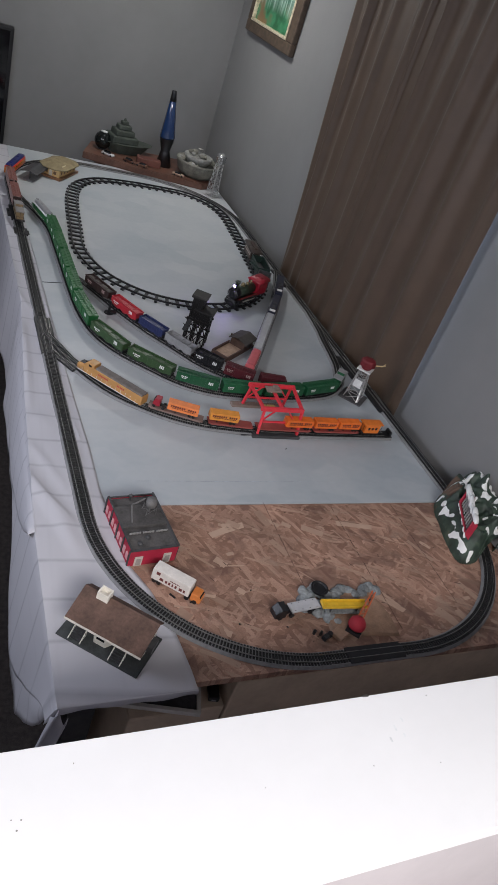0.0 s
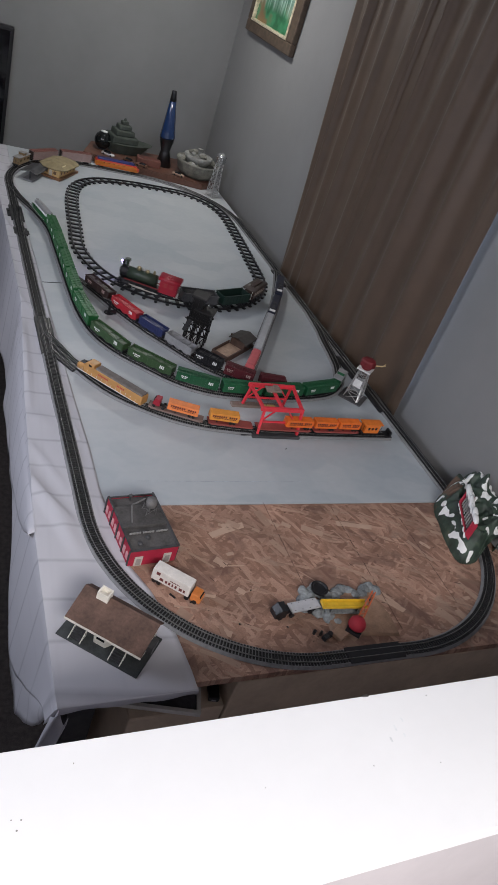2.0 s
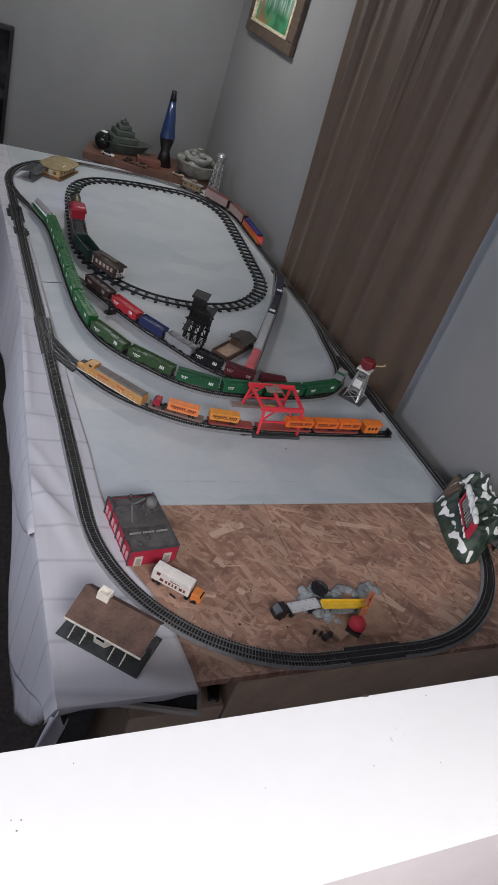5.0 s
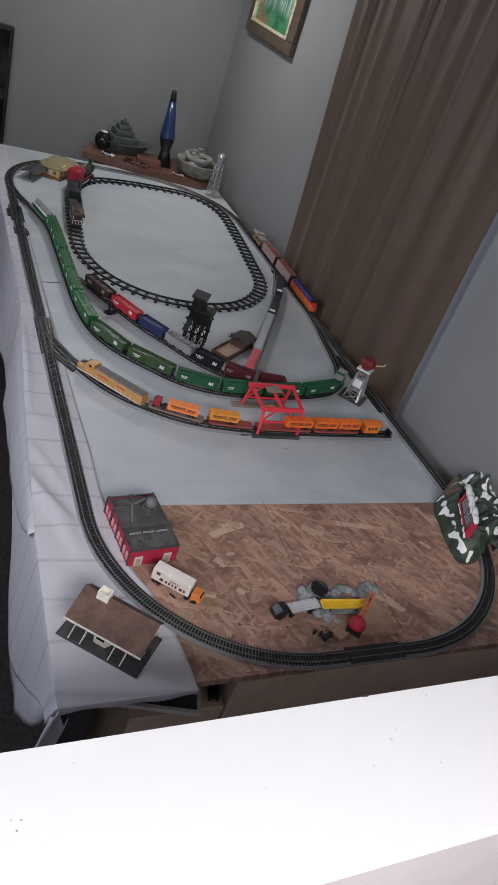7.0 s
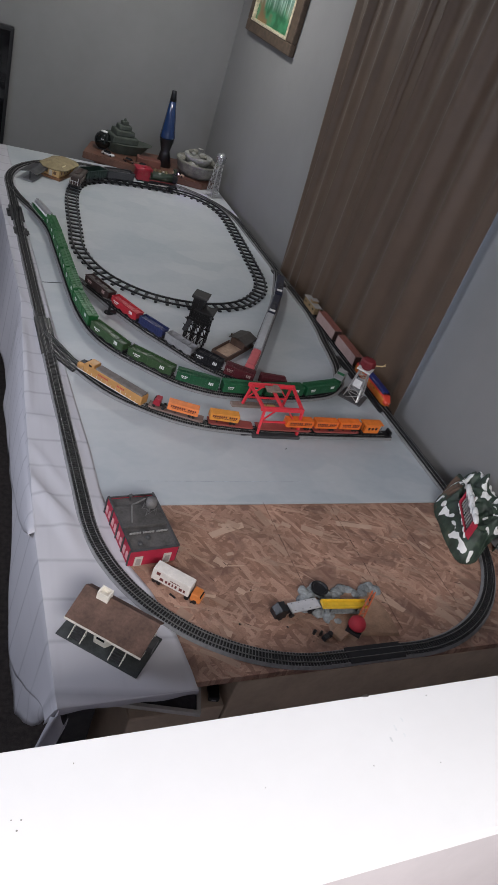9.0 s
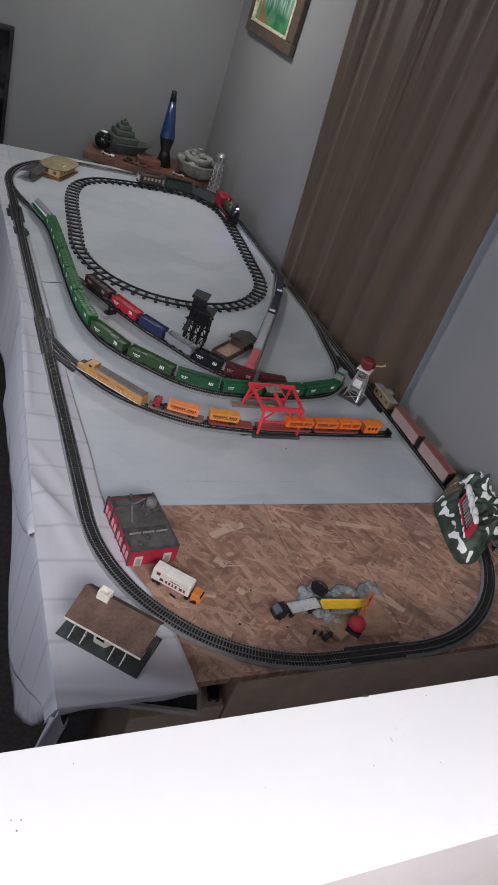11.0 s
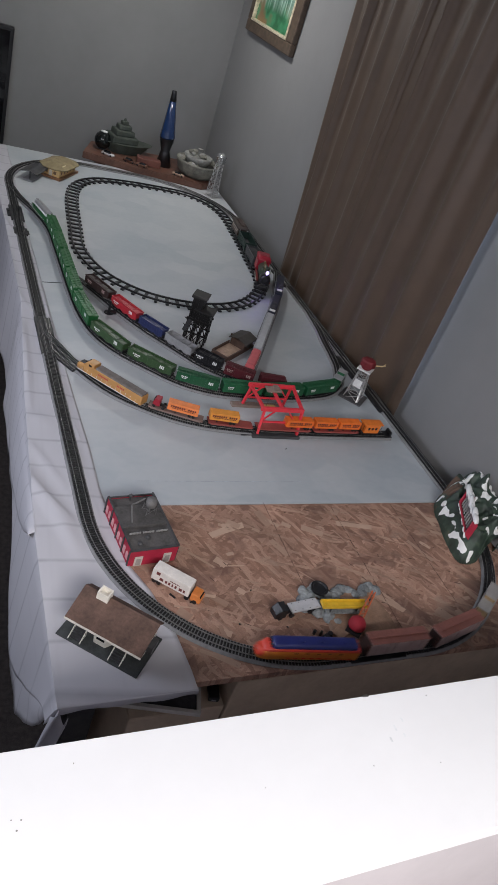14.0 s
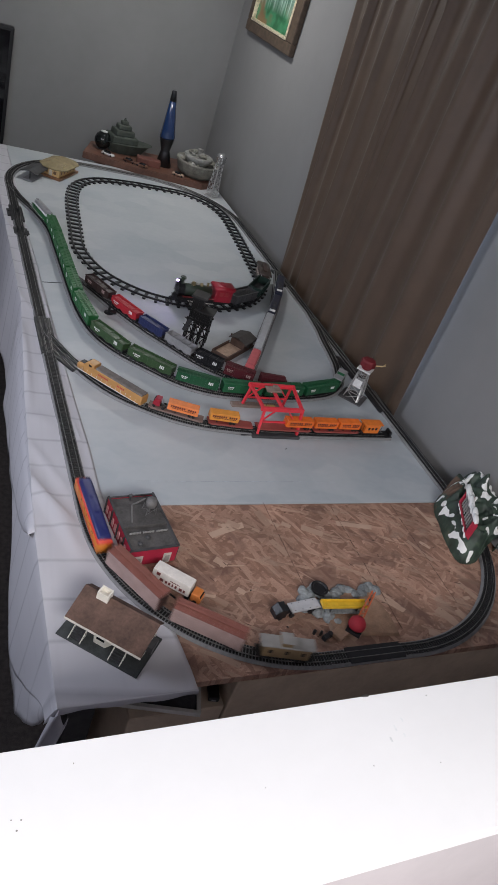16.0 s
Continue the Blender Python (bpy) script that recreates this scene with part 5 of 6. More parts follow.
def box_truck():
    a = -42
    t = thing("box_truck", pose(.160, .228, TOP, 0, 0, a), "white model box truck with orange cab", "truck", "model trucks")
    L, w = .094, .030
    part("box_body", box(B(), -.008, 0, .010, L, w, .032, .0012), paint("truck_white", (.66, .62, .58)), t)
    b = B()
    for k, (x, l) in enumerate(((-.030, .010), (-.018, .006), (-.010, .006), (-.002, .005), (.006, .006), (.018, .009), (.027, .006))):
        box(b, x, -w / 2 - .0003, .0165, l - .0015, .0006, .0075)
    box(b, -.040, -w / 2 - .0003, .029, .009, .0006, .008)
    for k in range(6):
        box(b, -.008 + k * .004, -w / 2 - .0003, .0285, .003, .0006, .002)
    part("lettering", b, paint("maroon_ink", (.14, .03, .03)), t)
    part("cab", hull(B(), [(.044, .0135, .006, .027, .003), (.062, .0135, .006, .027, .003), (.068, .013, .006, .017, .003)]), paint("cab_orange", (.62, .20, .05)), t, "orange cab")
    part("windscreen", box(B(), .0640, 0, .0165, .005, .022, .008, .001), GLASS, t)
    part("chassis", box(B(), 0, 0, .006, L + .020, .014, .004), M_BLACK, t)
    for x in (-.046, -.035, .036, .056):
        for q in (-1, 1):
            part("wheel", rod(B(), (x, q * .009, .0055), (x, q * .0145, .0055), .0055, n=14), M_BLACK, t)


box_truck()


def loose_part(name, label, category, x, y, a, build, material):
    t = build
    ob = part(name, t, material)
    ob.matrix_world = pose(x, y, TOP, 0, 0, a)
    return tagged(ob, label, category)


loose_part("broken_rod", "short dark broken rod beside the truck", "debris", .150, .205, -55, bar(B(), (-.008, 0, .0015), (.008, 0, .0015), .003, .003), M_BLACK)
loose_part("screw", "tiny dark screw lying on the board", "screw", .185, .183, 20, rod(rod(B(), (0, 0, .002), (.006, 0, .002), .0016), (.006, 0, .002), (.0072, 0, .002), .003), M_BLACK)
for k, (x, y) in enumerate(((.282, .115), (.342, .205), (.395, .095), (.70, .79), (.655, .735))):
    loose_part("bolt", "small dark bolt lying on the table", "bolt", x, y, 60 * k, rod(rod(B(), (0, 0, .0014), (.004, 0, .0014), .0011), (-.0012, 0, .0018), (0, 0, .0018), .0018, n=6), M_BLACK)


# ---- quarry with crane ----
def quarry():
    t = thing("quarry_base", pose(.57, .118, TOP), "moulded grey rock quarry base with tan floor", "model quarry")
    sand = mat("tan_floor", (.25, .155, .105), .85, var=.3, scale=40, bump=.4, bscale=260)
    b = B()
    pts = [(-.075, -.055), (.105, -.078), (.110, -.02), (.085, .052), (.02, .060), (-.06, .02)]
    lo = [b.verts.new((x, y, 0)) for x, y in pts]
    hi = [b.verts.new((x * .95, y * .95, .009)) for x, y in pts]
    for i in range(len(pts)):
        b.faces.new((lo[i], lo[(i + 1) % len(pts)], hi[(i + 1) % len(pts)], hi[i]))
    b.faces.new(hi)
    bmesh.ops.recalc_face_normals(b, faces=b.faces)
    part("floor_slab", b, sand, t)
    rng = random.Random(8)
    spots = [(-.085 + .016 * k, .058 + .012 * math.sin(k * 1.3), .016) for k in range(13)] + [(-.105, .045, .018), (-.11, .025, .016), (-.085, .008, .017), (-.062, -.010, .016), (-.045, -.026, .014), (-.095, .07, .015), (-.06, .08, .016), (-.07, .03, .013), (-.04, .045, .016)]
    for x, y, r in spots:
        g = B()
        bmesh.ops.create_icosphere(g, subdivisions=2, radius=r)
        sd = rng.random() * 50
        for v in g.verts:
            v.co *= 1 + .35 * noise.noise(v.co * 70 + Vector((sd, 0, 0)))
            v.co.z = max(-.3 * r, v.co.z * .6)
        bmesh.ops.translate(g, vec=(x, y, r * .25), verts=g.verts)
        part("rock", g, STONE, t)
    part("pool", lathe(B(), [(.021, .014), (.022, .021), (.018, .0215), (.016, .018)], 24, -.058, .066), M_BLACK, t, "round black pit")


quarry()


def crane():
    t = thing("toy_crane", pose(.557, .068, TOP + .009, 0, 0, 44), "red toy crane with orange lattice boom", "crane")
    part("base", box(B(), 0, 0, 0, .046, .036, .007, .001), M_BLACK, t)
    part("turntable", lathe(B(), [(.014, .006), (.014, .011)], 18), M_DARK, t)
    part("cab", lathe(B(), [(.020, .010), (.021, .013), (.020, .022), (.014, .031), (.006, .034), (.001, .0345)], 24), paint("crane_red", (.28, .009, .022), .75), t, "rounded red cab", True)
    om = paint("boom_orange", (.38, .085, .03))
    b = B()
    for q in (-.006, .006):
        bar(b, (.012, q, .016), (.085, q * .6, .050), .0036, .0036)
        bar(b, (.012, q, .024), (.085, q * .6, .054), .003, .003)
    for k in range(7):
        f, g = k / 7, (k + 1) / 7
        s = 1 if k % 2 else -1
        bar(b, (.012 + .073 * f, .006 * s, .020 + .032 * f), (.012 + .073 * g, -.006 * s, .020 + .032 * g), .0016, .0016)
    part("boom", b, om, t, "orange lattice boom")
    b = B()
    rod(b, (.085, 0, .050), (.085, 0, .030), .0006)
    box(b, .085, 0, .024, .006, .006, .006, .001)
    part("hook", b, M_DARK, t)


crane()


def conveyor():
    t = thing("yellow_trough", pose(.548, .124, TOP, 0, 0, -5), "long yellow plastic conveyor trough", "conveyor")
    b = B()
    box(b, 0, 0, .026, .118, .022, .002)
    for q in (-1, 1):
        box(b, 0, q * .0105, .026, .118, .002, .008, .0006)
    box(b, -.059, 0, .026, .002, .022, .008)
    part("trough", b, paint("trough_yellow", (.68, .43, .03)), t)
    b = B()
    for x in (-.035, .035):
        for q in (-1, 1):
            bar(b, (x, q * .008, .012), (x, q * .008, .027), .003, .003)
    part("stand", b, M_DARK, t)
    part("platform", box(B(), 0, 0, 0, .09, .026, .013, .002), STONE, t)


conveyor()


def dump_truck():
    t = thing("flatbed_truck", pose(.420, .135, TOP, 0, 0, 187), "black model truck with a pale grey flat bed", "truck", "model trucks")
    part("cab", hull(B(), [(.026, .014, .006, .032, .003), (.042, .014, .006, .032, .003), (.054, .013, .006, .020, .003)]), M_BLACK, t)
    part("windscreen", box(B(), .0435, 0, .020, .005, .022, .008, .001), GLASS, t)
    part("chassis", box(B(), -.020, 0, .008, .090, .014, .004), M_BLACK, t)
    bed = part("flat_bed", box(B(), -.030, 0, .015, .080, .028, .004, .0006), paint("bed_grey", (.44, .44, .46)), t, "pale grey flat bed")
    b = B()
    for k in range(4):
        for q in (-1, 1):
            rod(b, (-.060 + k * .020, q * .010, .0188), (-.060 + k * .020, q * .010, .0196), .0011, n=8)
    part("bolt_head", b, M_DARK, bed)
    for x in (.040, .008, -.045, -.056):
        for q in (-1, 1):
            part("wheel", rod(B(), (x, q * .009, .0065), (x, q * .0145, .0065), .0065, n=14), M_BLACK, t)


dump_truck()
for k, (x, y, r, h) in enumerate(((.452, .072, .004, .012), (.466, .066, .0035, .014), (.486, .060, .007, .014))):
    loose_part("barrel", "small dark model barrel beside the track", "barrel", x, y, 0, lathe(B(), [(r * .85, 0), (r, h * .5), (r * .85, h), (r * .6, h)], 14), M_BLACK)
loose_part("crate", "small black model crate beside the crane", "crate", .474, .055, 25, box(B(), 0, 0, 0, .016, .012, .012, .0012), M_BLACK)
loose_part("tan_plate", "tan plastic plate leaning by the crane", "plate", .515, .062, 30, box(B(), 0, 0, 0, .034, .030, .010, .002), MATS["tan_floor"])


# ---- tunnel mountain ----
def snow_rock():
    m = bpy.data.materials.new("snowy_rock")
    m.use_nodes = True
    nt, L = m.node_tree, m.node_tree.links
    b = nt.nodes["Principled BSDF"]
    co = nt.nodes.new("ShaderNodeTexCoord")
    n1, n2 = nt.nodes.new("ShaderNodeTexNoise"), nt.nodes.new("ShaderNodeTexNoise")
    n1.inputs["Scale"].default_value, n1.inputs["Detail"].default_value, n1.inputs["Distortion"].default_value = 21, 2.5, .6
    n2.inputs["Scale"].default_value, n2.inputs["Detail"].default_value = 30, 5
    for n in (n1, n2):
        L.new(co.outputs["Object"], n.inputs["Vector"])
    r1, r2 = nt.nodes.new("ShaderNodeValToRGB"), nt.nodes.new("ShaderNodeValToRGB")
    r1.color_ramp.elements[0].position, r1.color_ramp.elements[1].position = .70, .72
    e = r2.color_ramp.elements
    e[0].position, e[1].position = .35, .66
    e[0].color, e[1].color = (.020, .030, .024, 1), (.060, .085, .058, 1)
    e.new(.56).color = (.035, .060, .042, 1)
    x = e.new(.74)
    x.color = (.16, .10, .06, 1)
    L.new(n1.outputs[0], r1.inputs[0])
    L.new(n2.outputs[0], r2.inputs[0])
    mx = nt.nodes.new("ShaderNodeMix")
    mx.data_type = "RGBA"
    at, cut, top = nt.nodes.new("ShaderNodeAttribute"), nt.nodes.new("ShaderNodeMapRange"), nt.nodes.new("ShaderNodeMath")
    at.attribute_name, top.operation = "snow", "MAXIMUM"
    cut.inputs[1].default_value, cut.inputs[2].default_value = .46, .54
    L.new(at.outputs["Fac"], cut.inputs[0])
    L.new(cut.outputs[0], top.inputs[0])
    L.new(r1.outputs[0], top.inputs[1])
    L.new(top.outputs[0], mx.inputs[0])
    L.new(r2.outputs[0], mx.inputs[6])
    mx.inputs[7].default_value = (.80, .81, .80, 1)
    L.new(mx.outputs[2], b.inputs["Base Color"])
    b.inputs["Roughness"].default_value = .6
    bp = nt.nodes.new("ShaderNodeBump")
    bp.inputs["Strength"].default_value, bp.inputs["Distance"].default_value = .6, .004
    L.new(n1.outputs[0], bp.inputs["Height"])
    L.new(bp.outputs[0], b.inputs["Normal"])
    return m


def mountain():
    t = thing("tunnel_mountain", pose(0, 0, TOP), "green and brown tunnel mountain with snow patches", "model mountain")
    cx, cy, nx, ny = 1.110, .395, 140, 182
    verts, faces, index = [], [], {}
    # snow: ragged ridges of plaster along the rim and the top, and round dabs
    ridges = [[(1.098, .525), (1.066, .500), (1.066, .465), (1.044, .420), (1.040, .375), (1.018, .325), (1.014, .290), (1.003, .262)],
              [(1.105, .496), (1.134, .484), (1.17, .512), (1.186, .515)], [(1.134, .484), (1.123, .458)], [(1.215, .52), (1.198, .484), (1.24, .50)]]
    dabs = [(1.20, .30, .008), (1.14, .44, .008), (1.165, .375, .008), (1.225, .375, .009), (1.205, .495, .010), (1.10, .395, .005), (1.235, .47, .009), (1.18, .335, .006), (1.085, .290, .007), (1.022, .248, .006), (1.181, .428, .013), (1.153, .338, .011), (1.202, .394, .012), (1.118, .285, .009), (1.225, .44, .010), (1.16, .40, .007), (1.10, .33, .006), (1.19, .455, .009), (1.13, .245, .008), (1.17, .29, .009), (1.215, .34, .010)]

    def snowy(x, y, z):
        """How far inside a snow patch a point lies."""
        q, best = .010 * noise.noise((x * 62, y * 62, z * 62)), -1.0
        for line, h in zip(ridges, (.034, z, z, z)):
            for (ax, ay), (bx, by) in zip(line, line[1:]):
                ux, uy = bx - ax, by - ay
                f = max(0, min(1, ((x - ax) * ux + (y - ay) * uy) / (ux * ux + uy * uy)))
                best = max(best, .0068 + .8 * q - math.hypot(x - ax - f * ux, y - ay - f * uy, (z - h) * .42))
        return max(best, max(r * 1.1 + q * .6 - math.hypot(x - ax, y - ay) for ax, ay, r in dabs))

    step = .0024
    trk = MAIN.p[(MAIN.p[:, 0] > .9) & (MAIN.p[:, 1] < .8)]
    extra = np.stack([np.full(40, LW), np.linspace(.457, .8, 40)], 1)
    trk = np.vstack([trk, extra])
    for i in range(nx):
        for j in range(ny):
            x, y = cx + (i - nx / 2) * step, cy + (j - ny / 2) * step
            if x > 1.243:
                continue
            c = (y - .40 * (x - 1.12) - .400) / .126
            u = (x - 1.150 - .26 * (y - .353)) / .135
            edge = 1 - (abs(u) ** 4.5 + abs(c) ** 4.5) + .24 * noise.noise((x * 17, y * 17, 3.3))
            if edge < 0:
                continue
            hgt = .012 + .075 * min(1, edge * 1.25) ** .85
            hgt *= 1 + .25 * noise.noise((x * 22, y * 22, 8.8)) + .15 * noise.noise((x * 60, y * 60, 1.1))
            hgt += .022 * max(0, noise.noise((x * 12, y * 12, 5)))
            hgt += .05 * math.exp(-(((x - 1.195) / .014) ** 2 + ((y - .47) / .014) ** 2))
            d = float(np.hypot(trk[:, 0] - x, trk[:, 1] - y).min())
            if d < .042:
                hgt = max(hgt, .014 + .066 * math.sqrt(1 - (d / .042) ** 2))
            if snowy(x, y, hgt) > 0:
                hgt += .0022
            index[i, j] = len(verts)
            verts.append((x, y, hgt))
    for i in range(nx - 1):
        for j in range(ny - 1):
            k = [index.get(q) for q in ((i, j), (i + 1, j), (i + 1, j + 1), (i, j + 1))]
            if None not in k:
                faces.append(tuple(k))
    # a skirt down to the board all round, open where the track goes through
    count = {}
    for f in faces:
        for a, c in zip(f, f[1:] + f[:1]):
            count[a, c] = count.get((a, c), 0) + 1
    for (a, c) in list(count):
        if (c, a) not in count:
            mid = ((verts[a][0] + verts[c][0]) / 2, (verts[a][1] + verts[c][1]) / 2)
            d = float(np.hypot(trk[:, 0] - mid[0], trk[:, 1] - mid[1]).min())
            if d > .031:
                n = len(verts)
                verts.extend([(*verts[c][:2], 0), (*verts[a][:2], 0)])
                faces.append((c, a, n + 1, n))
    ob = raw("rock_shell", verts, faces, snow_rock(), t, "snow-flecked rock shell", True)
    ob.data.attributes.new("snow", "FLOAT", "POINT").data.foreach_set("value", [min(1, max(0, .5 + 120 * snowy(x, y, z))) if z > .001 else 0 for x, y, z in verts])
    ob.data.materials.append(mat("bare_brown_plaster", (.105, .066, .045), .8, var=.4, scale=30, bump=.5))
    for p in ob.data.polygons:
        x, y, z = p.center
        if snowy(x, y, z) < -.006 and (x - 1.085) ** 2 + (y - .50) ** 2 < (.055 + .02 * noise.noise((x * 40, y * 40, 0))) ** 2:
            p.material_index = 1
    # red mine shelter with a snowy roof, on the flank
    near, far = Vector((.992, .256, .076)), Vector((1.070, .398, .074))
    up = (Vector((1.060, .300, .106)) + Vector((1.095, .418, .104))) / 2 - (near + far) / 2
    lx, ly = (far - near).normalized(), -up.normalized()
    s = Matrix.Translation((near + far) / 2 + up / 2) @ Matrix((lx, ly, lx.cross(ly).normalized())).transposed().to_4x4() @ Matrix.Diagonal((1.52, 1.25, 1, 1))
    rd = paint("shelter_red", (.38, .018, .045))
    for x, y, sx, sy in ((-.047, 0, .006, .044), (.047, 0, .006, .044), (0, -.020, .088, .006), (0, .020, .088, .006)):
        part("shelter_frame", box(B(), x, y, 0, sx, sy, .022, .001), rd, t, "red shelter frame").data.transform(s)
    part("shelter_floor", box(B(), 0, 0, .002, .088, .034, .003), M_DARK, t).data.transform(s)
    b = B()
    for k in range(9):
        box(b, -.040 + k * .010, -.002, .006, .0022, .034, .010)
    part("shelter_slat", b, paint("slat_grey", (.42, .42, .42)), t).data.transform(s)
    rng = random.Random(3)
    lumps = [(-.050 + .0065 * k, -.024 + rng.uniform(-.005, .004), rng.uniform(.006, .0125)) for k in range(16)]
    lumps += [(-.046 + .015 * k + rng.uniform(-.004, .004), .024, rng.uniform(.003, .006)) for k in range(7)]
    for x, y, r in lumps:
        g = B()
        bmesh.ops.create_icosphere(g, subdivisions=2, radius=r)
        for v in g.verts:
            v.co *= 1 + .45 * noise.noise(v.co * 130 + Vector((x * 900, 0, 0)))
        bmesh.ops.translate(g, vec=(x, y, .019), verts=g.verts)
        part("snow_clump", g, mat("snow_paint", (.78, .79, .79), .7, var=.05), t, "", True).data.transform(s)

mountain()


# ---- gantry crane over the yellow train ----
def gantry():
    t = thing("gantry_crane", pose(.648, .866, TOP), "bright red plastic gantry crane straddling the track", "crane")
    rd = mat("gantry_red", (.72, .042, .062), .35, var=.12, scale=60)
    H = .090
    near, far = -.056, .072
    for x, y, q in ((-.072, near, 1), (.066, near, 1), (-.066, far, -1), (.080, far, -1)):
        part("leg", bar(B(), (x, y - q * .014, .008), (x + (.004 if x < 0 else -.004), y, H), .0075, .0075), rd, t)
    for y, x0, x1 in ((near, -.080, .066), (far, -.076, .088)):
        part("side_beam", box(B(), (x0 + x1) / 2, y, H - .004, x1 - x0, .010, .013, .001), rd, t)
        b = B()
        bar(b, (x0 + .012, y, H - .045), (x1 - .012, y, H - .045), .005, .005)
        bar(b, (x0 + .012, y, H - .045), (x0 + .050, y, H - .004), .004, .004)
        bar(b, (x1 - .012, y, H - .045), (x1 - .050, y, H - .004), .004, .004)
        part("brace", b, rd, t)
    for x0, x1 in ((-.073, -.070), (.061, .082), (-.008, .002)):
        part("cross_beam", bar(B(), (x0, near, H + .004), (x1, far, H + .004), .008, .008), rd, t)
    part("trolley", box(box(B(), -.004, .040, H + .008, .050, .030, .006, .001), .004, .044, H + .014, .018, .018, .007, .002), mat("trolley_tan", (.25, .19, .16), .6), t, "tan winch trolley")
    part("hook_block", box(B(), .006, .040, .030, .040, .016, .007, .001), paint("block_yellow", (.55, .40, .12)), t, "yellow slotted lifting block")
    b = B()
    for x in (-.008, .020):
        rod(b, (x, .040, .036), (x, .040, H + .008), .0006)
    part("cable", b, M_DARK, t)
    for y, x0, x1, m in ((near - .016, -.090, .074, M_DARK), (far + .014, -.105, .088, MATS["trolley_tan"])):
        part("footing", box(B(), (x0 + x1) / 2, y, 0, x1 - x0, .022, .010, .001), m, t)
    part("track_shoe", box(B(), -.01, near - .001, .0005, .23, .030, .004), M_BLACK, t)


gantry()


def lattice_legs(b, half0, half1, h, levels, r):
    def corner(k, z):
        s = half0 + (half1 - half0) * z / h
        return Vector((s * (1, 1, -1, -1)[k % 4], s * (1, -1, -1, 1)[k % 4], z))
    for k in range(4):
        bar(b, corner(k, 0), corner(k, h), r * 1.5, r * 1.5)
        for i in range(levels):
            z0, z1 = h * i / levels, h * (i + 1) / levels
            bar(b, corner(k, z0), corner(k + 1, z1), r, r)
            bar(b, corner(k + 1, z0), corner(k, z1), r, r)
            bar(b, corner(k, z1), corner(k + 1, z1), r, r)


def beacon_tower():
    t = thing("beacon_tower", pose(1.058, 1.046, TOP, 0, 0, 42) @ Matrix.Scale(1.22, 4), "silver lattice beacon tower with red top", "tower")
    sv = mat("silver_plastic", (.48, .48, .48), .35, .4, .15, 80)
    part("base", box(B(), 0, 0, 0, .072, .072, .004, .001), mat("base_grey", (.075, .075, .08), .6, var=.3), t)
    b = B()
    lattice_legs(b, .024, .013, .098, 4, .0013)
    part("lattice", b, sv, t)
    part("stair", bar(B(), (-.028, -.02, .004), (-.012, -.016, .045), .004, .0015), sv, t)
    part("sign_board", box(B(), -.0225, 0, .046, .0016, .024, .024, .0005), WHITE_P, t, "blank white board")
    part("side_board", box(B(), .021, 0, .026, .0016, .024, .030, .0005), GREY_P, t)
    part("platform", box(B(), 0, 0, .098, .042, .042, .004, .0008), WHITE_P, t, "white platform rim")
    part("lamp_house", lathe(B(), [(.014, .102), (.016, .108), (.023, .112), (.023, .126), (.019, .131), (.004, .134)], 8), paint("beacon_red", (.15, .010, .016), .6), t, "dark red octagonal lamp house")
    b = B()
    bar(b, (.002, -.018, .120), (.008, -.040, .127), .003, .003)
    bar(b, (.008, -.040, .127), (.016, -.046, .134), .002, .002)
    bar(b, (.008, -.040, .127), (.002, -.049, .135), .002, .002)
    part("horn", b, CREAM_P, t, "pale forked horn")


beacon_tower()


def water_tower():
    t = thing("water_tower", pose(1.102, 2.965, TOP, 0, 0, 20) @ Matrix.Scale(1.07, 4), "silver lattice water tower in the far corner", "tower")
    sv = MATS["silver_plastic"]
    b = B()
    lattice_legs(b, .022, .013, .168, 6, .0016)
    part("lattice", b, sv, t)
    part("base", box(B(), 0, 0, 0, .070, .070, .003, .001), sv, t)
    part("tank", lathe(B(), [(.012, .166), (.025, .176), (.025, .202), (.027, .204), (.015, .216), (.003, .222)], 24), mat("bright_tin", (.62, .62, .62), .22, .8, .1), t, "shiny round tank", True)
    part("riser", rod(B(), (0, 0, 0), (0, 0, .168), .003), sv, t)


water_tower()


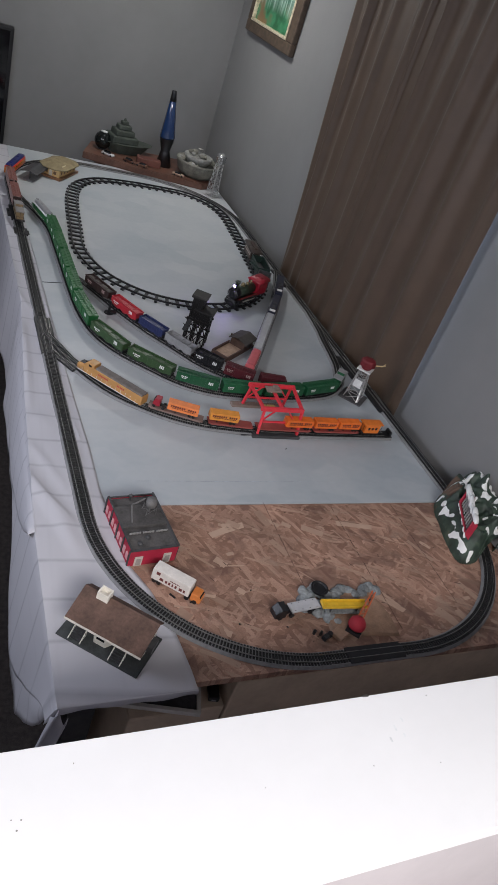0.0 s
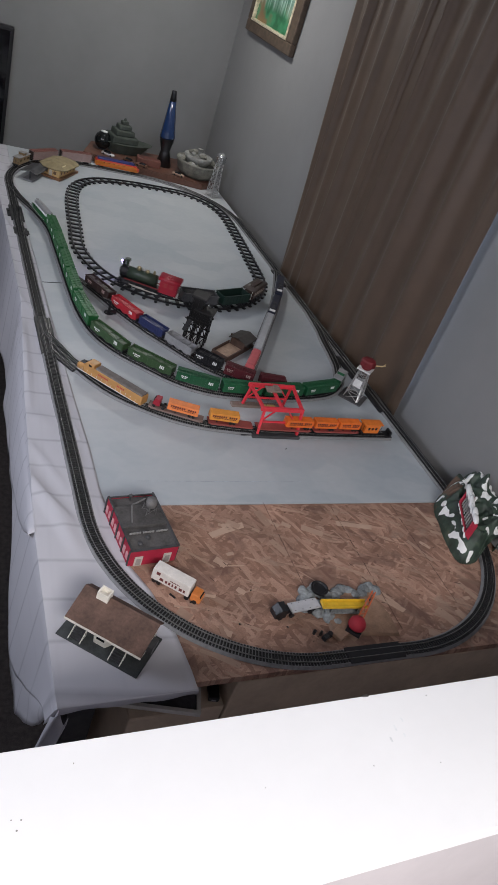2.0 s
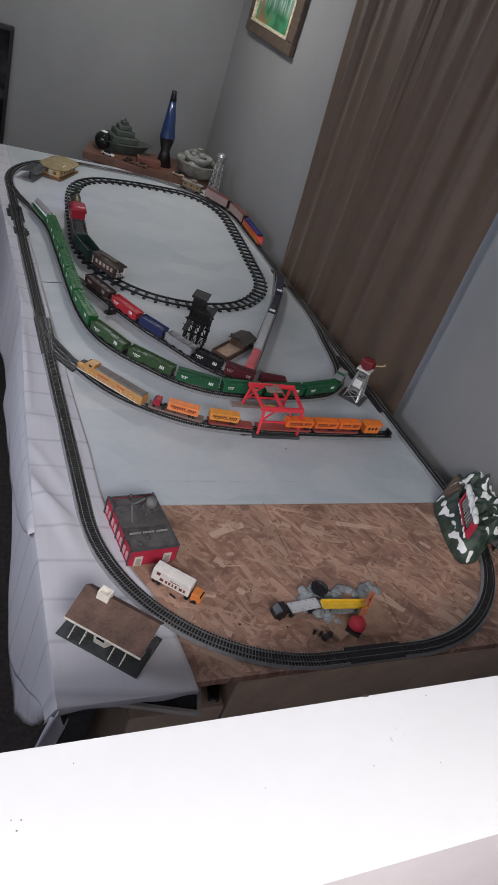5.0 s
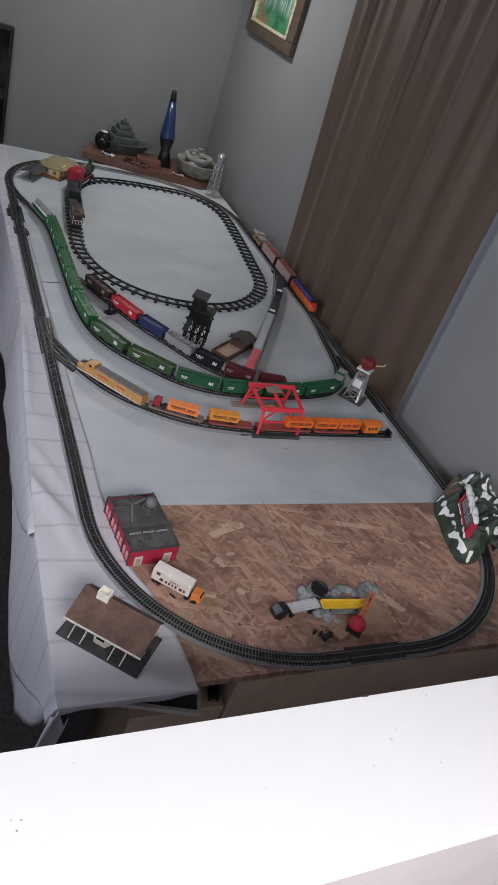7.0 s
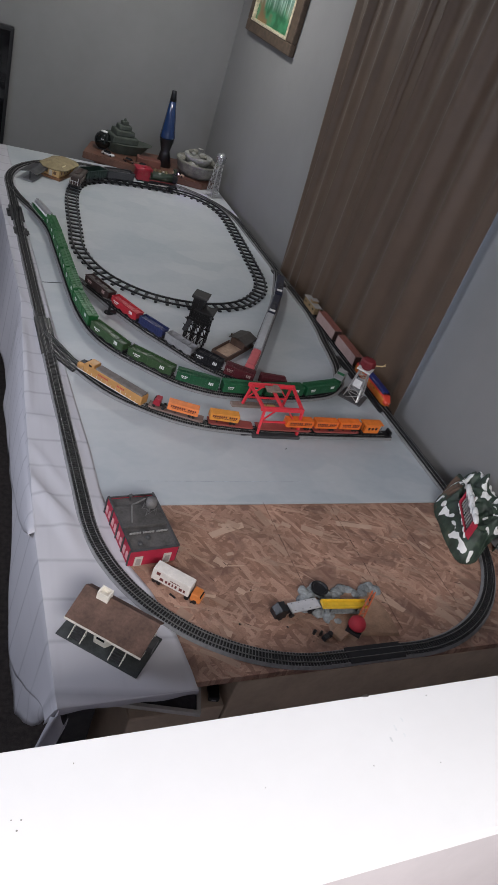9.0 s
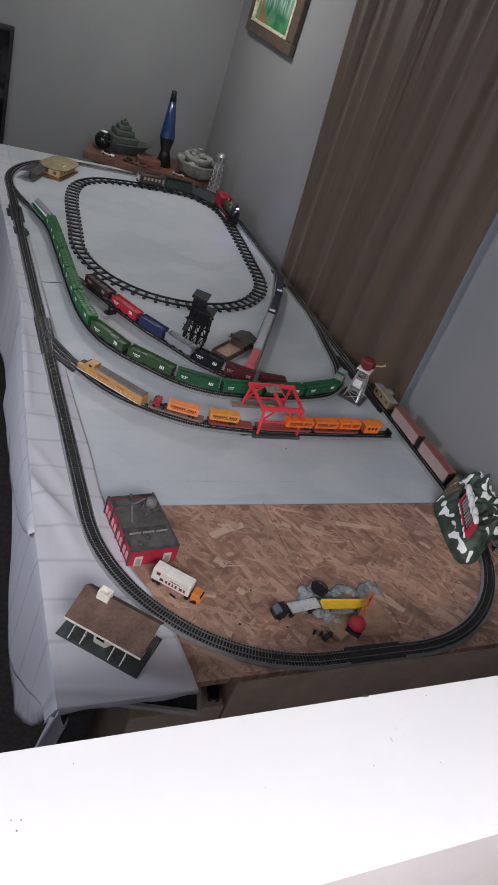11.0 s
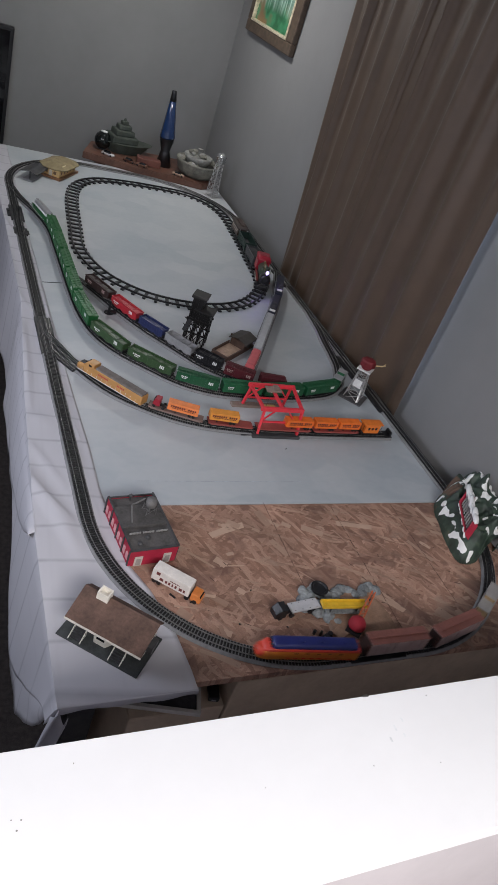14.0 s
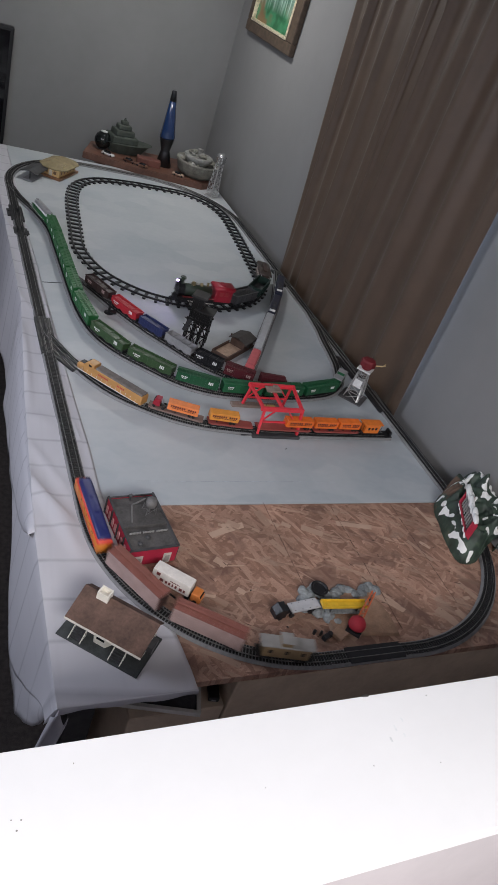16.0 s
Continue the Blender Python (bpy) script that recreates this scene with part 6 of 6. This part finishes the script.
def station():
    t = thing("model_station", pose(.252, 2.852, TOP, 0, 0, 57), "cream model station with an olive tan roof", "building")
    L, D = .215, .115
    part("plinth", box(B(), 0, 0, 0, L, D, .010, .001), paint("plinth_brown", (.24, .12, .06)), t, "brown platform plinth")
    part("walls", box(B(), 0, 0, .010, L - .030, D - .026, .034, .001), paint("station_cream", (.62, .42, .19)), t)
    rf = mat("olive_tan_roof", (.25, .20, .11), .8, var=.25, scale=30, bump=.4, bscale=200)

    def octo(hl, hd, c, z):
        return [(x, y, z) for x, y in ((hl, -hd + c), (hl, hd - c), (hl - c, hd), (-hl + c, hd), (-hl, hd - c), (-hl, -hd + c), (-hl + c, -hd), (hl - c, -hd))]
    b = B()
    rings = [[b.verts.new(v) for v in octo(*q)] for q in ((L / 2 + .008, D / 2 + .012, .040, .046), (L / 2 + .008, D / 2 + .012, .040, .050), (L / 2 - .040, D / 2 - .030, .016, .066))]
    for a, c in zip(rings, rings[1:]):
        for i in range(8):
            b.faces.new((a[i], a[(i + 1) % 8], c[(i + 1) % 8], c[i]))
    b.faces.new(rings[0][::-1])
    b.faces.new(rings[-1])
    part("roof", b, rf, t, "wide hipped olive tan roof")
    for q in (-1, 1):
        for k in range(5):
            part("window", box(B(), (k - 2) * .034, q * (D / 2 - .0128), .020, .012, .0016, .014), paint("window_brown", (.16, .09, .05)), t)
    for y in (-.022, .022):
        part("window", box(B(), -L / 2 + .0148, y, .020, .0016, .014, .014), MATS["paint_window_brown"], t)
    part("door", box(B(), -L / 2 + .0146, 0, .010, .0018, .016, .026), paint("station_white", (.66, .60, .50)), t)
    part("sign", box(B(), -L / 4, -D / 2 + .012, .0575, .030, .002, .006), paint("sign_pale", (.70, .62, .42)), t, "small pale sign")


station()


def shelter():
    t = thing("platform_shelter", pose(.122, 2.735, TOP, 0, 0, 62), "dark grey platform shelter on posts", "shelter")
    b = extrude(B(), [(-.040, .034), (.0, .046), (.040, .034), (.040, .037), (.0, .049), (-.040, .037)], -.075, .075)
    bmesh.ops.rotate(b, cent=(0, 0, 0), matrix=Matrix.Rotation(radians(90), 3, "Z"), verts=b.verts)
    part("roof", b, M_DARK, t)
    for x in (-.05, .05):
        part("post", box(B(), x, 0, 0, .006, .006, .044), M_DARK, t)
    part("platform", box(B(), 0, 0, 0, .14, .05, .004, .001), GREY_P, t)


shelter()


def coaling_tower():
    t = thing("coaling_tower", pose(.522, 1.325, TOP, 0, 0, -32) @ Matrix.Diagonal((.92, .92, 1.04, 1)), "tall black timber coaling tower on open trestle legs", "tower")
    dk = mat("coal_timber", (.007, .0065, .007), .42, var=.5, scale=60, bump=.5, bscale=200)
    for x in (-.040, -.013, .014, .040):
        for y in (-.032, 0, .032):
            part("post", bar(B(), (x, y, 0), (x, y, .100), .0045, .0045), dk, t)
    for y in (-.032, .032):
        for x0, x1 in ((-.040, -.013), (-.013, .014), (.014, .040)):
            b = B()
            for z0 in (.004, .050):
                bar(b, (x0, y, z0), (x1, y, z0 + .042), .0024, .0024)
                bar(b, (x1, y, z0), (x0, y, z0 + .042), .0024, .0024)
            part("brace", b, dk, t)
        for z in (.048, .096):
            part("cross_beam", bar(B(), (-.046, y, z), (.046, y, z), .004, .005), dk, t)
    for x in (-.040, .040):
        b = B()
        for z0 in (.004, .050):
            bar(b, (x, -.032, z0), (x, .032, z0 + .042), .0024, .0024)
            bar(b, (x, .032, z0), (x, -.032, z0 + .042), .0024, .0024)
        part("brace", b, dk, t)
    # coal bin with planked, studded sides
    part("bin", box(B(), .006, 0, .088, .068, .060, .040, .001), dk, t)
    for k in range(7):
        for q in (-1, 1):
            part("stud", box(B(), -.024 + k * .0100, q * .0312, .080, .0028, .003, .050), dk, t)
    for q in (-1, 1):
        for z in (.092, .112):
            part("bin_rail", box(B(), .006, q * .0318, z, .070, .002, .004), dk, t)
    part("bin_roof", box(B(), .012, 0, .128, .076, .070, .004, .001), mat("tower_roof", (.013, .012, .012), .6, var=.4, scale=40), t, "dark grey felt roof")
    # hoist house
    part("head_house", box(B(), -.020, .004, .100, .040, .046, .068, .001), dk, t)
    for q in (-1, 1):
        for x in (-.038, -.020, -.002):
            part("stud", box(B(), x, .004 + q * .0238, .100, .003, .002, .068), dk, t)
    part("roof", hull(B(), [(-.048, .034, .168, .177, .004), (.010, .034, .168, .177, .004)]), MATS["tower_roof"], t).matrix_basis = pose(0, .004, 0)
    part("chute", bar(B(), (-.030, -.034, .092), (-.038, -.066, .062), .016, .003), dk, t)
    b = B()
    for q in (-.004, .004):
        bar(b, (-.047, q + .02, 0), (-.047, q + .02, .15), .0016, .0016)
    for k in range(18):
        bar(b, (-.047, .016, .006 + k * .008), (-.047, .024, .006 + k * .008), .0012, .0012)
    part("ladder", b, dk, t)
    pale = mat("pale_fitting", (.30, .29, .27), .6, var=.3)
    for x, y, z in ((-.026, -.034, .036), (.001, -.034, .060), (.026, -.034, .030), (.012, -.034, .076), (-.030, -.034, .070)):
        part("fitting", box(B(), x, y, z, .003, .002, .009), pale, t, "small pale fitting")
    for z in (.035, .060, .120):
        part("lamp_bracket", bar(B(), (-.042, .030, z), (-.064, .034, z + .006), .0022, .0022), dk, t)
    part("hopper_bottom", box(B(), .006, 0, .074, .050, .040, .016, .004), dk, t)


coaling_tower()


def freight_shed():
    t = thing("freight_shed", pose(.669, 1.300, TOP, 0, 0, 40), "brown freight shed with a sandy loading yard", "building")
    br = mat("shed_brown", (.085, .050, .038), .7, var=.35, scale=50)
    part("base", box(B(), 0, 0, 0, .205, .070, .006, .001), br, t)
    part("walls", box(B(), .058, 0, .006, .074, .058, .027, .001), br, t)
    b = extrude(B(), [(-.038, .031), (.0, .044), (.038, .031), (.038, .034), (.0, .047), (-.038, .034)], -.044, .044)
    bmesh.ops.rotate(b, cent=(0, 0, 0), matrix=Matrix.Rotation(radians(90), 3, "Z"), verts=b.verts)
    part("roof", b, mat("shed_roof", (.062, .056, .052), .75, var=.3, scale=40), t, "grey pitched roof").matrix_basis = pose(.058, 0, 0)
    for q in (-1, 1):
        part("yard_wall", box(B(), -.042, q * .032, .006, .118, .004, .014), br, t)
    part("yard_end", box(B(), -.100, 0, .006, .004, .060, .014), br, t)
    part("sand", box(B(), -.042, 0, .006, .110, .058, .006, .001), mat("sand", (.36, .25, .18), .9, var=.25, scale=70, bump=.6, bscale=300), t, "pale sand fill")
    part("door", box(B(), .058, -.0295, .006, .020, .0016, .022), M_DARK, t)
    part("post", box(B(), .030, .036, .03, .004, .004, .012), br, t)


freight_shed()


def signal_post():
    t = thing("crane_post", pose(.245, 1.475, TOP, 0, 0, 10), "small black water column beside the brown hopper", "water column")
    part("base", lathe(B(), [(.016, 0), (.016, .004), (.005, .007), (.004, .046), (.005, .048)], 16), M_BLACK, t)
    part("arm", bar(B(), (0, 0, .046), (-.020, .026, .044), .005, .005), M_BLACK, t)
    part("bucket", box(B(), .012, -.006, .002, .022, .016, .010, .002), M_BLACK, t)


signal_post()
loose_part("wire", "thin dark wire lying across the paint", "wire", .085, 1.655, 6, rod(B(), (-.05, 0, .0016), (.035, .004, .0016), .0012), M_DARK)


# ---- far end: wooden board with ornaments ----
def far_board():
    t = thing("wooden_bench", Matrix(), "brown wooden bench behind the table's far end", "bench")
    pts = [(.418, 3.172), (.72, 3.085), (1.06, 3.03), (1.15, 3.09), (1.16, 3.40), (.50, 3.40)]
    b = B()
    lo, hi = [b.verts.new((x, y, .7515)) for x, y in pts], [b.verts.new((x, y, .786)) for x, y in pts]
    for i in range(6):
        b.faces.new((lo[i], lo[(i + 1) % 6], hi[(i + 1) % 6], hi[i]))
    b.faces.new(hi)
    b.faces.new(lo[::-1])
    bmesh.ops.recalc_face_normals(b, faces=b.faces)
    bmesh.ops.bevel(b, geom=b.edges[:], offset=.003, segments=2, affect="EDGES")
    part("seat_board", b, M_WOOD, t)
    for x, y in ((.56, 3.36), (1.12, 3.36), (.52, 3.19), (1.12, 3.19)):
        part("leg", box(B(), x, y, 0, .05, .05, .752), M_WOOD, t)


far_board()
BZ = .786


def lava_lamp():
    t = thing("lava_lamp", pose(.876, 3.222, BZ - .003, 0, -4.0, 0) @ Matrix.Diagonal((.90, .90, 1.08, 1)), "tall blue lava lamp with dark metal base", "lamp")
    dm = mat("gunmetal", (.06, .06, .065), .3, .85, .15)
    part("base", lathe(B(), [(.052, 0), (.030, .072), (.028, .080), (.046, .140), (.047, .142)], 32), dm, t, "waisted dark metal base", True)
    bm_ = bpy.data.materials.new("blue_liquid")
    bm_.use_nodes = True
    p = bm_.node_tree.nodes["Principled BSDF"]
    p.inputs["Base Color"].default_value = (.012, .036, .115, 1)
    p.inputs["Roughness"].default_value, p.inputs["Coat Weight"].default_value = .08, 1.0
    part("globe", lathe(B(), [(.046, .142), (.047, .150), (.020, .318), (.019, .320)], 32), bm_, t, "blue glass bottle", True)
    part("cap", lathe(B(), [(.0205, .319), (.014, .366), (.013, .368)], 28), dm, t, "dark tapered metal cap", True)


lava_lamp()


def stone_boat():
    t = thing("tiered_planter", pose(.665, 3.31, BZ, 0, 0, 12) @ Matrix.Scale(1.30, 4), "dark green tiered stone ornament", "ornament")
    gs = mat("green_stone", (.055, .066, .055), .7, var=.3, scale=30, bump=.5, bscale=120)
    b = B()
    prof = [(.066, .036, 0), (.098, .054, .040), (.108, .060, .044), (.092, .050, .044)]
    rings = [[b.verts.new((x * math.cos(a) * (1.18 if math.cos(a) > .8 else 1), y * math.sin(a), z)) for a in (2 * math.pi * i / 20 for i in range(20))] for x, y, z in prof]
    for a, c in zip(rings, rings[1:]):
        for i in range(20):
            b.faces.new((a[i], a[(i + 1) % 20], c[(i + 1) % 20], c[i]))
    b.faces.new(rings[0][::-1])
    b.faces.new(rings[-1])
    part("bowl", b, gs, t)
    z = .043
    for s, h in ((.118, .028), (.086, .024), (.058, .020), (.032, .016)):
        part("tier", box(B(), -.018, 0, z, s, s * .72, h, .005), gs, t)
        z += h - .001
    part("finial", lathe(B(), [(.007, z - .002), (.006, z + .008), (.002, z + .012)], 12, -.018), gs, t)


stone_boat()
ball = thing("glass_ball", pose(.538, 3.29, BZ), "shiny black glass ball ornament", "ornament")
g = B()
bmesh.ops.create_uvsphere(g, u_segments=28, v_segments=18, radius=.046, matrix=Matrix.Translation((0, 0, .047)))
part("ball", g, mat("black_glass", (.008, .010, .010), .06, var=0, bump=0), ball, "", True)
part("foot_ring", lathe(B(), [(.022, 0), (.024, .006), (.016, .008)], 20), M_DARK, ball)
part("collar", lathe(B(), [(.016, .088), (.018, .094), (.011, .096)], 20), WHITE_P, ball)


def stone_fountain():
    t = thing("stone_fountain", pose(1.055, 3.165, BZ) @ Matrix.Scale(1.05, 4), "grey stone bowl fountain with pebbles", "fountain")
    st = mat("weathered_stone", (.20, .195, .165), .85, var=.4, scale=36, bump=.8, bscale=120)
    part("lower_bowl", lathe(B(), [(.080, 0), (.104, .022), (.116, .066), (.120, .076), (.106, .076), (.094, .062)], 36), st, t, "wide stone bowl", True)
    part("upper_bowl", lathe(B(), [(.050, .055), (.070, .084), (.078, .104), (.070, .106), (.060, .098)], 30, -.006), mat("pale_stone", (.28, .28, .26), .8, var=.3, scale=40, bump=.6), t, "smaller pale bowl", True)
    rng = random.Random(11)
    for k in range(22):
        a, rr, z, r = rng.uniform(0, 6.28), 0, 0, 0
        if k < 13:
            rr, z, r = .096, .074, rng.uniform(.010, .016)
        else:
            rr, z, r = rng.uniform(.0, .055), .108, rng.uniform(.009, .017)
        g = B()
        bmesh.ops.create_icosphere(g, subdivisions=2, radius=r)
        for v in g.verts:
            v.co *= 1 + .25 * noise.noise(v.co * 60 + Vector((k * 7, 0, 0)))
            v.co.z *= .7
        bmesh.ops.translate(g, vec=(rr * math.cos(a), rr * math.sin(a), z), verts=g.verts)
        part("pebble", g, st if k % 3 else MATS["pale_stone"], t, "", True)
    part("spout", lathe(B(), [(.010, .110), (.012, .130), (.016, .136), (.010, .138)], 16, .0, .01), MATS["pale_stone"], t)


stone_fountain()
part("block", box(B(), 0, 0, 0, .13, .06, .035, .003), mat("reddish_wood", (.15, .055, .04), .5, var=.3, scale=20), thing("wooden_block", pose(.775, 3.17, BZ, 0, 0, -10), "reddish wooden block on the bench", "block"))


def toy_car(x, y, a, color, label):
    t = thing("toy_car", pose(x, y, BZ, 0, 0, a), label, "toy car", "toy cars on the bench")
    part("body", hull(B(), [(-.034, .013, .004, .014, .003), (.026, .013, .004, .013, .003), (.034, .012, .004, .009, .003)]), color, t, "", True)
    part("cabin", hull(B(), [(-.022, .011, .012, .020, .004), (.004, .011, .012, .022, .004), (.014, .010, .012, .014, .002)]), GLASS, t, "", True)
    for px in (-.020, .020):
        for q in (-1, 1):
            part("wheel", rod(B(), (px, q * .009, .005), (px, q * .014, .005), .005, n=14), M_BLACK, t)


toy_car(.555, 3.19, -35, WHITE_P, "white toy car on the bench")
toy_car(.665, 3.145, -25, paint("toy_brown", (.10, .045, .03)), "dark brown toy car on the bench")
toy_car(.725, 3.115, 150, paint("toy_bronze", (.16, .08, .05)), "bronze toy car on the bench")
toy_car(.93, 3.085, -20, paint("toy_tan", (.42, .30, .22)), "tan toy car near the fountain")


# ---- below the table ----
def under_table():
    bg = mat("beige_card", (.47, .37, .28), .8, var=.15, scale=12, bump=.2, bscale=200)
    for x0, x1, h, label in ((.245, 1.165, .726, "large plain beige carton under the table"), (.03, .240, .640, "smaller beige carton under the table")):
        w = x1 - x0
        t = thing("cardboard_box", pose((x0 + x1) / 2, .330, 0), label, "box")
        part("carton", box(B(), 0, 0, 0, w, .676, h - .003, .004), bg, t)
        for q in (-1, 1):
            part("flap", box(B(), 0, q * .1695, h - .003, w - .004, .334, .003, .0008), bg, t)
    t = thing("framed_print", pose(.100, .068, .641, 0, 0, -16.5), "white framed print lying under the table", "picture")
    for x, y, sx, sy in ((0, -.064, .20, .009), (0, .064, .20, .009), (-.0955, 0, .009, .119), (.0955, 0, .009, .119)):
        part("frame_bar", box(B(), x, y, 0, sx, sy, .012, .001), mat("ivory_frame", (.50, .48, .45), .5), t)
    part("print", box(B(), 0, 0, .003, .182, .119, .004), mat("dark_print", (.055, .055, .06), .25, var=.8, scale=14), t)
    t = thing("dark_case", pose(.228, .052, .641, 0, 0, -14), "small black case under the table", "case")
    part("shell", box(B(), 0, 0, 0, .024, .10, .014, .003), M_BLACK, t)
    part("clasp", box(B(), 0, -.0505, .005, .010, .002, .003, .0006), GREY_P, t)

under_table()

# small chips and marks on the white ledge
led = bpy.data.objects["ledge"]
for x, y, r in ((-.186, -.287, .0011), (-.266, -.342, .0010), (-.255, -.344, .0012), (-.261, -.355, .0015), (.233, -.366, .0010), (.347, -.381, .0012), (.388, -.273, .0012), (.057, -.365, .0008)):
    part("paint_chip", lathe(B(), [(r, 1.0496), (r * .8, 1.0502)], 7, x, y), mat("chip_grey", (.26, .25, .24), .8), led)
part("edge_chip", box(B(), .276, -.2575, 1.044, .012, .004, .0066, .001), mat("bare_chip", (.05, .045, .04), .9), led)
for x, y, l in ((.300, -.317, .010), (.319, -.306, .007), (.283, -.333, .008), (.310, -.330, .006)):
    part("scuff", box(B(), x, y, 1.0496, .0035, l, .0005), mat("scuff_blue", (.79, .805, .82), .6), led)

# kitchen ceiling lamp
t = thing("ceiling_lamp", pose(-.25, -2.05, 2.41), "white rectangular kitchen ceiling lamp", "lamp")
part("housing", box(B(), 0, 0, .003, .98, .68, .037, .006), M_WHITE, t)
t = thing("hanging_lamp", pose(.62, 2.86, 2.17), "small white lamp hanging from the ceiling", "lamp")
part("shade", box(B(), 0, 0, .012, .24, .24, .03, .006), M_WHITE, t)
part("cord", rod(B(), (0, 0, .04), (0, 0, .279), .004), M_DARK, t)

loose_ties(near_ties)


# ---- what moves ----
def motions():
    times = [k * 0.2 for k in range(81)]
    runs = ((MAIN_CARS, MAIN, 0.023, lambda t: 0.290 + 0.334 * t + 0.0075 * max(0.0, t - 8.0) - 0.0017 * max(0.0, t - 8.0) ** 2, RAIL),
            (INNER_CARS, INNER, 0.010, lambda t: 2.660 + 0.225 * t + 0.001 * t * t, TOP + 0.0135))
    for cars, path, gap, front, z in runs:
        back = 0.0
        for car, length in cars:
            walk(car, [(t, path.seat(front(t) - back - length, front(t) - back, z)) for t in times])
            back += length + gap


motions()
